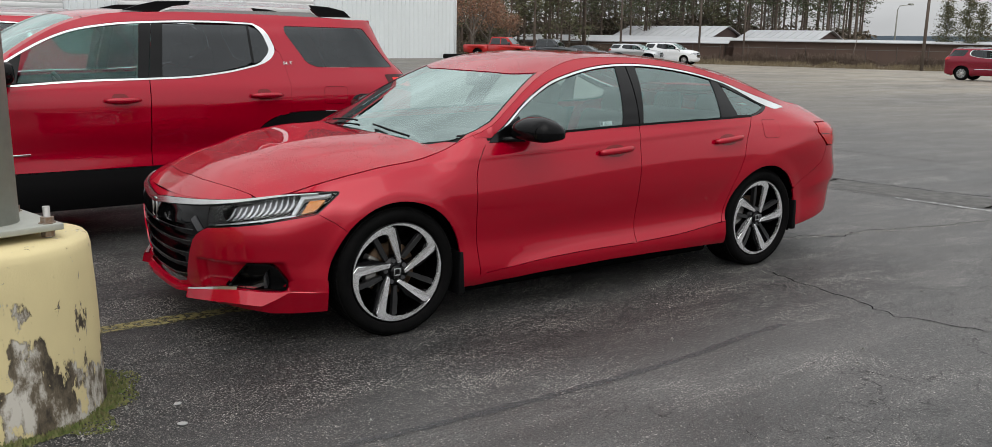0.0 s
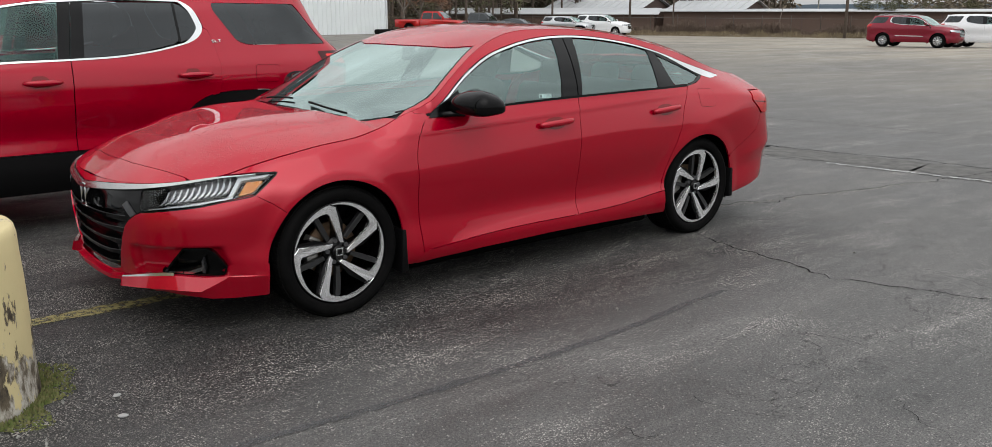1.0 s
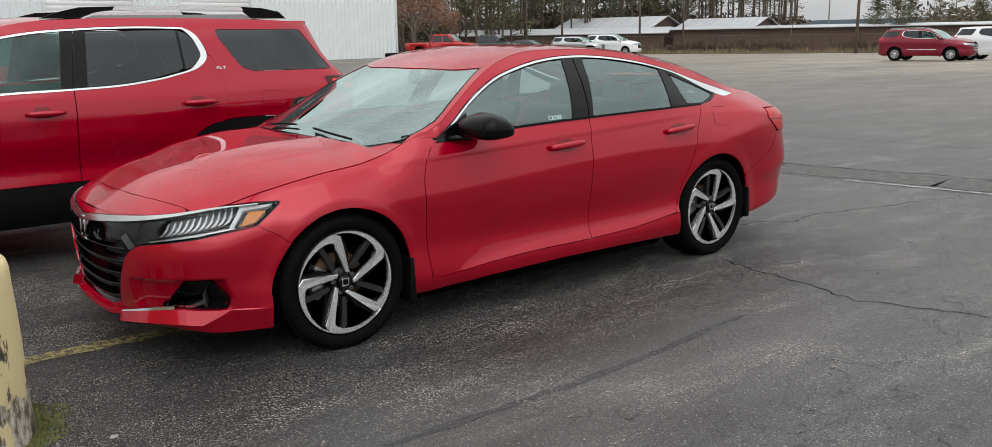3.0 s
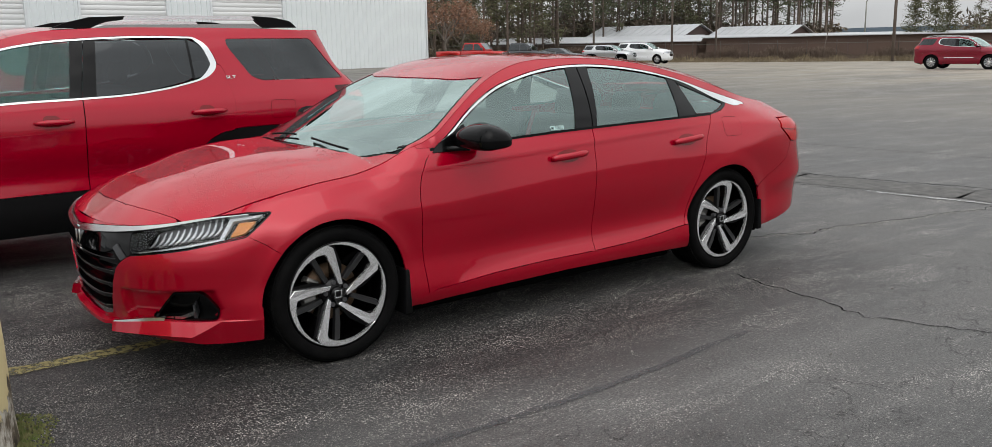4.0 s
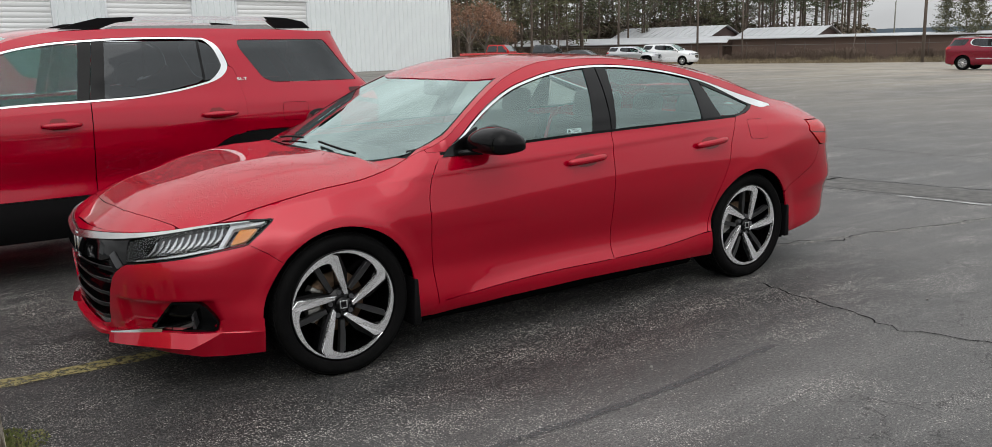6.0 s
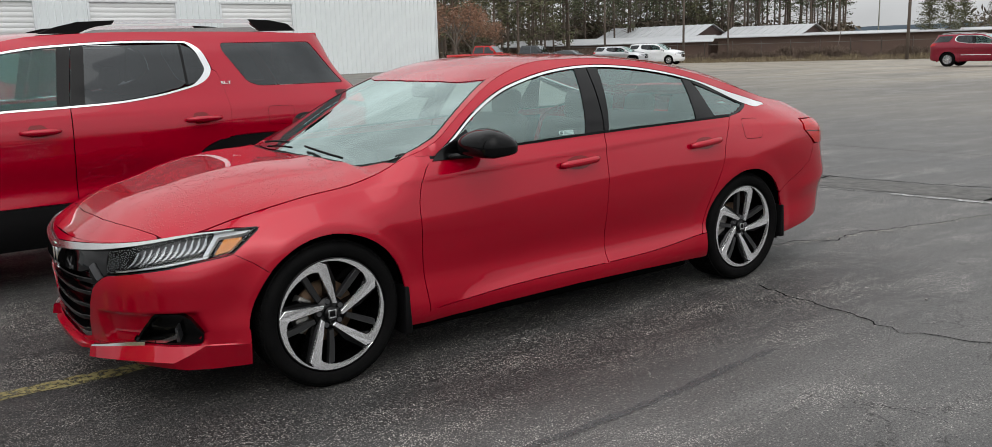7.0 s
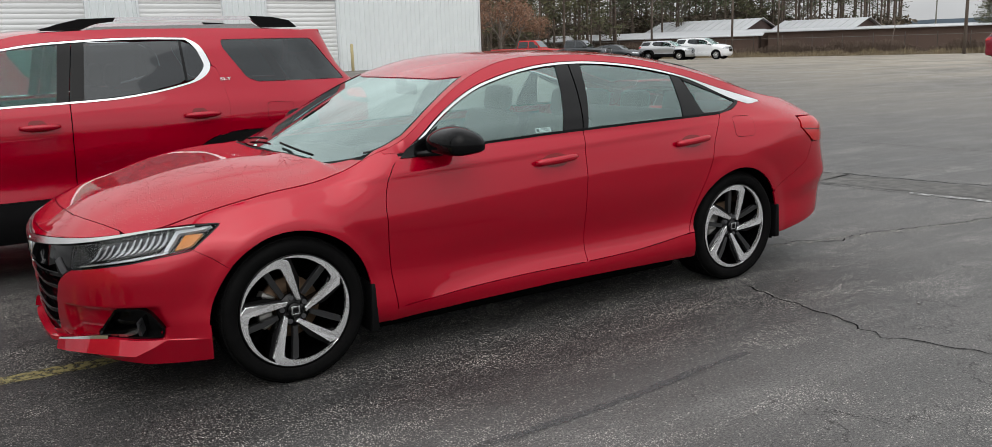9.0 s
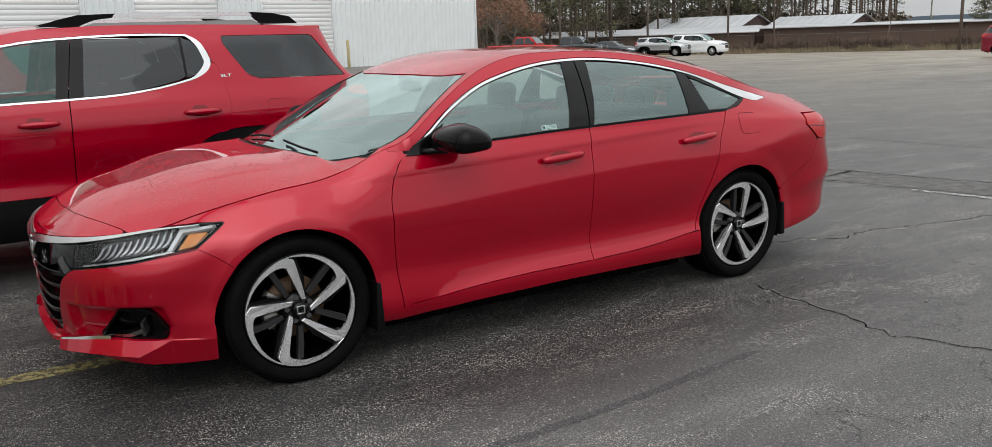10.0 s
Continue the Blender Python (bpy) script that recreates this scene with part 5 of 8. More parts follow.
suv_nose = smooth_curve([(0.2, -0.12), (0.35, -0.02), (0.6, 0.0), (0.8, -0.01), (0.98, -0.06), (1.2, -0.2)])
suv_tail = smooth_curve([(0.2, -0.10), (0.4, -0.01), (0.7, 0.0), (0.95, 0.0), (1.15, -0.006), (1.22, -0.030), (1.3, -0.11), (1.5, -0.25), (1.65, -0.32), (1.8, -0.36)])
suv = Body(0.958, -0.97, 0.10, 3.89, 3.08, (3.0, 5.0), suv_section, suv_nose, suv_tail, None, None, 0.014, (0.0, 2.857), (0.44, 0.375))
suv.edge = edge_table(suv, suv_ztop, suv.qf, suv.qb)
suv.crown = smooth_curve([(-1.0, 0.0), (-0.85, 0.04), (-0.5, 0.08), (0.0, 0.10), (0.4, 0.09), (0.7, 0.10), (1.1, 0.07), (1.5, 0.035), (2.5, 0.03), (3.3, 0.03), (3.7, 0.01)])

def wheel_opening(cx, cz, a, b, a0, a1, n=26, p=3.0):
    out = []
    for i in range(n + 1):
        t = radians(a0 + (a1 - a0) * i / n)
        c, s = math.cos(t), math.sin(t)
        out.append((cx + a * math.copysign(abs(c) ** (2 / p), c), cz + b * math.copysign(abs(s) ** (2 / p), s)))
    return out


def utility_car(paint, label, m, near=False, dark_glass=True, roof_rails=True, bright=CHROME, cladding=True, scale=(1, 1, 1), spokes=None, group=""):
    """A tall five-door car. near: all panels with finer faces; else the same car with coarse faces, to stand far off."""
    car = thing("utility_car", label=label, category="car", m=m, group=group)
    cell = 0.035 if near else 0.11
    dep = 0.012
    sd, tp = suv.side, suv.top
    yz = lambda x: suv.edge(x)[0]
    ztop = lambda a, b, n=30: [(q, suv_ztop(q)) for q in np.linspace(a, b, n)]
    QA, QZ = suv.qf, suv.qb

    def one(name, poly, mat, surf=sd, lab="", parent=None, **kw):
        kw.setdefault("cell", cell)
        kw.setdefault("depth", dep)
        bm = bmesh.new()
        bm_panel(bm, poly, surf, **kw)
        return part(name, bm, mat, parent or car, lab, fix=False)

    def two(name, poly, mat, lab="", **kw):
        a = one(name, poly, mat, lab=lab, **kw)
        bm = bmesh.new()
        bm.from_mesh(a.data)
        for v in bm.verts:
            v.co.y = -v.co.y
        bmesh.ops.reverse_faces(bm, faces=bm.faces)
        part(name, bm, mat, car, lab, fix=False)
        return a

    side_glass = GLASS_DARK if dark_glass else GLASS
    W1, W2, CZ = 0.0, 2.857, 0.375
    outer_f, outer_r = wheel_opening(W1, CZ, 0.56, 0.545, 150, 10), wheel_opening(W2, CZ, 0.58, 0.556, 165, 10)
    chrome = along([(0.62, 1.15), (0.756, 1.158), (1.175, 1.183), (1.595, 1.192), (1.952, 1.208), (2.20, 1.24)], 20) + [(2.34, 1.270), (2.45, 1.297), (2.53, 1.342), (2.566, 1.40), (2.545, 1.475), (2.51, 1.55), (2.43, 1.599)] \
        + along([(0.56, 1.23), (0.62, 1.27), (0.80, 1.385), (1.077, 1.515), (1.323, 1.567), (1.7, 1.598), (2.2, 1.607), (2.40, 1.600)], 26)[::-1]
    c_low = [p for p in chrome[:20]]
    c_top = chrome[27:][::-1]
    rear_turn = chrome[20:27]
    # doors
    lowz = 0.567
    poly = [(0.44, lowz), (1.570, lowz), (1.578, 0.94), (1.590, 1.19)] + [p for p in c_low if p[0] < 1.585][::-1] + [(0.50, 1.14), (0.40, 1.0), (0.37, 0.8)]
    two("front_door", poly, paint, gap=0.0008)
    r_line = [(2.618, 0.887), (2.642, 0.955), (2.655, 1.138), (2.634, 1.275), (2.604, 1.385)]
    near_arch = [p for p in outer_r if p[0] < 2.60]
    poly = [(1.575, lowz), (2.28, lowz)] + near_arch + r_line + rear_turn[:4][::-1] + [p for p in c_low if p[0] > 1.60][::-1] + [(1.595, 1.19), (1.583, 0.94)]
    two("rear_door", poly, paint, gap=0.0008)
    # wing
    poly = ztop(-0.62, 0.42, 20) + [(0.50, 1.14), (0.40, 1.0), (0.37, 0.8), (0.44, lowz), (0.545, lowz)][1:4] + [(0.52, 0.60)] + outer_f[::-1] + [(-0.49, 0.66), (-0.56, 0.80), (-0.62, 0.98)]
    two("front_wing", poly, paint, gap=0.002)
    # body side with rear quarter window opening
    qwin = round_poly([(2.672, 1.588), (3.40, 1.583), (3.66, 1.262), (2.90, 1.268), (2.82, 1.30), (2.676, 1.53)], 0.03)
    poly = [(0.42, 1.145)] + ztop(0.44, 3.80, 60) + [(3.80, 1.30), (3.78, 1.20), (3.52, 1.203), (3.55, 1.10), (3.78, 1.08), (3.78, 0.76), (3.42, 0.74)] + [p for p in outer_r if p[0] > 2.61][::-1] + r_line[:-1] \
        + [(2.605, 1.385), (2.578, 1.40), (2.556, 1.48), (2.508, 1.555), (2.42, 1.606)] + [(x, z + 0.008) for x, z in c_top[::-1] if x < 2.40] + [(0.50, 1.19)]
    two("body_side", with_hole(poly, qwin), paint, gap=0.0)
    two("rear_quarter_window", inset_poly(qwin, 0.003), side_glass, "smoked rear quarter glass", lift=-0.004, depth=0.0)
    if cladding:
        two("sill_cladding", [(0.50, 0.30), (0.53, lowz - 0.004), (2.30, lowz - 0.004), (2.33, 0.30), (2.2, 0.285), (0.6, 0.285)], PLASTIC, "black plastic sill cladding", lift=0.004)
    else:
        two("sill_cladding", [(0.50, 0.30), (0.53, lowz - 0.004), (2.30, lowz - 0.004), (2.33, 0.30), (2.2, 0.285), (0.6, 0.285)], paint)
    for w, a in ((W1, 0.56), (W2, 0.58)):
        inner = wheel_opening(w, CZ, a - 0.075, 0.475, -8, 188) if cladding else wheel_opening(w, CZ, 0.415, 0.415, -8, 188, p=2.1)
        ring = wheel_opening(w, CZ, a, 0.55, 188, -8) + inner
        two("arch_cladding", ring, PLASTIC if cladding else paint, lift=0.008, cell=max(cell, 0.05))
    # glass, pillars, trim
    two("front_side_window", [(0.74, 1.172), (1.515, 1.198), (1.580, 1.580)] + [(x, z - 0.014) for x, z in c_top if 0.80 < x < 1.56][::-1], GLASS_GREEN, "greenish side glass", lift=-0.008, depth=0.0)
    two("window_corner", [(0.60, 1.16), (0.735, 1.170), (0.79, 1.365), (0.60, 1.25)], GLOSS_BLACK, lift=-0.004)
    two("rear_side_window", [(1.683, 1.204)] + [(x, z + 0.012) for x, z in c_low if 1.72 < x < 2.2] + [(2.33, 1.285), (2.372, 1.31), (2.372, 1.585), (1.74, 1.582)], side_glass, "smoked side glass", lift=-0.008, depth=0.0)
    two("rear_fixed_window", [(2.39, 1.30), (2.45, 1.318), (2.51, 1.355), (2.54, 1.405), (2.52, 1.47), (2.475, 1.54), (2.39, 1.583)], side_glass, lift=-0.008, depth=0.0)
    two("window_bar", [(2.372, 1.30), (2.39, 1.30), (2.39, 1.59), (2.372, 1.59)], GLOSS_BLACK, lift=-0.006)
    two("door_pillar", [(1.512, 1.196), (1.586, 1.196), (1.662, 1.592), (1.578, 1.584)], GLOSS_BLACK, lift=-0.002)
    two("door_pillar", [(1.592, 1.196), (1.685, 1.200), (1.745, 1.594), (1.668, 1.592)], GLOSS_BLACK, lift=-0.002)
    strip = [p for p in c_low] + rear_turn + c_top[::-1]
    for _ in range(2):  # round off the corners of the line
        cut = [strip[0]]
        for a, b in zip(strip, strip[1:]):
            cut += [(a[0] * 0.75 + b[0] * 0.25, a[1] * 0.75 + b[1] * 0.25), (a[0] * 0.25 + b[0] * 0.75, a[1] * 0.25 + b[1] * 0.75)]
        strip = cut + [strip[-1]]
    wide = [0.0075 + 0.034 * bump(p[0], 2.57, 0.17) for p in strip]
    n = len(strip)
    up, dn = [], []
    for i, p in enumerate(strip):
        a, b = strip[max(0, i - 1)], strip[min(n - 1, i + 1)]
        d = math.hypot(b[0] - a[0], b[1] - a[1]) or 1
        nx, nz = -(b[1] - a[1]) / d, (b[0] - a[0]) / d
        up.append((p[0] + nx * wide[i], p[1] + nz * wide[i]))
        dn.append((p[0] - nx * 0.005, p[1] - nz * 0.005))
    two("window_trim", up + dn[::-1], bright, "bright chrome window surround", lift=0.005, cell=0.03 if near else 0.2)
    # tail
    lampp = round_poly([(3.505, 1.208), (3.78, 1.206), (4.10, 1.17), (4.10, 1.05), (3.78, 1.06), (3.54, 1.10)], 0.02)
    two("tail_lamp", lampp, SMOKED_LENS if near else RED_LENS, lift=0.004)
    if near:
        two("brake_lens", round_poly([(3.575, 1.184), (3.78, 1.182), (4.06, 1.150), (4.06, 1.085), (3.78, 1.100), (3.60, 1.125)], 0.015), BRIGHT_LENS, "bright red inner lens", lift=0.0075, depth=0.002)
    one("rear_bumper", [(3.42, 0.735), (3.78, 0.755), (QZ, 0.76), (QZ, 0.36), (3.7, 0.33), (3.43, 0.34)], PLASTIC if cladding else paint, mirror=True)
    one("tailgate", [(3.785, 0.77), (QZ, 0.77), (QZ, 1.20), (4.12, 1.20), (4.12, 1.04), (3.785, 1.055)], paint, mirror=True)
    one("tailgate_window", [(3.84, 1.215), (QZ, 1.22), (QZ, 1.58), (3.84, 1.58)], GLASS_DARK, mirror=True, depth=0.0, lift=0.001)
    one("tailgate_frame", [(3.805, 1.205), (3.835, 1.21), (3.835, 1.59), (QZ, 1.59), (QZ, suv_ztop(QZ)), (3.805, suv_ztop(3.805))], paint, mirror=True)
    # top
    hs = [(x, -yz(x)) for x in np.linspace(-0.70, 0.36, 18)]
    fl = [(-0.84, 0.0), (-0.82, -0.4), (-0.74, -0.72)]
    hb = [(0.33, -0.80), (0.20, -0.62), (0.10, 0.0)]
    ring = fl + hs + hb
    sym = lambda r: r + [(x, -y) for x, y in r[::-1] if abs(y) > 1e-6]
    one("bonnet", sym(ring), paint, surf=tp)
    ring = [(-0.925, 0.0), (-0.90, -0.3), (-0.86, -0.5), (-0.78, -0.70)] + [fl[2], fl[1], fl[0]]
    one("nose_cap", sym(ring), paint, surf=tp)
    gsd = [(x, -(yz(x) - 0.06)) for x in np.linspace(0.42, 1.16, 12)]
    ci = [(0.16, 0.0), (0.26, -0.60)]
    wt = [(1.14, -0.55), (1.05, 0.0)]
    one("windscreen", sym(ci + gsd + wt), GLASS, surf=tp, depth=0.0)
    one("cowl", sym([(0.105, 0.0), (0.205, -0.62), (0.335, -0.80), (0.42, -yz(0.42)), (0.42, -yz(0.42) + 0.06), (0.26, -0.60), (0.16, 0.0)]), PLASTIC, surf=tp, lift=-0.01)
    for s in (1, -1):
        p = [(x, -yz(x) * s) for x in np.linspace(0.40, 1.20, 14)] + [(1.20, -0.55 * s), (1.14, -0.55 * s)] + [(x, y * s) for x, y in gsd[::-1]]
        one("windscreen_pillar", p, paint, surf=tp)
    rs = [(x, -yz(x)) for x in np.linspace(1.205, 3.35, 24)]
    one("roof", sym([(1.055, 0.0), (1.145, -0.55), (1.20, -0.56)] + rs + [(3.40, -0.4), (3.42, 0.0)]), paint, surf=tp)
    bm = bmesh.new()
    bm_box(bm, 3.38, 3.52, -0.60, 0.60, 1.615, 1.652, 0.014)
    part("roof_spoiler", bm, paint, car)
    if roof_rails:
        for s in (1, -1):
            rr = new("roof_rail")
            rr.parent = car
            yl = -0.665 * s
            put = lambda u, v, h: (u, h, v)
            for nm, pts, mt, hw in (("rail_foot", [(1.48, 1.672), (1.60, 1.715), (1.74, 1.748), (1.98, 1.756), (1.96, 1.728), (1.86, 1.72), (1.78, 1.690), (1.74, 1.672)], PLASTIC if near else SATIN, 0.022),
                                    ("rail_bar", [(1.96, 1.730), (1.98, 1.757), (2.5, 1.762), (2.94, 1.756), (2.97, 1.728), (2.5, 1.735)], ALLOY, 0.018),
                                    ("rail_foot", [(2.95, 1.728), (2.93, 1.757), (3.10, 1.748), (3.24, 1.72), (3.30, 1.668), (3.02, 1.668), (2.98, 1.70)], PLASTIC if near else SATIN, 0.022)):
                bm = bmesh.new()
                bm_prism(bm, pts, yl - hw, yl + hw, put, 0.004)
                part(nm, bm, mt, rr)
            if near:
                bm = bmesh.new()
                bm_prism(bm, [(1.76, 1.672), (1.84, 1.694), (2.95, 1.700), (3.02, 1.666)], yl - 0.012, yl + 0.012, put)
                part("rail_strip", bm, SATIN, rr)
    if not near and roof_rails:
        two("door_strip", [(0.75, 0.60), (2.2, 0.60), (2.2, 0.625), (0.75, 0.625)], CHROME, lift=0.012)
    # nose
    one("front_bumper", [(-0.60, 0.60)] + wheel_opening(0, CZ, 0.56, 0.545, 150, 188, 8) + [(-0.60, 0.30), (-1.2, 0.26), (QA, 0.26), (QA, 0.60), (-1.0, 0.62), (-0.62, 0.80), (-0.56, 0.80), (-0.49, 0.66)], paint, mirror=True)
    one("grille", [(QA, 0.605), (-1.28, 0.61), (-1.18, 0.70), (-1.20, 0.93), (QA, 0.95)], GLOSS_BLACK, mirror=True, lift=-0.02)
    one("grille_frame", band([(QA, 0.955), (-1.2, 0.935), (-1.17, 0.70), (-1.27, 0.60), (QA, 0.595)], 0.014), bright, mirror=True, lift=0.008)
    for z in (0.68, 0.76, 0.84):
        one("grille_bar", [(QA, z - 0.012), (-1.19, z - 0.012), (-1.19, z + 0.012), (QA, z + 0.012)], bright, mirror=True, lift=0.0)
    one("nose_panel", [(QA, 0.955), (-1.18, 0.94), (-1.16, 0.70), (-1.27, 0.60), (-1.0, 0.62), (-0.62, 0.80), (-0.62, 0.985)] + ztop(-0.64, QA, 14), paint, mirror=True, lift=-0.004)
    two("headlamp", round_poly([(-1.14, 0.80), (-0.62, 0.86), (-0.56, 0.95), (-1.14, 0.92)], 0.02), LED, "clear headlamp", lift=0.004)
    for s in (1, -1):
        mir = new("door_mirror")
        mir.parent = car
        bm = bmesh.new()
        bm_box(bm, 0.58, 0.71, -1.15, -0.95, 1.17, 1.32, 0.05, 3)
        for v in bm.verts:
            v.co.y *= s
        part("mirror_shell", bm, GLOSS_BLACK if near else paint, mir)
        bm = bmesh.new()
        bm_box(bm, 0.62, 0.69, -0.98, -0.88, 1.165, 1.20, 0.01)
        for v in bm.verts:
            v.co.y *= s
        part("mirror_arm", bm, PLASTIC, mir)
    # inside and below
    two("inner_panel", [(0.42, 0.30), (2.32, 0.30), (2.42, 0.70), (2.62, 1.0), (3.5, 0.9), (3.5, 1.22), (0.7, 1.14)], DARK, lift=-0.05, depth=0.0, cell=0.2)
    bm = bmesh.new()
    bm_box(bm, -0.75, 3.70, -0.60, 0.60, 0.28, 0.38, 0.02)
    part("floor_pan", bm, DARK, car)
    bm = bmesh.new()
    bm_box(bm, -0.75, 0.45, -0.62, 0.62, 0.38, 0.92, 0.05)
    part("engine_bay", bm, DARK, car)
    bm = bmesh.new()
    bm_box(bm, 0.38, 0.90, -0.78, 0.78, 0.70, 1.10, 0.05)
    part("dashboard", bm, PLASTIC, car)
    for y in (-0.40, 0.40):
        seat(car, 1.55, y, 0.52, 0.50, 0.62, 14, "front_seat")
        headrest(car, 1.95, y, 1.27)
    seat(car, 2.45, 0, 1.3, 0.50, 0.60, 14, "rear_seat")
    for y in (-0.45, 0.45):
        headrest(car, 2.85, y, 1.24)
    if near:
        steering_wheel(car, 1.12, -0.40, 1.05)
        bm = bmesh.new()
        bm_panel(bm, [(1.2, -0.55), (3.35, -0.55), (3.35, 0.55), (1.2, 0.55)], tp, lift=-0.04, depth=0.0, cell=0.2)
        part("headliner", bm, CABIN_LIGHT, car, fix=False)
        for right in (1, -1):
            for q0, q1, z in ((1.27, 1.51, 1.047), (2.32, 2.57, 1.061)):
                h = new("door_handle")
                h.parent = car
                path, rad = [], []
                for i in range(11):
                    t = i / 10
                    p = sd(q0 + (q1 - q0) * t, z, 0.014 + 0.024 * min(1, 5 * t, 5 * (1 - t)))
                    path.append((p[0], p[1] * right, p[2]))
                    rad.append(0.012 + 0.010 * min(1, 4 * t, 4 * (1 - t)))
                bm = bmesh.new()
                bm_tube(bm, path, rad, 10)
                part("grip", bm, paint, h)
                c = (q0 + q1) / 2
                # flat darker red patch paints the shade of the handle recess
                bm = bmesh.new()
                bm_panel(bm, round_poly([(c - 0.075, z + 0.002), (c - 0.06, z + 0.045), (c + 0.02, z + 0.045), (c + 0.06, z + 0.0), (c + 0.04, z - 0.035), (c - 0.06, z - 0.035)], 0.02), sd, lift=0.002, depth=0.003, cell=0.02)
                for v in bm.verts:
                    v.co.y *= right
                part("cup", bm, bpy.data.materials["red_recess_shade"], h)
        ff = round_poly([(2.935, 1.118), (3.135, 1.112), (3.118, 0.98), (2.925, 0.985)], 0.03)
        one("fuel_flap_gap", inset_poly(ff, -0.002), DARK, lift=0.0005, depth=0.0)
        one("fuel_flap", ff, paint, lift=0.002, depth=0.004)
        font = bpy.data.curves.new("trim_badge", "FONT")
        font.body, font.size, font.extrude = "SLT", 0.042, 0.002
        fo = new("trim_badge_text", font)
        data = bpy.data.meshes.new_from_object(fo.evaluated_get(bpy.context.evaluated_depsgraph_get()))
        bpy.data.objects.remove(fo)
        data.materials.append(CHROME)
        bd = new("trim_badge", data)
        bd.parent = car
        p = sd(2.615, 1.292, 0.006)
        bd.matrix_basis = pose(p[0], p[1], p[2], 68, 0, 0) @ Matrix.Diagonal((1.25, 0.75, 1, 1))
        tagged(bd, "small chrome trim badge lettering")
        bm = bmesh.new()
        p = sd(0.765, 0.69, 0.004)
        bm_box(bm, 0.60, 0.785, p[1] - 0.004, p[1] + 0.004, 0.683, 0.697, 0.002)
        part("door_badge", bm, CHROME, car)
    for x in (W1, W2):
        for s in (1, -1):
            wheel("wheel", car, (x, -0.935 * s, 0.375), 0.375, 0.245, 0.24, spokes or plain_spokes(5 if near else 10), 10, flip=s < 0, detail=False)
            bm = bmesh.new()
            pts = wheel_opening(x, CZ, 0.50, 0.49, -20, 200, 20) if cladding else wheel_opening(x, CZ, 0.43, 0.43, 0, 180, 20, p=2.1)
            rows = [[bm.verts.new((u, y * s, v)) for u, v in pts] for y in (-0.93, -0.55)]
            for i in range(len(pts) - 1):
                bm.faces.new((rows[0][i], rows[0][i + 1], rows[1][i + 1], rows[1][i]))
            bm.faces.new(rows[1])
            part("wheel_well", bm, DARK, car)
    if scale != (1, 1, 1):
        for o in car.children:
            o.matrix_basis = Matrix.Diagonal((*scale, 1)) @ o.matrix_basis
    return car


utility_car(RED_SUV, "deep red utility car with chrome window trim, black cladding", pose(SUV_AT[0], SUV_AT[1], 0, 0, 0, 0), near=True)

# ---- cars further off ----
def ground_z(x, y):
    d = x + 0.12 * y
    return -0.9 * step(d, 30, 92) + 0.28 * step(y, 15, 40) * (1 - step(x, 28, 46)) * step(x, -40, 5)


def stand(x, y, heading):
    """heading: the way the nose points, in degrees from +x, counter-clockwise."""
    return pose(x, y, ground_z(x, y), 0, 0, heading + 180)


MAROON = car_paint("maroon_car_paint", (0.19, 0.006, 0.02), 0.3)
WHITE_CAR = car_paint("white_car_paint", (0.72, 0.73, 0.74), 0.0)
SILVER_CAR = car_paint("silver_car_paint", (0.45, 0.46, 0.47), 0.7)
GREY_CAR = car_paint("dark_grey_car_paint", (0.045, 0.05, 0.055), 0.5)
TRUCK_RED = car_paint("truck_red_paint", (0.42, 0.012, 0.012), 0.0)
GREYISH = material("matte_trim", (0.03, 0.03, 0.032), 0.5)


def place(car, m):
    car.matrix_basis = m
    return car


# the nose points away from the flank seen: shift from the middle of the car to its front axle
def centred(x, y, heading, wheelbase=2.857):
    a = radians(heading)
    return stand(x + math.cos(a) * wheelbase / 2, y + math.sin(a) * wheelbase / 2, heading)


utility_car(RED_SUV, "red utility car with silver roof rails beside another", pose(-3.15, 7.07, 0), cladding=False)
utility_car(MAROON, "maroon utility car with chrome trim, parked across the lot", centred(43.1, 17.4, -82), bright=CHROME, cladding=False, scale=(0.92, 0.95, 0.93))
utility_car(WHITE_CAR, "white utility car parked beside a maroon one", centred(47.0, 15.2, -84), cladding=False, roof_rails=False)
utility_car(SILVER_CAR, "white-silver utility car with dark lower cladding", centred(54.2, 54.0, -66), roof_rails=False)
utility_car(WHITE_CAR, "large white utility car with tinted windows", centred(57.6, 53.0, -68, 3.0), cladding=False, roof_rails=False, scale=(1.06, 1.04, 1.12))


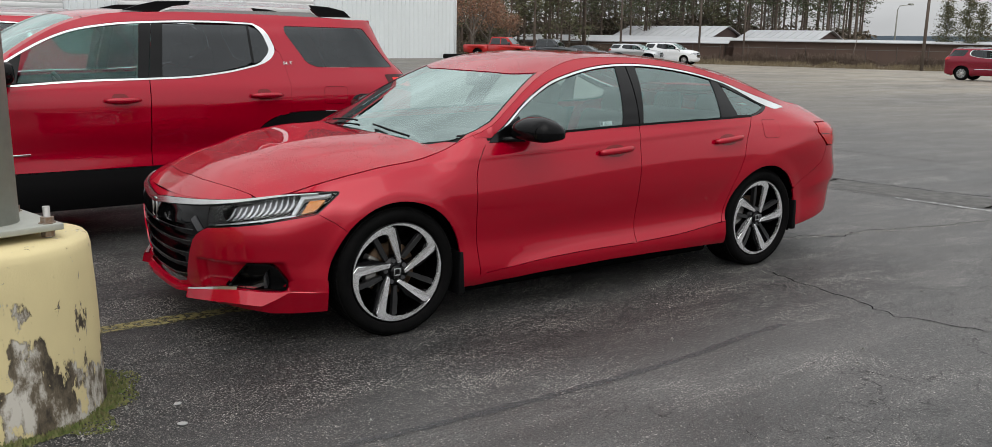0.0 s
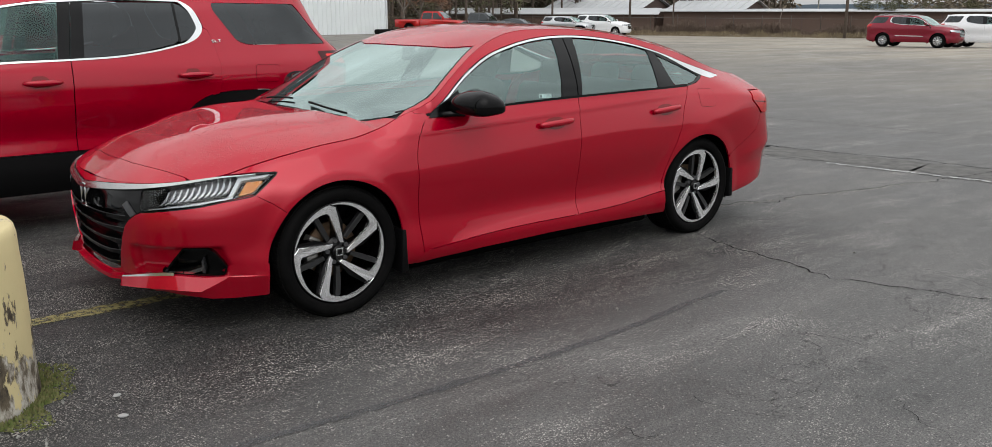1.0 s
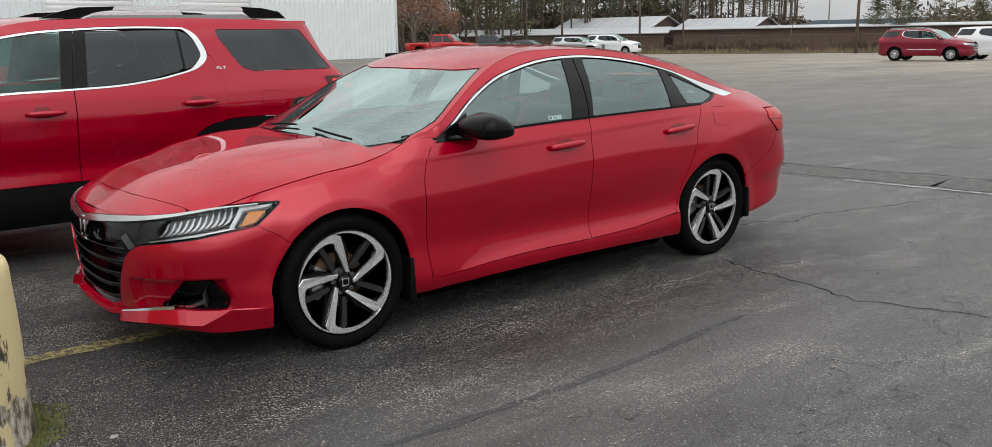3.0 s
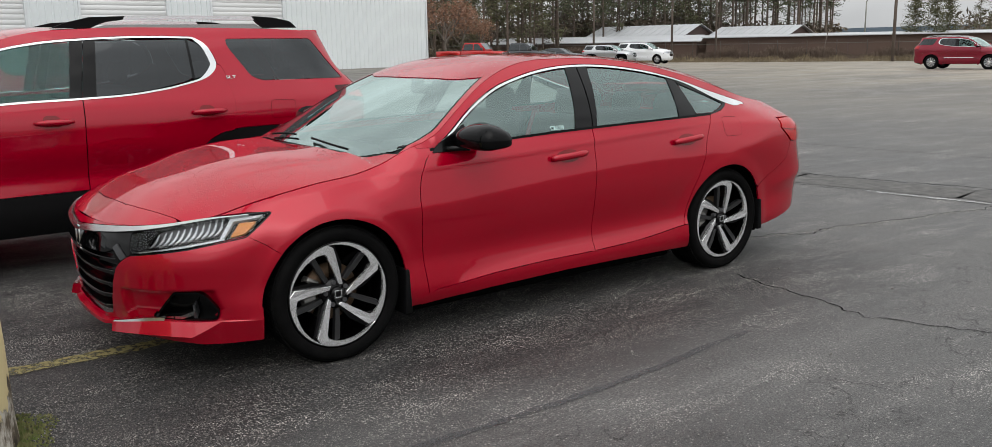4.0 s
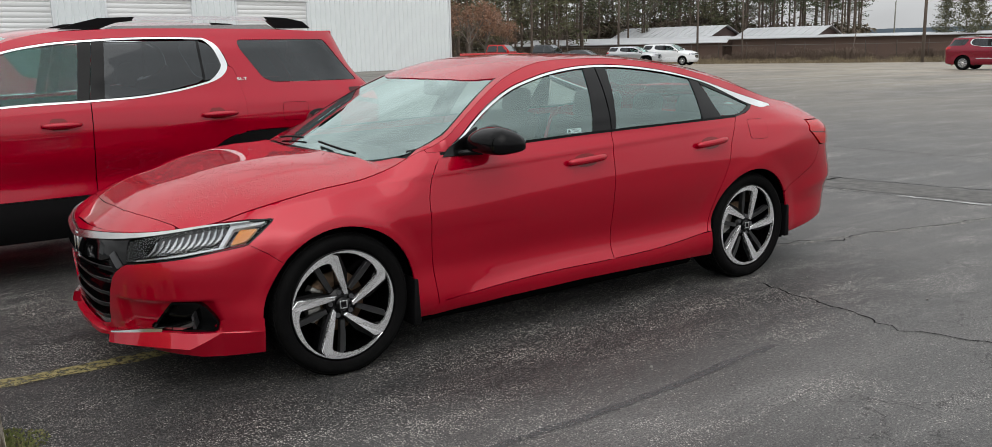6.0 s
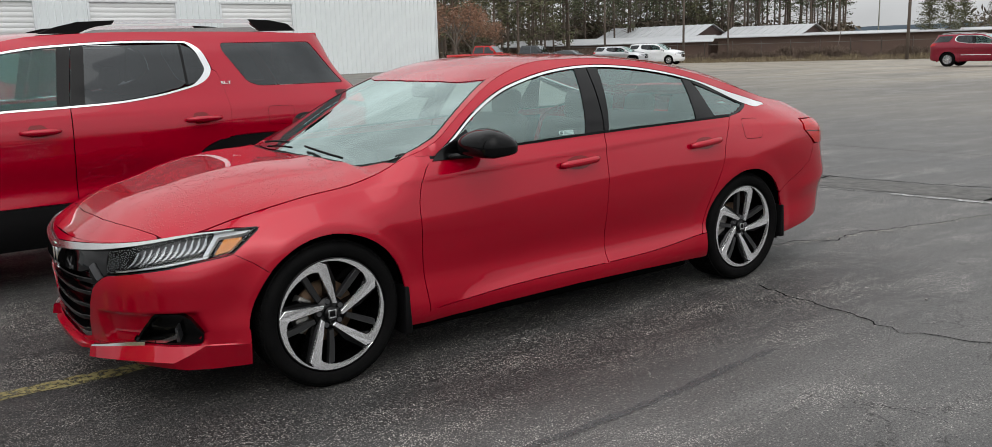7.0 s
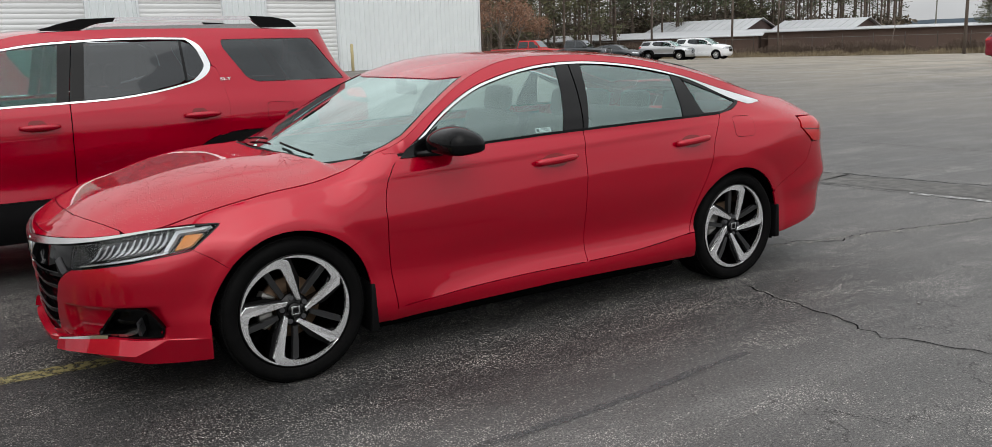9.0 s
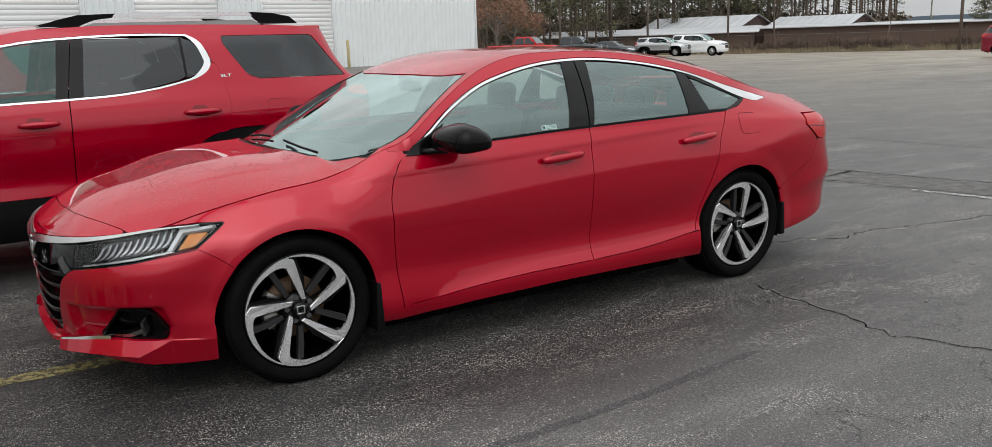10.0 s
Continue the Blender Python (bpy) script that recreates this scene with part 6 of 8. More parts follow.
def pickup(paint, label, m):
    car = thing("pickup_truck", label=label, category="pickup", m=m)
    put = lambda u, v, h: (u, h, v)

    def solid(name, pts, w0, w1, mat, bevel=0.03):
        bm = bmesh.new()
        bm_prism(bm, pts, w0, w1, put)
        bmesh.ops.bevel(bm, geom=list(bm.edges), offset=bevel, segments=2, affect="EDGES")
        for f in bm.faces:
            f.smooth = True
        return part(name, bm, mat, car)
    arch1, arch2 = arc(0, 0.42, 0.50, 180, 0, 12), arc(3.6, 0.42, 0.50, 180, 0, 12)
    solid("cab_body", [(-0.95, 0.5), (-0.5, 0.42)] + arch1 + [(2.66, 0.42), (2.66, 1.16), (0.55, 1.14), (-0.85, 1.05), (-0.95, 0.9)], -0.98, 0.98, paint)
    solid("bed", [(2.70, 0.45)] + arch2 + [(4.2, 0.45), (4.85, 0.55), (4.88, 1.14), (2.70, 1.16)], -0.97, 0.97, paint)
    bm = bmesh.new()
    roof = [(0.50, 1.14, 0.90), (1.15, 1.78, 0.72), (2.45, 1.80, 0.72), (2.64, 1.15, 0.90)]
    a = [bm.verts.new((x, -w, z)) for x, z, w in roof]
    b = [bm.verts.new((x, w, z)) for x, z, w in roof]
    bm.faces.new(a[::-1]), bm.faces.new(b)
    for i in range(4):
        bm.faces.new((a[i], a[(i + 1) % 4], b[(i + 1) % 4], b[i]))
    bmesh.ops.bevel(bm, geom=list(bm.edges), offset=0.05, segments=2, affect="EDGES")
    part("cab_top", bm, paint, car)
    for s in (1, -1):
        for nm, pts in (("front_side_window", [(0.82, 1.19), (1.58, 1.19), (1.58, 1.68), (1.20, 1.68)]), ("rear_side_window", [(1.66, 1.19), (2.52, 1.19), (2.40, 1.68), (1.66, 1.68)])):
            bm = bmesh.new()
            lean = lambda v: 0.905 - 0.27 * (v - 1.14) / 0.64 * 0.68
            bm_prism(bm, pts, 0.0, 0.008, lambda u, v, h: (u, s * (lean(v) + h), v))
            part(nm, bm, GLASS_DARK, car)
    bm = bmesh.new()
    vs = [bm.verts.new(p) for p in ((0.60, -0.78, 1.21), (0.60, 0.78, 1.21), (1.07, 0.64, 1.70), (1.07, -0.64, 1.70))]
    for v in vs:
        v.co.x -= 0.035
        v.co.z += 0.03
    bm.faces.new(vs)
    part("windscreen", bm, GLASS_DARK, car)
    solid("front_bumper", [(-1.08, 0.42), (-0.85, 0.42), (-0.85, 0.66), (-1.08, 0.66)], -0.95, 0.95, CHROME, 0.02)
    solid("grille", [(-1.0, 0.70), (-0.9, 0.70), (-0.88, 1.0), (-0.98, 1.0)], -0.62, 0.62, GREYISH, 0.01)
    for s in (1, -1):
        solid("headlamp", [(-0.99, 0.74), (-0.86, 0.74), (-0.84, 0.98), (-0.96, 0.98)], s * 0.66, s * 0.94, LED, 0.01)
        solid("door_mirror", [(0.72, 1.16), (0.84, 1.16), (0.84, 1.40), (0.72, 1.40)], s * 1.0, s * 1.2, GREYISH, 0.02)
        for x in (0.0, 3.6):
            wheel("wheel", car, (x, -0.97 * s, 0.40), 0.40, 0.24, 0.26, plain_spokes(6), 0, flip=s < 0, detail=False)
    bm = bmesh.new()
    bm_box(bm, -0.7, 4.6, -0.7, 0.7, 0.36, 0.52, 0.03)
    part("chassis", bm, DARK, car)
    return car


pickup(TRUCK_RED, "red pickup truck parked in front of the woods", centred(41.2, 56.4, -56, 3.6))
pickup(GREY_CAR, "dark grey pickup truck parked in front of the woods", centred(44.6, 54.6, -56, 3.6))


def plain_sedan(paint, label, m):
    car = thing("small_sedan", label=label, category="car", m=m)
    sd, tp = sedan.side, sedan.top

    def lay(name, poly, mat, surf=sd, both=True, **kw):
        bm = bmesh.new()
        bm_panel(bm, poly, surf, cell=0.15, mirror=both, **kw)
        return part(name, bm, mat, car, fix=False)
    zt2 = lambda a, b, n=30: [(q, sedan_ztop(q)) for q in np.linspace(a, b, n)]
    lay("body_side", zt2(QF, 0.5, 20) + [(0.6, 0.99)] + belt[2:] + [(3.0, 1.06), (3.2, 1.08)] + zt2(3.3, QB, 14) + [(QB, 0.25), (3.2, 0.22)] + arc(2.83, 0.335, AR, -10, 190, 16) + [(2.4, 0.2), (0.45, 0.2)]
        + arc(0, 0.335, AR, -15, 200, 16) + [(-0.6, 0.2), (QF, 0.22)], paint)
    lay("roof_rail", zt2(0.55, 3.3, 40) + rail[::-1], paint)
    lay("side_window", [(0.66, 0.998)] + belt[3:] + [(2.9, 1.06), (3.05, 1.10)] + rail[6:-3][::-1], GLASS_DARK, lift=-0.006)
    r = lambda x0, x1: [(x, -sedan.edge(x)[0]) for x in np.linspace(x0, x1, 16)]
    s = lambda ring: ring + [(x, -y) for x, y in ring[::-1]]
    lay("bonnet", s([(-0.9, -0.1)] + r(-0.85, 0.42) + [(0.2, -0.1)]), paint, tp, False)
    lay("windscreen", s([(0.2, -0.1)] + r(0.44, 1.06) + [(0.92, -0.1)]), GLASS_DARK, tp, False)
    lay("roof", s([(0.92, -0.1)] + r(1.08, 2.5) + [(2.4, -0.1)]), paint, tp, False)
    lay("rear_window", s([(2.4, -0.1)] + r(2.52, 3.2) + [(3.2, -0.1)]), GLASS_DARK, tp, False)
    lay("boot_lid", s([(3.2, -0.1)] + r(3.25, 3.85) + [(3.9, -0.1)]), paint, tp, False)
    lay("headlamp", lamp, LED, lift=0.004)
    lay("tail_lamp", [(3.43, 0.963), (4.07, 0.965), (4.07, 0.81), (3.63, 0.817)], RED_LENS, lift=0.004)
    lay("grille", [(QF, 0.3), (-1.2, 0.32), (-1.05, 0.6), (QF, 0.64)], GLOSS_BLACK, lift=0.004)
    bm = bmesh.new()
    bm_box(bm, -0.7, 3.6, -0.7, 0.7, 0.2, 0.6, 0.03)
    part("floor_pan", bm, DARK, car)
    for x in (0.0, 2.83):
        for sg in (1, -1):
            wheel("wheel", car, (x, -0.9 * sg, 0.335), 0.335, 0.24, 0.22, plain_spokes(5), 0, flip=sg < 0, detail=False)
    return car


plain_sedan(GREY_CAR, "dark grey sedan parked beside a silver utility car", centred(50.6, 56.6, -62, 2.83))
plain_sedan(SILVER_CAR, "silver sedan parked beside a white utility car", centred(51.4, 12.6, -84, 2.83))
utility_car(WHITE_CAR, "white utility car at the end of the row", centred(55.6, 10.4, -84), cladding=False, roof_rails=False)

# ---- ground ----
def asphalt_material():
    m = material("worn_asphalt", (0.08, 0.08, 0.082), 0.62, spec=0.2)
    nt = m.node_tree
    b = nt.nodes["Principled BSDF"]
    L, N = nt.links.new, nt.nodes.new
    tc = N("ShaderNodeTexCoord")

    def noise_tex(scale, detail=4, rough=0.6, stretch=None):
        n = N("ShaderNodeTexNoise")
        n.inputs["Scale"].default_value, n.inputs["Detail"].default_value, n.inputs["Roughness"].default_value = scale, detail, rough
        if stretch:
            mp = N("ShaderNodeMapping")
            mp.inputs["Scale"].default_value = stretch
            mp.inputs["Rotation"].default_value = (0, 0, 0.12)
            L(tc.outputs["Object"], mp.inputs[0])
            L(mp.outputs[0], n.inputs["Vector"])
        else:
            L(tc.outputs["Object"], n.inputs["Vector"])
        return n.outputs[0]

    def ranged(src, a, c, lo=0.0, hi=1.0):
        r = N("ShaderNodeMapRange")
        r.inputs["From Min"].default_value, r.inputs["From Max"].default_value = a, c
        r.inputs["To Min"].default_value, r.inputs["To Max"].default_value = lo, hi
        L(src, r.inputs[0])
        return r.outputs[0]

    def mixed(fac, c0, c1):
        x = N("ShaderNodeMix")
        x.data_type = "RGBA"
        for sock, v in ((x.inputs[6], c0), (x.inputs[7], c1)):
            if isinstance(v, tuple):
                sock.default_value = (*v, 1)
            else:
                L(v, sock)
        L(fac, x.inputs["Factor"])
        return x.outputs[2]

    def times(p, q):
        x = N("ShaderNodeMath")
        x.operation = "MULTIPLY"
        L(p, x.inputs[0])
        L(q, x.inputs[1])
        return x.outputs[0]

    sep = N("ShaderNodeSeparateXYZ")
    L(tc.outputs["Object"], sep.inputs[0])
    # a darker sealing coat round the parked cars, ragged edge; their shade is painted in too
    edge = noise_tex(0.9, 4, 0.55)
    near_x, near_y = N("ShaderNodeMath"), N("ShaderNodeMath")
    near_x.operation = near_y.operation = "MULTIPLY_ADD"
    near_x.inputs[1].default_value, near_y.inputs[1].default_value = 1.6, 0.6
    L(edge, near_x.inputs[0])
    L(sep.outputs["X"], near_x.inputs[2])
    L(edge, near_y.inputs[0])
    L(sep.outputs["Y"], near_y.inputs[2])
    coat_and_shade = times(ranged(near_x.outputs[0], 4.9, 3.5), ranged(near_y.outputs[0], -1.85, -1.05))
    blotch = ranged(noise_tex(0.55, 6, 0.7, (1, 2.2, 1)), 0.38, 0.64)
    worn = ranged(noise_tex(1.15, 6, 0.68, (0.8, 2.0, 1)), 0.51, 0.63)
    streak = ranged(noise_tex(2.2, 5, 0.7, (0.22, 2.6, 1)), 0.50, 0.68)
    sealed = mixed(blotch, (0.066, 0.0645, 0.063), (0.132, 0.1285, 0.125))
    sealed = mixed(ranged(streak, 0, 1, 0, 0.35), sealed, (0.18, 0.175, 0.168))
    sealed = mixed(ranged(noise_tex(95, 4, 0.8), 0.47, 0.60, 0, 0.80), sealed, (0.020, 0.0195, 0.019))
    # near-black colour here takes in part of the shade below the cars
    sealed = mixed(coat_and_shade, sealed, mixed(ranged(noise_tex(60, 5, 0.8), 0.44, 0.60), (0.037, 0.0367, 0.037), (0.004, 0.004, 0.004)))

    # pale stones showing where the sealing coat has worn off
    def stone_layer(scale, size, least, most):
        stones = N("ShaderNodeTexVoronoi")
        stones.inputs["Scale"].default_value = scale
        L(tc.outputs["Object"], stones.inputs["Vector"])
        white = N("ShaderNodeTexWhiteNoise")
        L(stones.outputs["Position"], white.inputs["Vector"])
        return times(ranged(stones.outputs["Distance"], size, size * 0.7), ranged(white.outputs["Value"], least, most))

    def plus(p, q):
        x = N("ShaderNodeMath")
        x.operation, x.use_clamp = "ADD", True
        L(p, x.inputs[0])
        L(q, x.inputs[1])
        return x.outputs[0]

    bare = plus(times(ranged(worn, 0, 1, 0.20, 1.0), ranged(streak, 0, 1, 0.55, 1.0)), times(coat_and_shade, ranged(noise_tex(1.7, 6, 0.7, (0.7, 1.6, 1)), 0.42, 0.62, 0.05, 0.40)))
    spot = plus(times(stone_layer(165, 0.55, 0.45, 0.85), bare), times(stone_layer(92, 0.40, 0.84, 0.94), ranged(bare, 0, 1, 0.24, 0.9)))
    colour = mixed(spot, sealed, (0.65, 0.615, 0.565))
    # hair cracks in the old coat
    bend = N("ShaderNodeTexNoise")
    bend.inputs["Scale"].default_value, bend.inputs["Detail"].default_value = 5, 5
    L(tc.outputs["Object"], bend.inputs["Vector"])
    shift = N("ShaderNodeMix")
    shift.data_type = "RGBA"
    shift.blend_type = "LINEAR_LIGHT"
    shift.inputs["Factor"].default_value = 0.22
    L(tc.outputs["Object"], shift.inputs[6])
    L(bend.outputs["Color"], shift.inputs[7])
    cells = N("ShaderNodeTexVoronoi")
    cells.feature = "DISTANCE_TO_EDGE"
    cells.inputs["Scale"].default_value = 2.6
    L(shift.outputs[2], cells.inputs["Vector"])
    hair = times(times(ranged(cells.outputs["Distance"], 0.012, 0.004), ranged(noise_tex(0.9, 4, 0.6), 0.50, 0.58)), ranged(coat_and_shade, 0, 1, 1.0, 0.0))
    colour = mixed(ranged(hair, 0, 1, 0, 0.8), colour, (0.018, 0.017, 0.016))
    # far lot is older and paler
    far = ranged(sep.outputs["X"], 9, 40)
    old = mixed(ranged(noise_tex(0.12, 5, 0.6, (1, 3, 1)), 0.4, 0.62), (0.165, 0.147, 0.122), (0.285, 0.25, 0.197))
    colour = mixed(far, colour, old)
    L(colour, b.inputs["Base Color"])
    L(ranged(blotch, 0, 1, 0.42, 0.68), b.inputs["Roughness"])
    fine = noise_tex(160, 3)
    add = N("ShaderNodeMath")
    add.operation = "ADD"
    L(fine, add.inputs[0])
    L(spot, add.inputs[1])
    bp = N("ShaderNodeBump")
    bp.inputs["Strength"].default_value, bp.inputs["Distance"].default_value = 0.55, 0.006
    L(add.outputs[0], bp.inputs["Height"])
    L(bp.outputs[0], b.inputs["Normal"])
    return m


ASPHALT = asphalt_material()


def sheet(bm, xs, ys, lift=0.0):
    rows = [[bm.verts.new((x, y, ground_z(x, y) + lift)) for y in ys] for x in xs]
    for i in range(len(xs) - 1):
        for j in range(len(ys) - 1):
            bm.faces.new((rows[i][j], rows[i + 1][j], rows[i + 1][j + 1], rows[i][j + 1])).smooth = True


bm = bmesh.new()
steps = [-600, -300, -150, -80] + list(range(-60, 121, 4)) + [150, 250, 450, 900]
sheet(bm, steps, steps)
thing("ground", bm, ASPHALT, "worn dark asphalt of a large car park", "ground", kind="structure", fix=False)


def crack(pts, width, name="asphalt_crack", seed=1, mat=None):
    """A jagged open crack: a thin dark ribbon just above the asphalt."""
    rnd = random.Random(seed)
    bm = bmesh.new()
    line = []
    for (x0, y0), (x1, y1) in zip(pts, pts[1:]):
        n = max(2, int(math.hypot(x1 - x0, y1 - y0) / 0.035))
        for i in range(n):
            t = i / n
            line.append((x0 + (x1 - x0) * t, y0 + (y1 - y0) * t))
    line.append(pts[-1])
    off = 0.0
    prev = None
    for i, (x, y) in enumerate(line):
        a, b = line[max(0, i - 1)], line[min(len(line) - 1, i + 1)]
        d = math.hypot(b[0] - a[0], b[1] - a[1]) or 1
        nx, ny = -(b[1] - a[1]) / d, (b[0] - a[0]) / d
        off = 0.7 * off + rnd.uniform(-0.022, 0.022)
        w = width * rnd.uniform(0.25, 1.0)
        z = ground_z(x, y) + 0.004
        jog = off + rnd.uniform(-0.006, 0.006)
        row = [bm.verts.new((x + nx * (jog + s * w), y + ny * (jog + s * w), z)) for s in (-0.5, 0.5)]
        if prev:
            bm.faces.new((prev[0], row[0], row[1], prev[1]))
        prev = row
    return thing(name, bm, mat or TAR, "dark jagged crack in the asphalt", "crack", kind="structure")


TAR = material("dark_crack", (0.008, 0.008, 0.008), 0.9, spec=0.05)
crack([(2.77, -1.09), (2.67, -1.52), (2.59, -1.91), (2.55, -2.13), (2.65, -2.36), (2.82, -2.75), (3.0, -3.3), (3.1, -4.4)], 0.014, seed=3)
crack([(3.19, -2.39), (3.15, -2.57), (3.09, -2.81), (3.15, -3.3)], 0.005, seed=21)
crack([(0.12, -2.62), (0.15, -2.72), (0.15, -2.79), (0.20, -2.84)], 0.0035, seed=22)
crack([(0.58, -2.68), (0.61, -2.80), (0.66, -2.90), (0.67, -2.98)], 0.0035, seed=23)
crack([(1.20, -3.20), (1.09, -3.37), (1.03, -3.50)], 0.0035, seed=24)
crack([(1.62, -2.55), (1.70, -2.68), (1.66, -2.86)], 0.004, seed=25)
crack([(2.05, -3.02), (1.98, -3.20), (2.04, -3.34)], 0.0035, seed=26)
crack([(3.55, -0.40), (3.88, -0.48), (4.20, -0.65), (4.63, -0.64), (5.16, -0.82), (6.10, -1.01), (7.4, -1.2)], 0.013, seed=5)
crack([(6.9, 3.2), (6.87, 1.43), (7.05, 0.4), (7.26, -0.44), (7.3, -2.4)], 0.024, seed=8)
crack([(6.15, 3.0), (6.18, 0.93), (6.28, 0.2), (6.42, -0.9), (6.5, -2.6)], 0.014, seed=9)
crack([(9.4, 3.0), (9.6, 0.6), (10.4, -1.8)], 0.02, seed=15)
ROUGH_PATCH = material("rough_asphalt_strip", (0.060, 0.058, 0.056), 0.75, vary=1.0, scale=9, relief=1.0, relief_scale=45, colour2=(0.135, 0.130, 0.122), spec=0.25)


def ribbon(name, pts, w, mat, label, seed=0, rag=0.02, lift=0.004, step_len=0.06):
    rnd = random.Random(seed)
    bm = bmesh.new()
    prev = None
    for (x0, y0), (x1, y1) in zip(pts, pts[1:]):
        d = math.hypot(x1 - x0, y1 - y0)
        n = max(2, int(d / step_len))
        nx, ny = -(y1 - y0) / d, (x1 - x0) / d
        for i in range(n + 1):
            t = i / n
            x, y = x0 + (x1 - x0) * t, y0 + (y1 - y0) * t
            row = [bm.verts.new((x + nx * (s * w / 2 + rnd.uniform(-rag, rag)), y + ny * (s * w / 2 + rnd.uniform(-rag, rag)), ground_z(x, y) + lift)) for s in (-1, 1)]
            if prev:
                bm.faces.new((prev[0], row[0], row[1], prev[1]))
            prev = row
    return thing(name, bm, mat, label, "marking", kind="structure")


def worn_paint(name, colour, keep=0.5, scale=18):
    """Thin old paint, broken up so that the asphalt shows through."""
    m = material(name, colour, 0.75)
    nt = m.node_tree
    b = nt.nodes["Principled BSDF"]
    tc, n, r = nt.nodes.new("ShaderNodeTexCoord"), nt.nodes.new("ShaderNodeTexNoise"), nt.nodes.new("ShaderNodeMapRange")
    n.inputs["Scale"].default_value, n.inputs["Detail"].default_value, n.inputs["Roughness"].default_value = scale, 8, 0.75
    r.inputs["From Min"].default_value, r.inputs["From Max"].default_value = keep - 0.05, keep + 0.06
    nt.links.new(tc.outputs["Object"], n.inputs["Vector"])
    nt.links.new(n.outputs[0], r.inputs[0])
    nt.links.new(r.outputs[0], b.inputs["Alpha"])
    return m


ribbon("rough_strip", [(6.55, 4.0), (6.55, 1.2), (6.85, -0.6), (6.95, -2.6)], 0.62, ROUGH_PATCH, "dark rough strip of broken asphalt", 3, 0.03, 0.003)
ribbon("white_line", [(6.30, 0.15), (6.45, -0.9), (6.62, -2.2)], 0.07, worn_paint("worn_white_paint", (0.36, 0.36, 0.35), 0.48), "worn white parking line on asphalt", 4, 0.006, 0.006)
ribbon("yellow_line", [(-2.6, 0.02), (-1.3, -0.03), (-0.7, -0.045), (0.4, -0.06), (2.6, -0.08)], 0.12, worn_paint("worn_yellow_paint", (0.22, 0.185, 0.075), 0.46, 26), "worn mossy yellow parking line on asphalt", 6, 0.012, 0.005)
ribbon("tyre_scuff", [(-1.3, -1.90), (-0.80, -1.93), (-0.43, -1.96), (0.14, -1.975), (0.72, -1.97), (1.09, -1.955), (1.53, -1.90), (1.88, -1.885)], 0.042, worn_paint("dark_scuff", (0.062, 0.062, 0.065), 0.50, 140), "long dark scuff on asphalt", 7, 0.008, 0.0045)
ribbon("faded_line", [(3.5, -0.44), (4.6, -0.70), (5.6, -0.92), (6.3, -1.06)], 0.08, worn_paint("faded_white_paint", (0.30, 0.29, 0.26), 0.55, 22), "almost worn-away pale parking line", 8, 0.01, 0.0035)

# ---- lamp post on a concrete pier ----
PIER_AT, PIER_R, PIER_H = (-1.81, -0.86), 0.375, 0.72


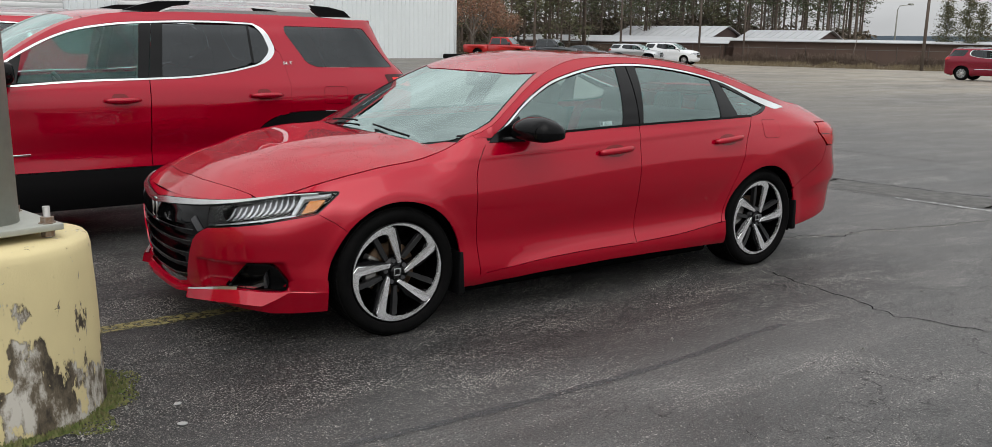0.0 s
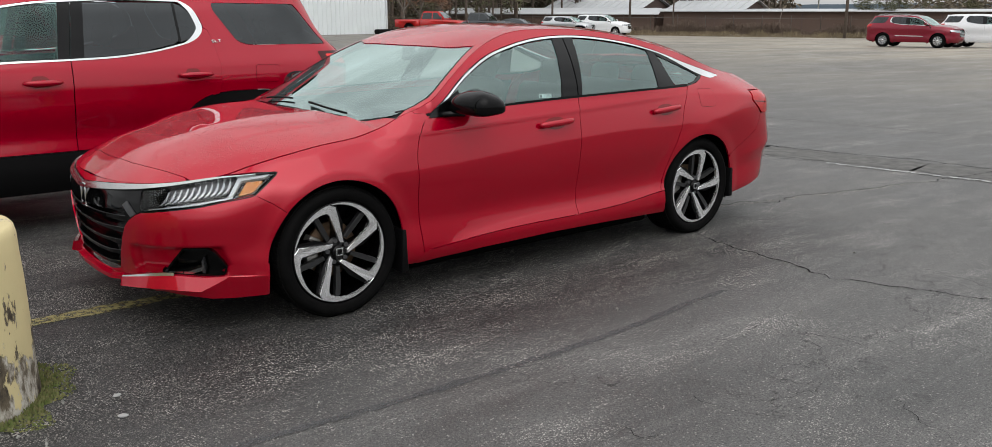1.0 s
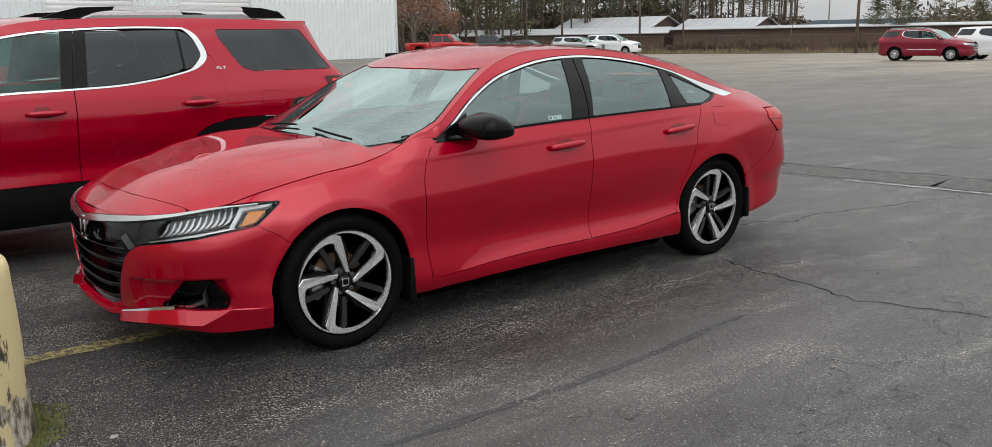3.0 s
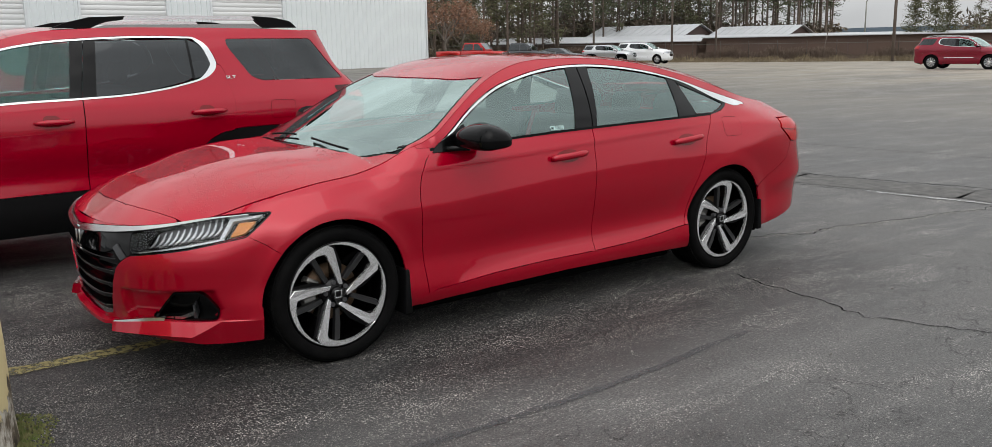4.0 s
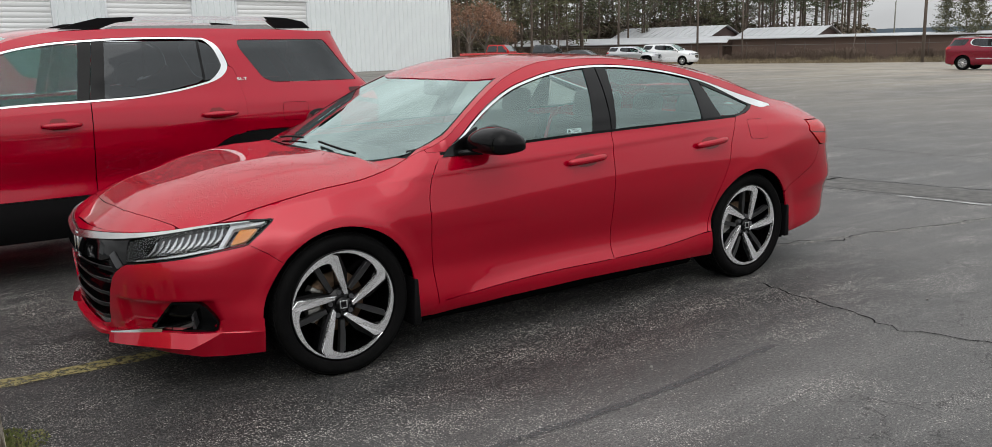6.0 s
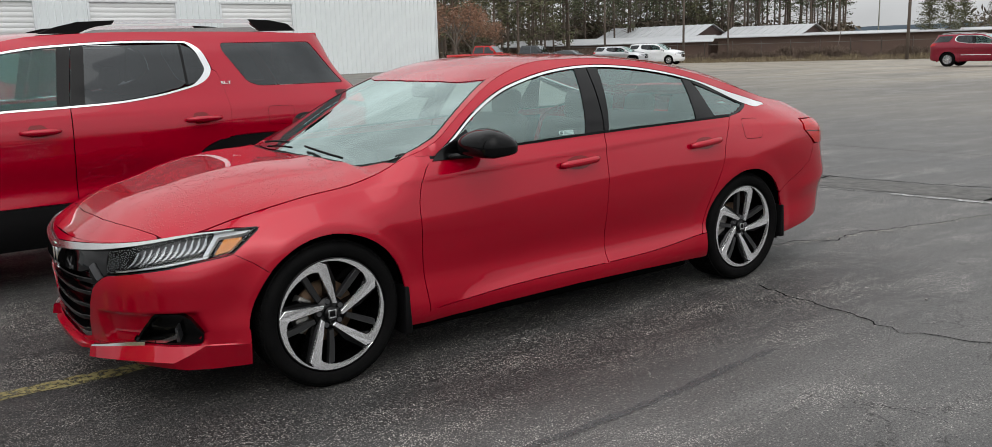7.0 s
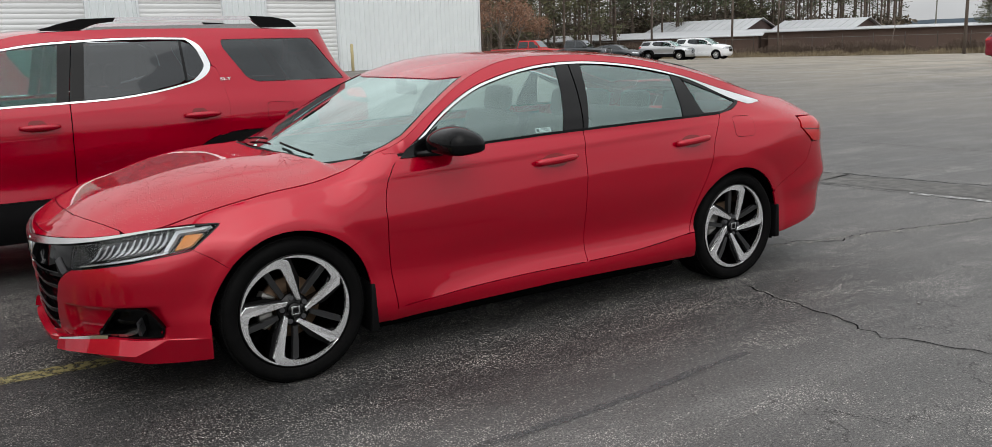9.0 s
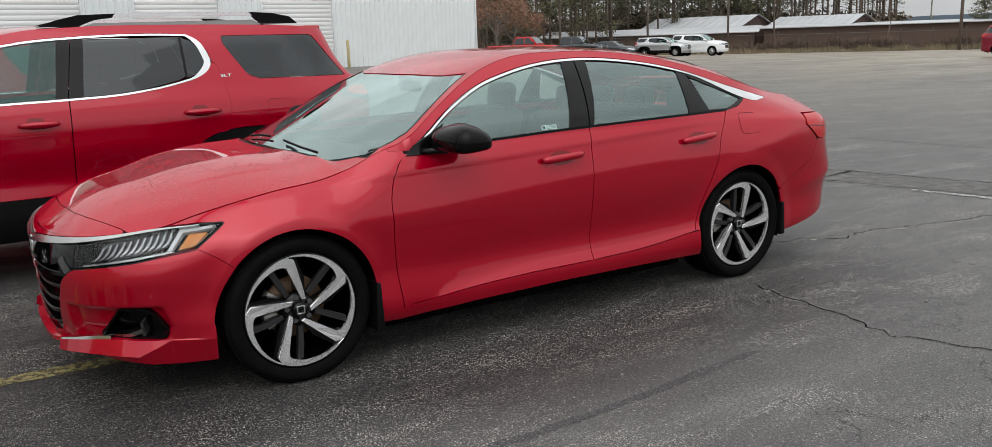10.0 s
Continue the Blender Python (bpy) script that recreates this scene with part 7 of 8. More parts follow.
def pier_material():
    m = material("peeling_yellow_paint", (0.62, 0.50, 0.22), 0.75)
    nt = m.node_tree
    b = nt.nodes["Principled BSDF"]
    L, N = nt.links.new, nt.nodes.new
    tc = N("ShaderNodeTexCoord")
    mp = N("ShaderNodeMapping")
    mp.inputs["Scale"].default_value = (1, 1, 0.45)
    L(tc.outputs["Object"], mp.inputs[0])
    n1 = N("ShaderNodeTexNoise")
    n1.inputs["Scale"].default_value, n1.inputs["Detail"].default_value, n1.inputs["Roughness"].default_value = 6.5, 8, 0.62
    L(mp.outputs[0], n1.inputs["Vector"])
    sep = N("ShaderNodeSeparateXYZ")
    L(tc.outputs["Object"], sep.inputs[0])
    low = N("ShaderNodeMapRange")  # more paint is gone near the ground, where it stays damp
    low.inputs["From Min"].default_value, low.inputs["From Max"].default_value = 0.0, 0.72
    low.inputs["To Min"].default_value, low.inputs["To Max"].default_value = 0.135, -0.15
    L(sep.outputs["Z"], low.inputs[0])
    add = N("ShaderNodeMath")
    L(n1.outputs[0], add.inputs[0])
    L(low.outputs[0], add.inputs[1])
    bare = N("ShaderNodeMapRange")
    bare.inputs["From Min"].default_value, bare.inputs["From Max"].default_value = 0.555, 0.575
    L(add.outputs[0], bare.inputs[0])
    chip_noise = N("ShaderNodeTexNoise")
    chip_noise.inputs["Scale"].default_value, chip_noise.inputs["Detail"].default_value, chip_noise.inputs["Roughness"].default_value = 17, 6, 0.7
    L(mp.outputs[0], chip_noise.inputs["Vector"])
    chips = N("ShaderNodeMapRange")
    chips.inputs["From Min"].default_value, chips.inputs["From Max"].default_value = 0.635, 0.65
    L(chip_noise.outputs[0], chips.inputs[0])
    either = N("ShaderNodeMath")
    either.operation = "MAXIMUM"
    L(chips.outputs[0], either.inputs[0])
    L(bare.outputs[0], either.inputs[1])
    bare = either
    n2 = N("ShaderNodeTexNoise")
    n2.inputs["Scale"].default_value, n2.inputs["Detail"].default_value, n2.inputs["Roughness"].default_value = 9, 9, 0.7
    L(mp.outputs[0], n2.inputs["Vector"])
    conc = N("ShaderNodeValToRGB")
    for i, (pos, c) in enumerate(((0.40, (0.028, 0.021, 0.013, 1)), (0.51, (0.12, 0.095, 0.062, 1)), (0.60, (0.50, 0.47, 0.41, 1)))):
        e = conc.color_ramp.elements[i] if i < 2 else conc.color_ramp.elements.new(pos)
        e.position, e.color = pos, c
    L(n2.outputs[0], conc.inputs[0])
    n3 = N("ShaderNodeTexNoise")
    n3.inputs["Scale"].default_value, n3.inputs["Detail"].default_value = 3, 6
    L(tc.outputs["Object"], n3.inputs["Vector"])
    dirt = N("ShaderNodeMix")
    dirt.data_type = "RGBA"
    dirt.inputs[6].default_value, dirt.inputs[7].default_value = (0.68, 0.57, 0.30, 1), (0.50, 0.42, 0.23, 1)
    L(n3.outputs[0], dirt.inputs["Factor"])
    mix = N("ShaderNodeMix")
    mix.data_type = "RGBA"
    L(bare.outputs[0], mix.inputs["Factor"])
    L(dirt.outputs[2], mix.inputs[6])
    L(conc.outputs[0], mix.inputs[7])
    L(mix.outputs[2], b.inputs["Base Color"])
    inv = N("ShaderNodeMath")
    inv.operation = "SUBTRACT"
    inv.inputs[0].default_value = 1.0
    L(bare.outputs[0], inv.inputs[1])
    a2 = N("ShaderNodeMath")
    L(inv.outputs[0], a2.inputs[0])
    L(n2.outputs[0], a2.inputs[1])
    bp = N("ShaderNodeBump")
    bp.inputs["Strength"].default_value, bp.inputs["Distance"].default_value = 0.7, 0.006
    L(a2.outputs[0], bp.inputs["Height"])
    L(bp.outputs[0], b.inputs["Normal"])
    return m


GALV = material("galvanised_steel", (0.36, 0.37, 0.33), 0.6, 0.2, vary=0.5, scale=5, colour2=(0.20, 0.20, 0.17))
lamp_post = thing("lamp_post", label="galvanised lamp post bolted to a peeling yellow concrete pier", category="lamp post", m=pose(PIER_AT[0], PIER_AT[1], 0))
bm = bmesh.new()
rows = []
rnd = random.Random(4)
NP = 96
prof = [(1.03, -0.05), (1.03, 0.02), (1.02, 0.10), (1.015, 0.2), (1.01, 0.3), (1.005, 0.4), (1.0, 0.5), (0.995, 0.6), (0.985, 0.67), (0.965, 0.70), (0.93, 0.715), (0.6, 0.72), (0.0, 0.722)]
for k in range(NP):
    a = 2 * math.pi * k / NP
    rows.append([bm.verts.new((PIER_R * (r + (0.012 * noise.noise((3 * math.cos(a), 3 * math.sin(a), 6 * z)) if r > 0.5 else 0)) * math.cos(a),
                               PIER_R * (r + (0.012 * noise.noise((3 * math.cos(a), 3 * math.sin(a), 6 * z)) if r > 0.5 else 0)) * math.sin(a), z)) for r, z in prof])
for k in range(NP):
    a, c = rows[k], rows[(k + 1) % NP]
    for i in range(len(prof) - 1):
        bm.faces.new((a[i], c[i], c[i + 1], a[i + 1])).smooth = True
bmesh.ops.remove_doubles(bm, verts=bm.verts, dist=1e-4)
part("pier", bm, pier_material(), lamp_post, "round concrete pier in peeling yellow paint")
bm = bmesh.new()
bm_box(bm, -0.21, 0.21, -0.21, 0.21, 0.752, 0.778, 0.004, m=pose(0, 0, 0, 0, 0, 14))
part("base_plate", bm, GALV, lamp_post)
bm = bmesh.new()
bm_tube(bm, [(0, 0, 0.77), (0, 0, 3.0), (0, 0, 6.0), (0, 0, 9.0)], [0.118, 0.105, 0.09, 0.075], 32)
part("pole", bm, GALV, lamp_post, "tapered grey steel pole")
RUSTY = material("rusty_bolt", (0.20, 0.12, 0.07), 0.7, 0.4, vary=0.8, scale=60, colour2=(0.30, 0.28, 0.25))
for sx in (-1, 1):
    for sy in (-1, 1):
        p = Matrix.Rotation(radians(14), 4, "Z") @ Vector((0.165 * sx, 0.165 * sy, 0))
        bm = bmesh.new()
        bm_turn(bm, [(0.0135, 0.70), (0.0135, 0.845)], 12, "z", centre=(p.x, p.y, 0))
        bolt = part("anchor_bolt", bm, STEEL, lamp_post)
        for z0, z1, r in ((0.778, 0.782, 0.032), (0.782, 0.803, 0.025), (0.725, 0.748, 0.025)):
            bm = bmesh.new()
            bm_turn(bm, [(r, z0), (r, z1)], 6, "z", centre=(p.x, p.y, 0), smooth=False)
            part("nut", bm, RUSTY, bolt)
bm = bmesh.new()
bm_box(bm, -0.75, 0.75, -0.06, 0.06, 8.95, 9.05, 0.01)
arm = part("cross_arm", bm, GALV, lamp_post)
for s in (-1, 1):
    bm = bmesh.new()
    bm_box(bm, s * 0.85 - 0.3, s * 0.85 + 0.3, -0.2, 0.2, 8.9, 9.08, 0.03)
    part("luminaire", bm, PLASTIC, lamp_post)
MOSS = material("moss", (0.11, 0.15, 0.035), 0.95, vary=1.0, scale=30, colour2=(0.22, 0.19, 0.09))
bm = bmesh.new()
rnd = random.Random(11)
for i in range(8200):
    a = rnd.uniform(0, 2 * math.pi)
    reach = 0.05 + 0.20 * max(0, noise.noise((2.2 * math.cos(a), 2.2 * math.sin(a), 0)) + 0.35)
    r = PIER_R * 1.02 + reach * rnd.random() ** 1.6
    x, y = PIER_AT[0] + r * math.cos(a), PIER_AT[1] + r * math.sin(a)
    h = rnd.uniform(0.004, 0.016) * (1.7 - (r - PIER_R) / 0.15)
    t = rnd.uniform(0, 6.28)
    dx, dy = 0.006 * math.cos(t), 0.006 * math.sin(t)
    v = [bm.verts.new(p) for p in ((x - dx, y - dy, 0.001), (x + dx, y + dy, 0.001), (x + rnd.uniform(-0.006, 0.006), y + rnd.uniform(-0.006, 0.006), max(0.006, h)))]
    bm.faces.new(v)
thing("moss", bm, MOSS, "green moss and grit round the pier", "moss", kind="stuff", fix=False)
GRIT = material("grit", (0.30, 0.29, 0.27), 0.8, vary=0.8, scale=30, colour2=(0.12, 0.12, 0.11))
bm = bmesh.new()
for i in range(420):
    if i < 160:
        a, r = rnd.uniform(-2.2, 0.8), PIER_R + 0.06 + abs(rnd.gauss(0, 0.16))
        x, y = PIER_AT[0] + r * math.cos(a), PIER_AT[1] + r * math.sin(a)
    else:
        x, y = rnd.uniform(-2.2, 3.5), rnd.uniform(-3.3, -1.0)
    s = rnd.uniform(0.002, 0.006) * (2.2 if rnd.random() < 0.05 else 1)
    m = pose(x, y, s * 0.5, rnd.uniform(0, 90), rnd.uniform(0, 90), rnd.uniform(0, 360))
    vs = [bm.verts.new(m @ Vector((s * c[0], s * c[1], s * c[2] * 0.6))) for c in ((1, 0, 0), (0, 1, 0), (-1, 0, 0), (0, -1, 0), (0, 0, 1), (0, 0, -1))]
    for i0, i1 in ((0, 1), (1, 2), (2, 3), (3, 0)):
        bm.faces.new((vs[i0], vs[i1], vs[4]))
        bm.faces.new((vs[i1], vs[i0], vs[5]))
thing("grit", bm, GRIT, "loose pale grit on asphalt", "grit", kind="stuff", fix=False)
PEBBLE = material("pale_pebble", (0.34, 0.34, 0.33), 0.7, vary=0.5, scale=40)
for x, y, s, turn in ((-1.21, -1.20, 0.019, 20), (-1.25, -1.41, 0.022, -35)):
    bm = bmesh.new()
    bmesh.ops.create_icosphere(bm, subdivisions=2, radius=1)
    for v in bm.verts:
        v.co *= 1 + 0.12 * noise.noise(v.co * 1.7 + Vector((x, y, 0)))
        v.co = Vector((v.co.x * s, v.co.y * s * 0.7, v.co.z * s * 0.28))
    for f in bm.faces:
        f.smooth = True
    thing("pebble", bm, PEBBLE, "small flat pale pebble on asphalt", "stone", group="pebbles", m=pose(x, y, s * 0.25, 0, 0, turn))

# ---- white metal workshop ----
CLAD = material("white_ribbed_cladding", (0.70, 0.735, 0.74), 0.45, 0.0, vary=0.35, scale=0.7, colour2=(0.61, 0.64, 0.645))
DOORW = material("white_shutter", (0.72, 0.725, 0.72), 0.5, vary=0.3, scale=1.5, colour2=(0.64, 0.64, 0.63))
TRIMW = material("white_metal_trim", (0.60, 0.62, 0.63), 0.4)
WALL_TURN = 9.0
WALL_M = pose(27.6, 42.1, 0, 0, 0, WALL_TURN)
workshop = thing("workshop", label="white ribbed-metal workshop with roller doors", category="building", m=WALL_M)
BASE, HIGH = -0.4, 6.2
doors = [(-14.1 - 6.35 * i, -9.9 - 6.35 * i) for i in range(7)]
DOOR_TOP = 4.0


def ribbed(bm, x0, x1, z0, z1, pitch=0.305, proud=0.032, y=0.0):
    n = max(1, round((x1 - x0) / pitch))
    p = (x1 - x0) / n
    pts = []
    for i in range(n):
        a = x0 + i * p
        pts += [(a, 0), (a + p * 0.40, 0), (a + p * 0.47, -proud), (a + p * 0.60, -proud), (a + p * 0.67, 0)]
    pts.append((x1, 0))
    lo = [bm.verts.new((x, y + d, z0)) for x, d in pts]
    hi = [bm.verts.new((x, y + d, z1)) for x, d in pts]
    for i in range(len(pts) - 1):
        bm.faces.new((lo[i], lo[i + 1], hi[i + 1], hi[i]))


bm = bmesh.new()
xs = 0.0
for a, c in doors:
    ribbed(bm, c, xs, BASE, HIGH)
    ribbed(bm, a, c, DOOR_TOP, HIGH)
    xs = a
ribbed(bm, -60, xs, BASE, HIGH)
part("front_cladding", bm, CLAD, workshop)
bm = bmesh.new()
bm_box(bm, -60, -0.02, 0.12, 22, BASE, HIGH - 0.02)
part("building_core", bm, CLAD, workshop)
bm = bmesh.new()
bm_box(bm, -0.10, 0.02, -0.06, 0.10, BASE, HIGH, 0.005)
part("corner_trim", bm, TRIMW, workshop)
bm = bmesh.new()
bm_box(bm, -60.3, 0.3, -0.35, 22.3, HIGH, HIGH + 0.35, 0.02)
part("roof", bm, TRIMW, workshop)
for a, c in doors:
    d = new("roller_door")
    d.parent = workshop
    n = 20
    h = (DOOR_TOP - BASE) / n
    for i in range(n):
        bm = bmesh.new()
        z0 = BASE + i * h
        bm_box(bm, a + 0.1, c - 0.1, 0.03, 0.09, z0 + 0.001, z0 + h - 0.001, 0.006, 1)
        part("slat", bm, DOORW, d)
    for u in (a, c - 0.1):
        bm = bmesh.new()
        bm_box(bm, u, u + 0.1, -0.045, 0.10, BASE, DOOR_TOP, 0.004)
        part("jamb", bm, TRIMW, d)
    bm = bmesh.new()
    bm_box(bm, a, c, -0.045, 0.10, DOOR_TOP, DOOR_TOP + 0.12, 0.004)
    part("lintel", bm, TRIMW, d)
bm = bmesh.new()
bm_box(bm, -11.2, -10.75, 0.0, 0.03, 1.35, 1.42)
part("door_handle", bm, PLASTIC, workshop)
BOLLARD = material("pale_yellow_bollard", (0.50, 0.42, 0.22), 0.7)
for u in (-9.6, -9.6 - 6.35):
    p = WALL_M @ Vector((u, -0.7, 0))
    bm = bmesh.new()
    bm_turn(bm, [(0.08, -0.5), (0.08, 1.35), (0.06, 1.42), (0.0, 1.44)], 16, "z")
    thing("bollard", bm, BOLLARD, "pale yellow steel bollard before the workshop wall", "bollard", m=Matrix.Translation((p.x, p.y, ground_z(p.x, p.y))), group="workshop bollards")
p = WALL_M @ Vector((-0.6, -0.9, 0))
bm = bmesh.new()
bm_box(bm, -0.9, 0.7, -0.3, 0.3, 0, 0.28, 0.08, 2)
thing("scrap_pile", bm, TAR, "low dark pile beside the workshop corner", "debris", m=Matrix.Translation((p.x, p.y, ground_z(p.x, p.y))))

# ---- far buildings, fence, woods ----
BROWN = material("dark_brown_cladding", (0.085, 0.050, 0.036), 0.7, vary=0.6, scale=0.3, colour2=(0.06, 0.039, 0.031))
ROOFW = material("pale_metal_roof", (0.45, 0.46, 0.47), 0.5, vary=0.5, scale=0.4, colour2=(0.34, 0.35, 0.36), spec=0.3)
FAR_M = pose(83, 69, -0.9, 0, 0, -54)
TRIM_DARK = material("brown_gable", (0.085, 0.052, 0.045), 0.7, vary=0.5, scale=0.5)


def shed(label, x0, x1, y0, y1, eave, ridge, gable=True, slope=None):
    """A brown-walled shed with a pale metal roof; ridge along its length."""
    b = thing("shed", label=label, category="building", m=FAR_M, group="far sheds")
    bm = bmesh.new()
    bm_box(bm, x0, x1, y0, y1, 0, eave)
    part("wall", bm, BROWN, b)
    ym = (y0 + y1) / 2
    bm = bmesh.new()
    ov = 0.5
    if gable:
        for ya, yb in ((y0 - ov, ym), (y1 + ov, ym)):
            # one folded sheet with upright seams
            n = int((x1 - x0) / 1.0)
            drop = (ridge - eave) / (ym - y0) * ov
            line = []
            for k in range(n + 1):
                xa = x0 - ov + k * (x1 - x0 + 2 * ov) / n
                line += [(xa - 0.03, 0.0), (xa - 0.025, 0.06), (xa + 0.025, 0.06), (xa + 0.03, 0.0)]
            low = [bm.verts.new((x, ya, eave - drop + h)) for x, h in line]
            high = [bm.verts.new((x, yb, ridge + h)) for x, h in line]
            for k in range(len(line) - 1):
                bm.faces.new((low[k], low[k + 1], high[k + 1], high[k]))
        bmesh.ops.remove_doubles(bm, verts=bm.verts, dist=1e-4)
        part("roof", bm, ROOFW, b, "pale metal roof")
        for x in (x0, x1):
            bm = bmesh.new()
            bm_prism(bm, [(y0, eave - 0.02), (y1, eave - 0.02), (ym, ridge - 0.05)], x - 0.05, x + 0.05, lambda u, v, h: (h, u, v))
            part("gable", bm, TRIM_DARK, b)
    else:
        vs = bm_box(bm, x0 - 0.6, x1 + 0.6, y0 - 0.6, y1 + 0.6, eave, eave + 0.12, 0.02)
        for v in bm.verts:
            v.co.z += (v.co.y - y0) / (y1 - y0) * (ridge - eave)
        part("roof", bm, ROOFW, b, "flat pale metal roof")
    for k in range(int((x1 - x0) / 5)):
        bm = bmesh.new()
        bm_box(bm, x0 + 1 + 5 * k, x0 + 1.12 + 5 * k, y0 - 0.07, y0, 0, eave - 0.05)
        part("wall_batten", bm, TRIM_DARK, b)
    return b


shed("brown shed with a pale gabled metal roof", -8, 6.5, -4, 4.5, 2.85, 4.4).matrix_basis = FAR_M @ pose(-6.5, 9, 0, 0, 0, -26)
shed("brown shed with a pale gabled metal roof", -5, 5.0, -3.5, 3.5, 2.85, 4.0).matrix_basis = FAR_M @ pose(7.2, 7.5, 0, 0, 0, -26)
shed("long low brown building with a white roof edge", 1.0, 44, 0.6, 3.2, 2.62, 2.80, gable=False)
shed("low brown shed with a white lean-to roof", -26, 0.0, -1.5, 2.6, 2.3, 2.85, gable=False)

# chain fence overgrown with dead vines
FENCE = material("fence_steel", (0.12, 0.115, 0.105), 0.6, 0.5)
BRUSH = material("dead_brush", (0.120, 0.086, 0.064), 0.95, vary=1.0, scale=0.6, colour2=(0.085, 0.060, 0.045))
STRAW = material("dry_grass", (0.24, 0.19, 0.115), 0.95, vary=0.9, scale=0.8, colour2=(0.13, 0.10, 0.06))
fence = thing("chain_fence", label="rusty chain fence overgrown with dead vines", category="fence")
f0, f1 = Vector((56.0, 84.0, 0)), Vector((112.0, 4.0, 0))
fn = 34
fpts = []
for i in range(fn + 1):
    p = f0.lerp(f1, i / fn)
    fpts.append(Vector((p.x, p.y, ground_z(p.x, p.y))))
    bm = bmesh.new()
    bm_tube(bm, [fpts[-1] + Vector((0, 0, -0.2)), fpts[-1] + Vector((0, 0, 1.9)), fpts[-1] + Vector((-0.25, -0.15, 2.15))], 0.035, 6)
    part("post", bm, FENCE, fence)
bm = bmesh.new()
bm_tube(bm, [p + Vector((0, 0, 1.85)) for p in fpts], 0.022, 5)
part("top_rail", bm, FENCE, fence)
rnd = random.Random(21)


def blade(bm, x, y, z, h, w, lean):
    t = rnd.uniform(0, 6.28)
    dx, dy = w * math.cos(t), w * math.sin(t)
    ox, oy = lean * h * math.cos(t + 1.3), lean * h * math.sin(t + 1.3)
    bm.faces.new([bm.verts.new(p) for p in ((x - dx, y - dy, z), (x + dx, y + dy, z), (x + ox + dx * 0.5, y + oy + dy * 0.5, z + h), (x + ox - dx * 0.6, y + oy - dy * 0.6, z + h * 0.93))])


bm = bmesh.new()
for i in range(30000):
    t = rnd.random()
    p = f0.lerp(f1, t)
    off = rnd.gauss(0.3, 0.5)
    x, y = p.x + off * 0.81, p.y + off * 0.58
    top_h = 0.8 + 0.95 * (0.5 + 0.9 * noise.noise((t * 34, 0.3, 0))) + 0.4 * noise.noise((t * 140, 2, 0))
    h = max(0.25, top_h) * rnd.uniform(0.2, 0.5)
    z = ground_z(x, y) + max(0, top_h - h) * rnd.random()
    blade(bm, x, y, z, h, rnd.uniform(0.006, 0.028), rnd.uniform(-0.9, 0.9))
thing("dead_vines", bm, BRUSH, "tangled dead brown vines along the fence", "vines", kind="stuff", fix=False)
bm = bmesh.new()
for i in range(16000):
    t = rnd.random()
    p = f0.lerp(f1, t)
    off = rnd.gauss(-1.2, 0.7)
    x, y = p.x + off * 0.81, p.y + off * 0.58
    h = rnd.uniform(0.15, 0.6) * (0.6 + 0.8 * max(0, 0.5 + noise.noise((t * 60, 7, 0))))
    blade(bm, x, y, ground_z(x, y) - 0.02, h, rnd.uniform(0.006, 0.022), rnd.uniform(-0.8, 0.8))
thing("dry_grass", bm, STRAW, "dry straw-coloured grass before the fence", "grass", kind="stuff", fix=False)

# poles
WOODP = material("weathered_pole_wood", (0.13, 0.10, 0.08), 0.9, vary=0.8, scale=6, colour2=(0.08, 0.065, 0.055))


def utility_pole(x, y, h, r=0.16, lean=0.0, arms=True):
    p = thing("utility_pole", label="weathered wooden utility pole by the fence", category="pole", m=pose(x, y, ground_z(x, y)), group="utility poles")
    bm = bmesh.new()
    bm_tube(bm, [(0, 0, -0.3), (lean * 0.5, 0, h / 2), (lean, 0, h)], [r, r * 0.85, r * 0.7], 12)
    part("pole", bm, WOODP, p)
    if arms:
        bm = bmesh.new()
        bm_box(bm, lean - 1.2, lean + 1.2, -0.06, 0.06, h - 0.8, h - 0.66)
        part("cross_arm", bm, WOODP, p)
    return p


utility_pole(80.6, 42.6, 12)
utility_pole(72.5, 63.5, 11, 0.13)
utility_pole(66.6, 69.6, 11, 0.13)
utility_pole(78.0, 62.0, 9, 0.10, arms=False)
utility_pole(80.4, 50.2, 3.0, 0.05, 0.9, arms=False)
st = thing("street_lamp", label="tall slim grey street lamp beyond the sheds", category="street lamp", m=pose(117.5, 68.2, -1))
bm = bmesh.new()
bm_tube(bm, [(0, 0, 0), (0, 0, 7.4), (0.15, -0.2, 7.9), (0.9, -1.2, 8.1)], [0.12, 0.08, 0.07, 0.06], 8)
part("mast", bm, GALV, st)
bm = bmesh.new()
bm_box(bm, 0.7, 1.4, -1.5, -1.0, 8.0, 8.25, 0.05)
part("lamp_head", bm, GALV, st)

# ---- woods ----
BARK = material("pine_bark", (0.14, 0.105, 0.082), 0.95, vary=0.9, scale=4, colour2=(0.045, 0.035, 0.03))
GREYBARK = material("grey_bark", (0.14, 0.12, 0.10), 0.95, vary=0.8, scale=5, colour2=(0.07, 0.058, 0.05))


def leaf_material(name, a, b):
    m = material(name, a, 0.8)
    nt = m.node_tree
    g = nt.nodes.new("ShaderNodeNewGeometry")
    mx = nt.nodes.new("ShaderNodeMix")
    mx.data_type = "RGBA"
    mx.inputs[6].default_value, mx.inputs[7].default_value = (*a, 1), (*b, 1)
    nt.links.new(g.outputs["Random Per Island"], mx.inputs["Factor"])
    nt.links.new(mx.outputs[2], nt.nodes["Principled BSDF"].inputs["Base Color"])
    return m


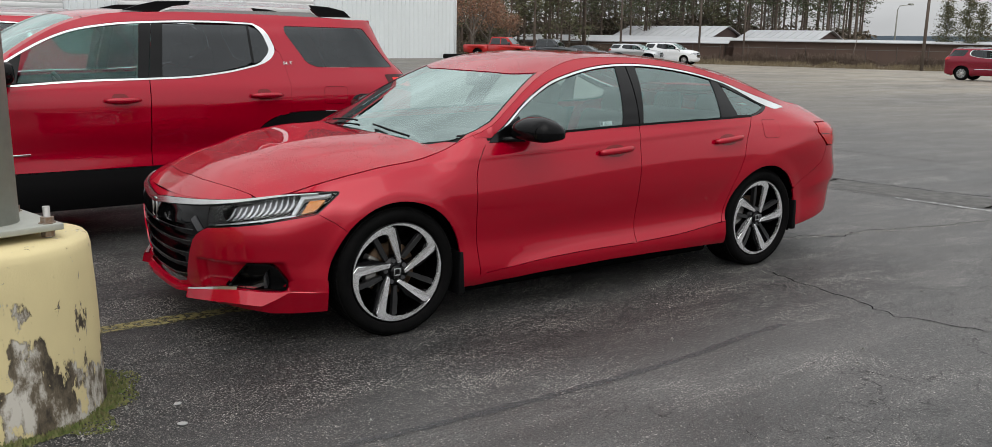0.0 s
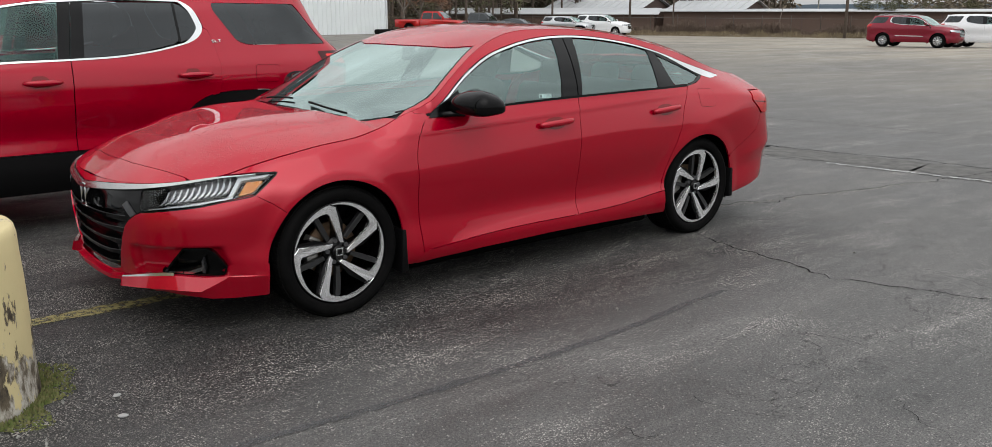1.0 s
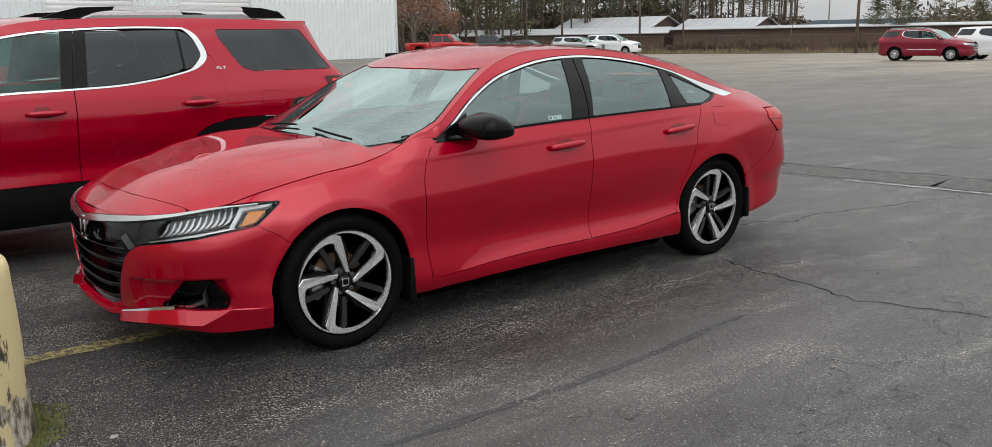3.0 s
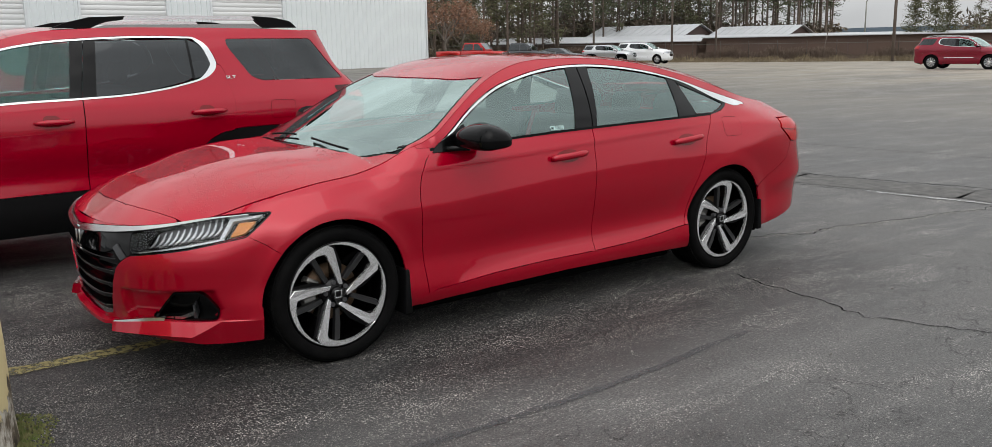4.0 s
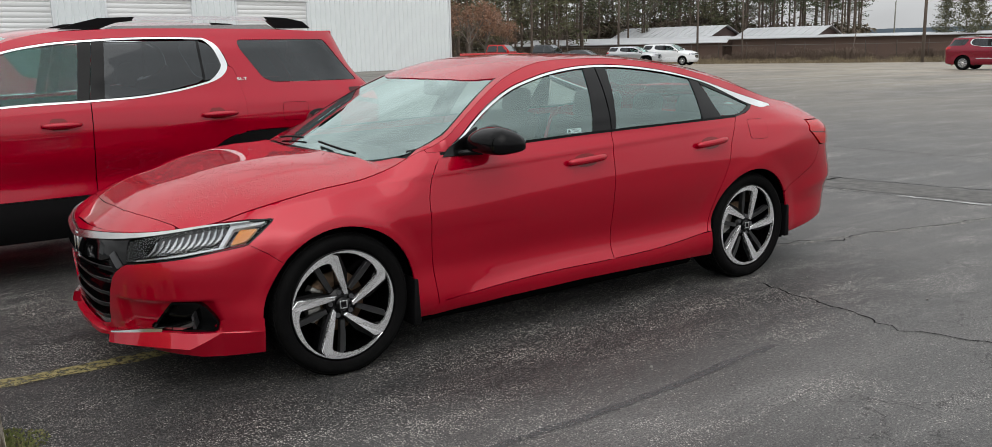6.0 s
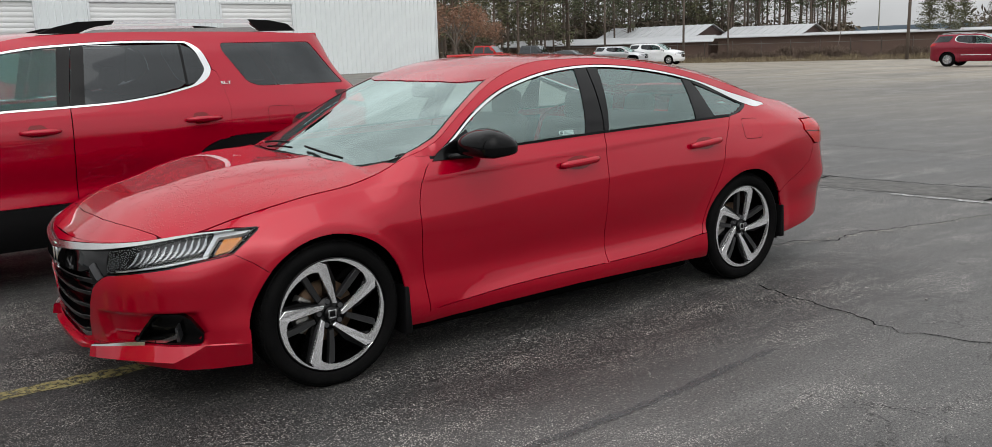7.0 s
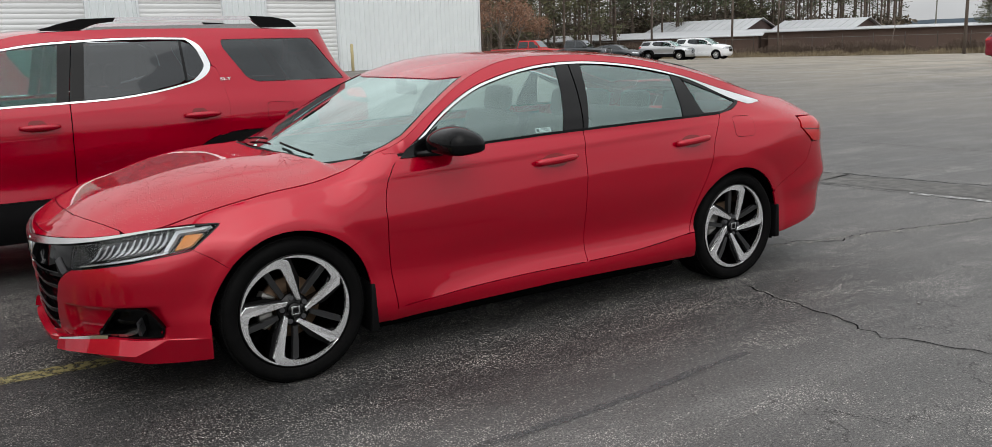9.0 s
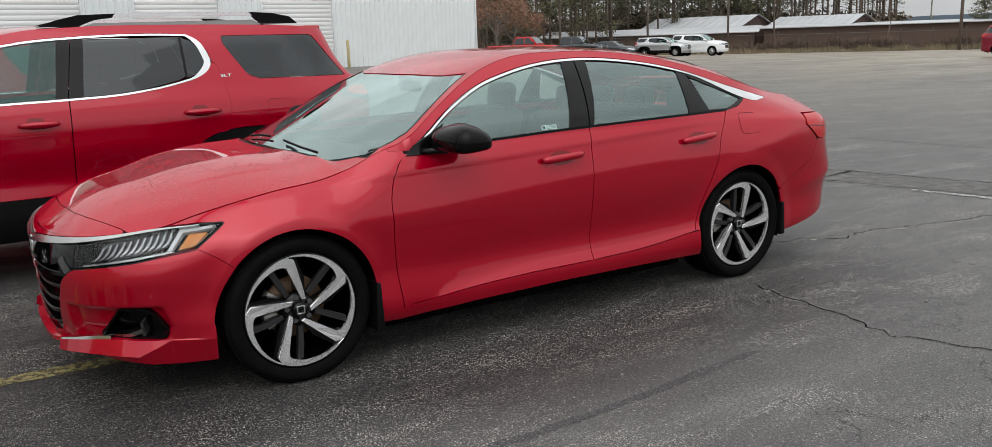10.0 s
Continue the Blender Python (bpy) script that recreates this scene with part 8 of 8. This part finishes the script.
NEEDLES = leaf_material("pine_needles", (0.040, 0.055, 0.024), (0.105, 0.118, 0.058))
OLIVE = leaf_material("olive_needles", (0.06, 0.066, 0.03), (0.13, 0.122, 0.062))
RUSSET = leaf_material("dead_oak_leaves", (0.15, 0.075, 0.045), (0.27, 0.15, 0.095))


def clump(bm, c, r, n, flat=0.6, size=0.22):
    for i in range(n):
        d = Vector((rnd.gauss(0, 1), rnd.gauss(0, 1), rnd.gauss(0, 1) * flat)) * r * 0.55
        p = c + d
        a = Vector((rnd.gauss(0, 1), rnd.gauss(0, 1), rnd.gauss(0, 0.6))).normalized()
        b = a.orthogonal().normalized()
        b.rotate(Matrix.Rotation(rnd.uniform(0, 6.28), 3, a))
        s = size * rnd.uniform(0.5, 1.3)
        bm.faces.new([bm.verts.new(q) for q in (p - a * s, p + b * s * 0.35, p + a * s, p - b * s * 0.35)])


def pine(seed, h, first, leaf, bark=BARK, full=1):
    global rnd
    rnd = random.Random(seed)
    t = thing("pine_tree", label="tall thin pine with bare trunk and ragged green crown", category="tree", group="woods", m=pose(0, 0, -50))
    bx, by = rnd.uniform(-0.5, 0.5), rnd.uniform(-0.5, 0.5)
    axis = [Vector((bx * (k / 6) ** 2, by * (k / 6) ** 2, h * k / 6 - 0.3)) for k in range(7)]
    bm = bmesh.new()
    r0 = 0.0085 * h
    bm_tube(bm, axis, [r0 * (1 - 0.13 * k) for k in range(7)], 7)
    leafs = bmesh.new()
    z = first
    while z < h - 0.3:
        k = z / h
        base = Vector((bx * k * k, by * k * k, z))
        a = rnd.uniform(0, 6.28)
        reach = (0.5 + 2.2 * (1 - k)) * rnd.uniform(0.5, 1.2)
        tip = base + Vector((math.cos(a) * reach, math.sin(a) * reach, rnd.uniform(-0.1, 0.7)))
        bm_tube(bm, [base, (base + tip) / 2 + Vector((0, 0, 0.1)), tip], [0.035, 0.025, 0.01], 4, caps=False)
        dense = 0.35 + 0.65 * step(z, first, first + 4)
        if rnd.random() < dense:
            clump(leafs, tip, 0.55 * full ** 0.5, int(16 * full), 0.5, 0.20)
            clump(leafs, (base + tip) / 2, 0.5 * full ** 0.5, int(8 * full), 0.5, 0.2)
        z += rnd.uniform(0.12, 0.34)
    part("trunk", bm, bark, t)
    part("crown", leafs, leaf, t, fix=False)
    return t


def bare_tree(seed, h, leaf=None, label="leafless grey winter tree with fine limbs", spread=1.0, low=0.3):
    global rnd
    rnd = random.Random(seed)
    t = thing("broadleaf_tree", label=label, category="tree", group="woods", m=pose(0, 0, -50))
    bm, leafs = bmesh.new(), bmesh.new()

    def grow(p, d, length, r, depth):
        q = p + d * length
        mid = (p + q) / 2 + Vector((rnd.uniform(-1, 1), rnd.uniform(-1, 1), 0)) * length * 0.06
        bm_tube(bm, [p, mid, q], [r, r * 0.85, r * 0.65], 6 if depth > 2 else 4, caps=False)
        if leaf and depth < 3:
            clump(leafs, q, 0.6, 9, 0.7, 0.11)
            clump(leafs, mid, 0.5, 4, 0.7, 0.11)
        if depth == 0:
            return
        for k in range(rnd.choice((2, 3, 3))):
            a = rnd.uniform(0, 6.28)
            tilt = rnd.uniform(0.3, 0.85) * spread
            side_v = d.orthogonal().normalized()
            side_v.rotate(Matrix.Rotation(a, 3, d))
            grow(q if k else p.lerp(q, rnd.uniform(0.6, 1)), (d * math.cos(tilt) + side_v * math.sin(tilt)).normalized(), length * rnd.uniform(0.6, 0.82), r * 0.6, depth - 1)
    grow(Vector((0, 0, -0.2)), Vector((rnd.uniform(-0.05, 0.05), rnd.uniform(-0.05, 0.05), 1)).normalized(), h * low, 0.014 * h, 5)
    part("trunk", bm, GREYBARK, t)
    if leaf:
        part("crown", leafs, leaf, t, fix=False)
    else:
        leafs.free()
    return t


kinds = [pine(31, 19, 4.5, NEEDLES), pine(32, 21, 6.5, NEEDLES), pine(33, 17, 3.0, OLIVE), pine(34, 20, 8.0, NEEDLES), pine(35, 14, 2.0, OLIVE),
         bare_tree(41, 13), bare_tree(42, 10, spread=0.7)]
rust = bare_tree(43, 9.5, RUSSET, "young oak holding dry russet leaves", 0.85, 0.2)
thick = pine(36, 13, 1.2, OLIVE, full=3.5)
shade = random.Random(77)
used = set()


def plant(ob, x, y, s):
    m = pose(x, y, ground_z(x, y) - 0.1, 0, 0, shade.uniform(0, 360)) @ Matrix.Diagonal((s, s, s * shade.uniform(0.92, 1.1), 1))
    if ob.name not in used:
        used.add(ob.name)
        ob.matrix_basis = m
        return ob
    c = copy_thing(ob, Matrix.Identity(4))
    c.matrix_basis = m
    return c


EYE_AT = (-1.7, -4.7)
for i in range(170):
    b = 30.5 + 26.3 * i / 169 + shade.uniform(-0.35, 0.35)
    near_d = 98 + 26 * step(b, 37, 45)
    d = near_d + 55 * shade.random() ** 1.5
    k = shade.choices(range(7), (4, 3, 5, 3, 5, 1.6, 1.2))[0]
    if b > 51:
        k = shade.choice((0, 1, 3))
    plant(kinds[k], EYE_AT[0] + d * math.sin(radians(b)), EYE_AT[1] + d * math.cos(radians(b)), shade.uniform(0.8, 1.15))
# a lone pine past the end of the woods
for b, d, s in ((61.2, 116, 0.46), (62.2, 114, 0.44), (62.9, 118, 0.40), (66.5, 150, 0.5), (69.0, 150, 0.42)):
    plant(thick, EYE_AT[0] + d * math.sin(radians(b)), EYE_AT[1] + d * math.cos(radians(b)), s * 1.35)
for b, d, s in ((33.2, 84, 1.1), (34.3, 88, 1.0), (35.4, 93, 0.9)):
    plant(rust, EYE_AT[0] + d * math.sin(radians(b)), EYE_AT[1] + d * math.cos(radians(b)), s)
# bare trees behind the long brown shed
for i in range(30):
    b = 64.0 + 22 * i / 29 + shade.uniform(-0.4, 0.4)
    d = 135 + 45 * shade.random()
    plant(kinds[shade.choice((5, 6, 6, 4))], EYE_AT[0] + d * math.sin(radians(b)), EYE_AT[1] + d * math.cos(radians(b)), shade.uniform(0.55, 0.85))
# undergrowth
UNDER = leaf_material("undergrowth_leaves", (0.06, 0.048, 0.032), (0.13, 0.10, 0.065))
rnd = random.Random(55)
bm = bmesh.new()
for i in range(9000):
    b = rnd.uniform(30, 57)
    d = 97 + 26 * step(b, 37, 45) + 30 * rnd.random()
    x, y = EYE_AT[0] + d * math.sin(radians(b)), EYE_AT[1] + d * math.cos(radians(b))
    h = 0.4 + 2.2 * max(0, 0.25 + noise.noise((x * 0.12, y * 0.12, 0)))
    clump(bm, Vector((x, y, ground_z(x, y) + h * rnd.random())), 0.6, 5, 0.8, 0.17)
for i in range(26000):
    b = rnd.uniform(30, 57.5 - 2.5 * rnd.random())
    d = 128 + 45 * rnd.random()
    x, y = EYE_AT[0] + d * math.sin(radians(b)), EYE_AT[1] + d * math.cos(radians(b))
    h = 3.0 + 4.0 * max(0, 0.35 + noise.noise((x * 0.09, y * 0.09, 3))) * (1 - 0.6 * step(b, 48, 54))
    clump(bm, Vector((x, y, ground_z(x, y) + h * rnd.random() ** 0.8)), 1.0, 2, 0.9, 0.5)
for i in range(6000):
    b = rnd.uniform(63.0 + 1.5 * rnd.random(), 88)
    d = 150 + 40 * rnd.random()
    x, y = EYE_AT[0] + d * math.sin(radians(b)), EYE_AT[1] + d * math.cos(radians(b))
    h = 4.0 + 3.5 * max(0, 0.3 + noise.noise((x * 0.07, y * 0.07, 3)))
    clump(bm, Vector((x, y, ground_z(x, y) + h * rnd.random() ** 0.8)), 1.0, 2, 0.9, 0.5)
thing("undergrowth", bm, UNDER, "brown winter undergrowth below the trees", "undergrowth", kind="stuff", fix=False)
# low hills on the horizon; the blue haze of distance is put into their colour
HILL = material("hazy_wooded_hill", (0.075, 0.095, 0.115), 1.0, vary=0.8, scale=0.02, colour2=(0.04, 0.05, 0.058), spec=0.0)
bm = bmesh.new()
prev = None
for i in range(241):
    a = 2 * math.pi * i / 240
    h = 11 + 6 * noise.noise((3 * math.cos(a), 3 * math.sin(a), 4)) + 3 * noise.noise((14 * math.cos(a), 14 * math.sin(a), 1))
    row = [bm.verts.new((math.cos(a) * r, math.sin(a) * r, z)) for r, z in ((820, -6), (900, h * 0.6), (980, h), (1200, -6))]
    if prev:
        for k in range(3):
            bm.faces.new((prev[k], prev[k + 1], row[k + 1], row[k])).smooth = True
    prev = row
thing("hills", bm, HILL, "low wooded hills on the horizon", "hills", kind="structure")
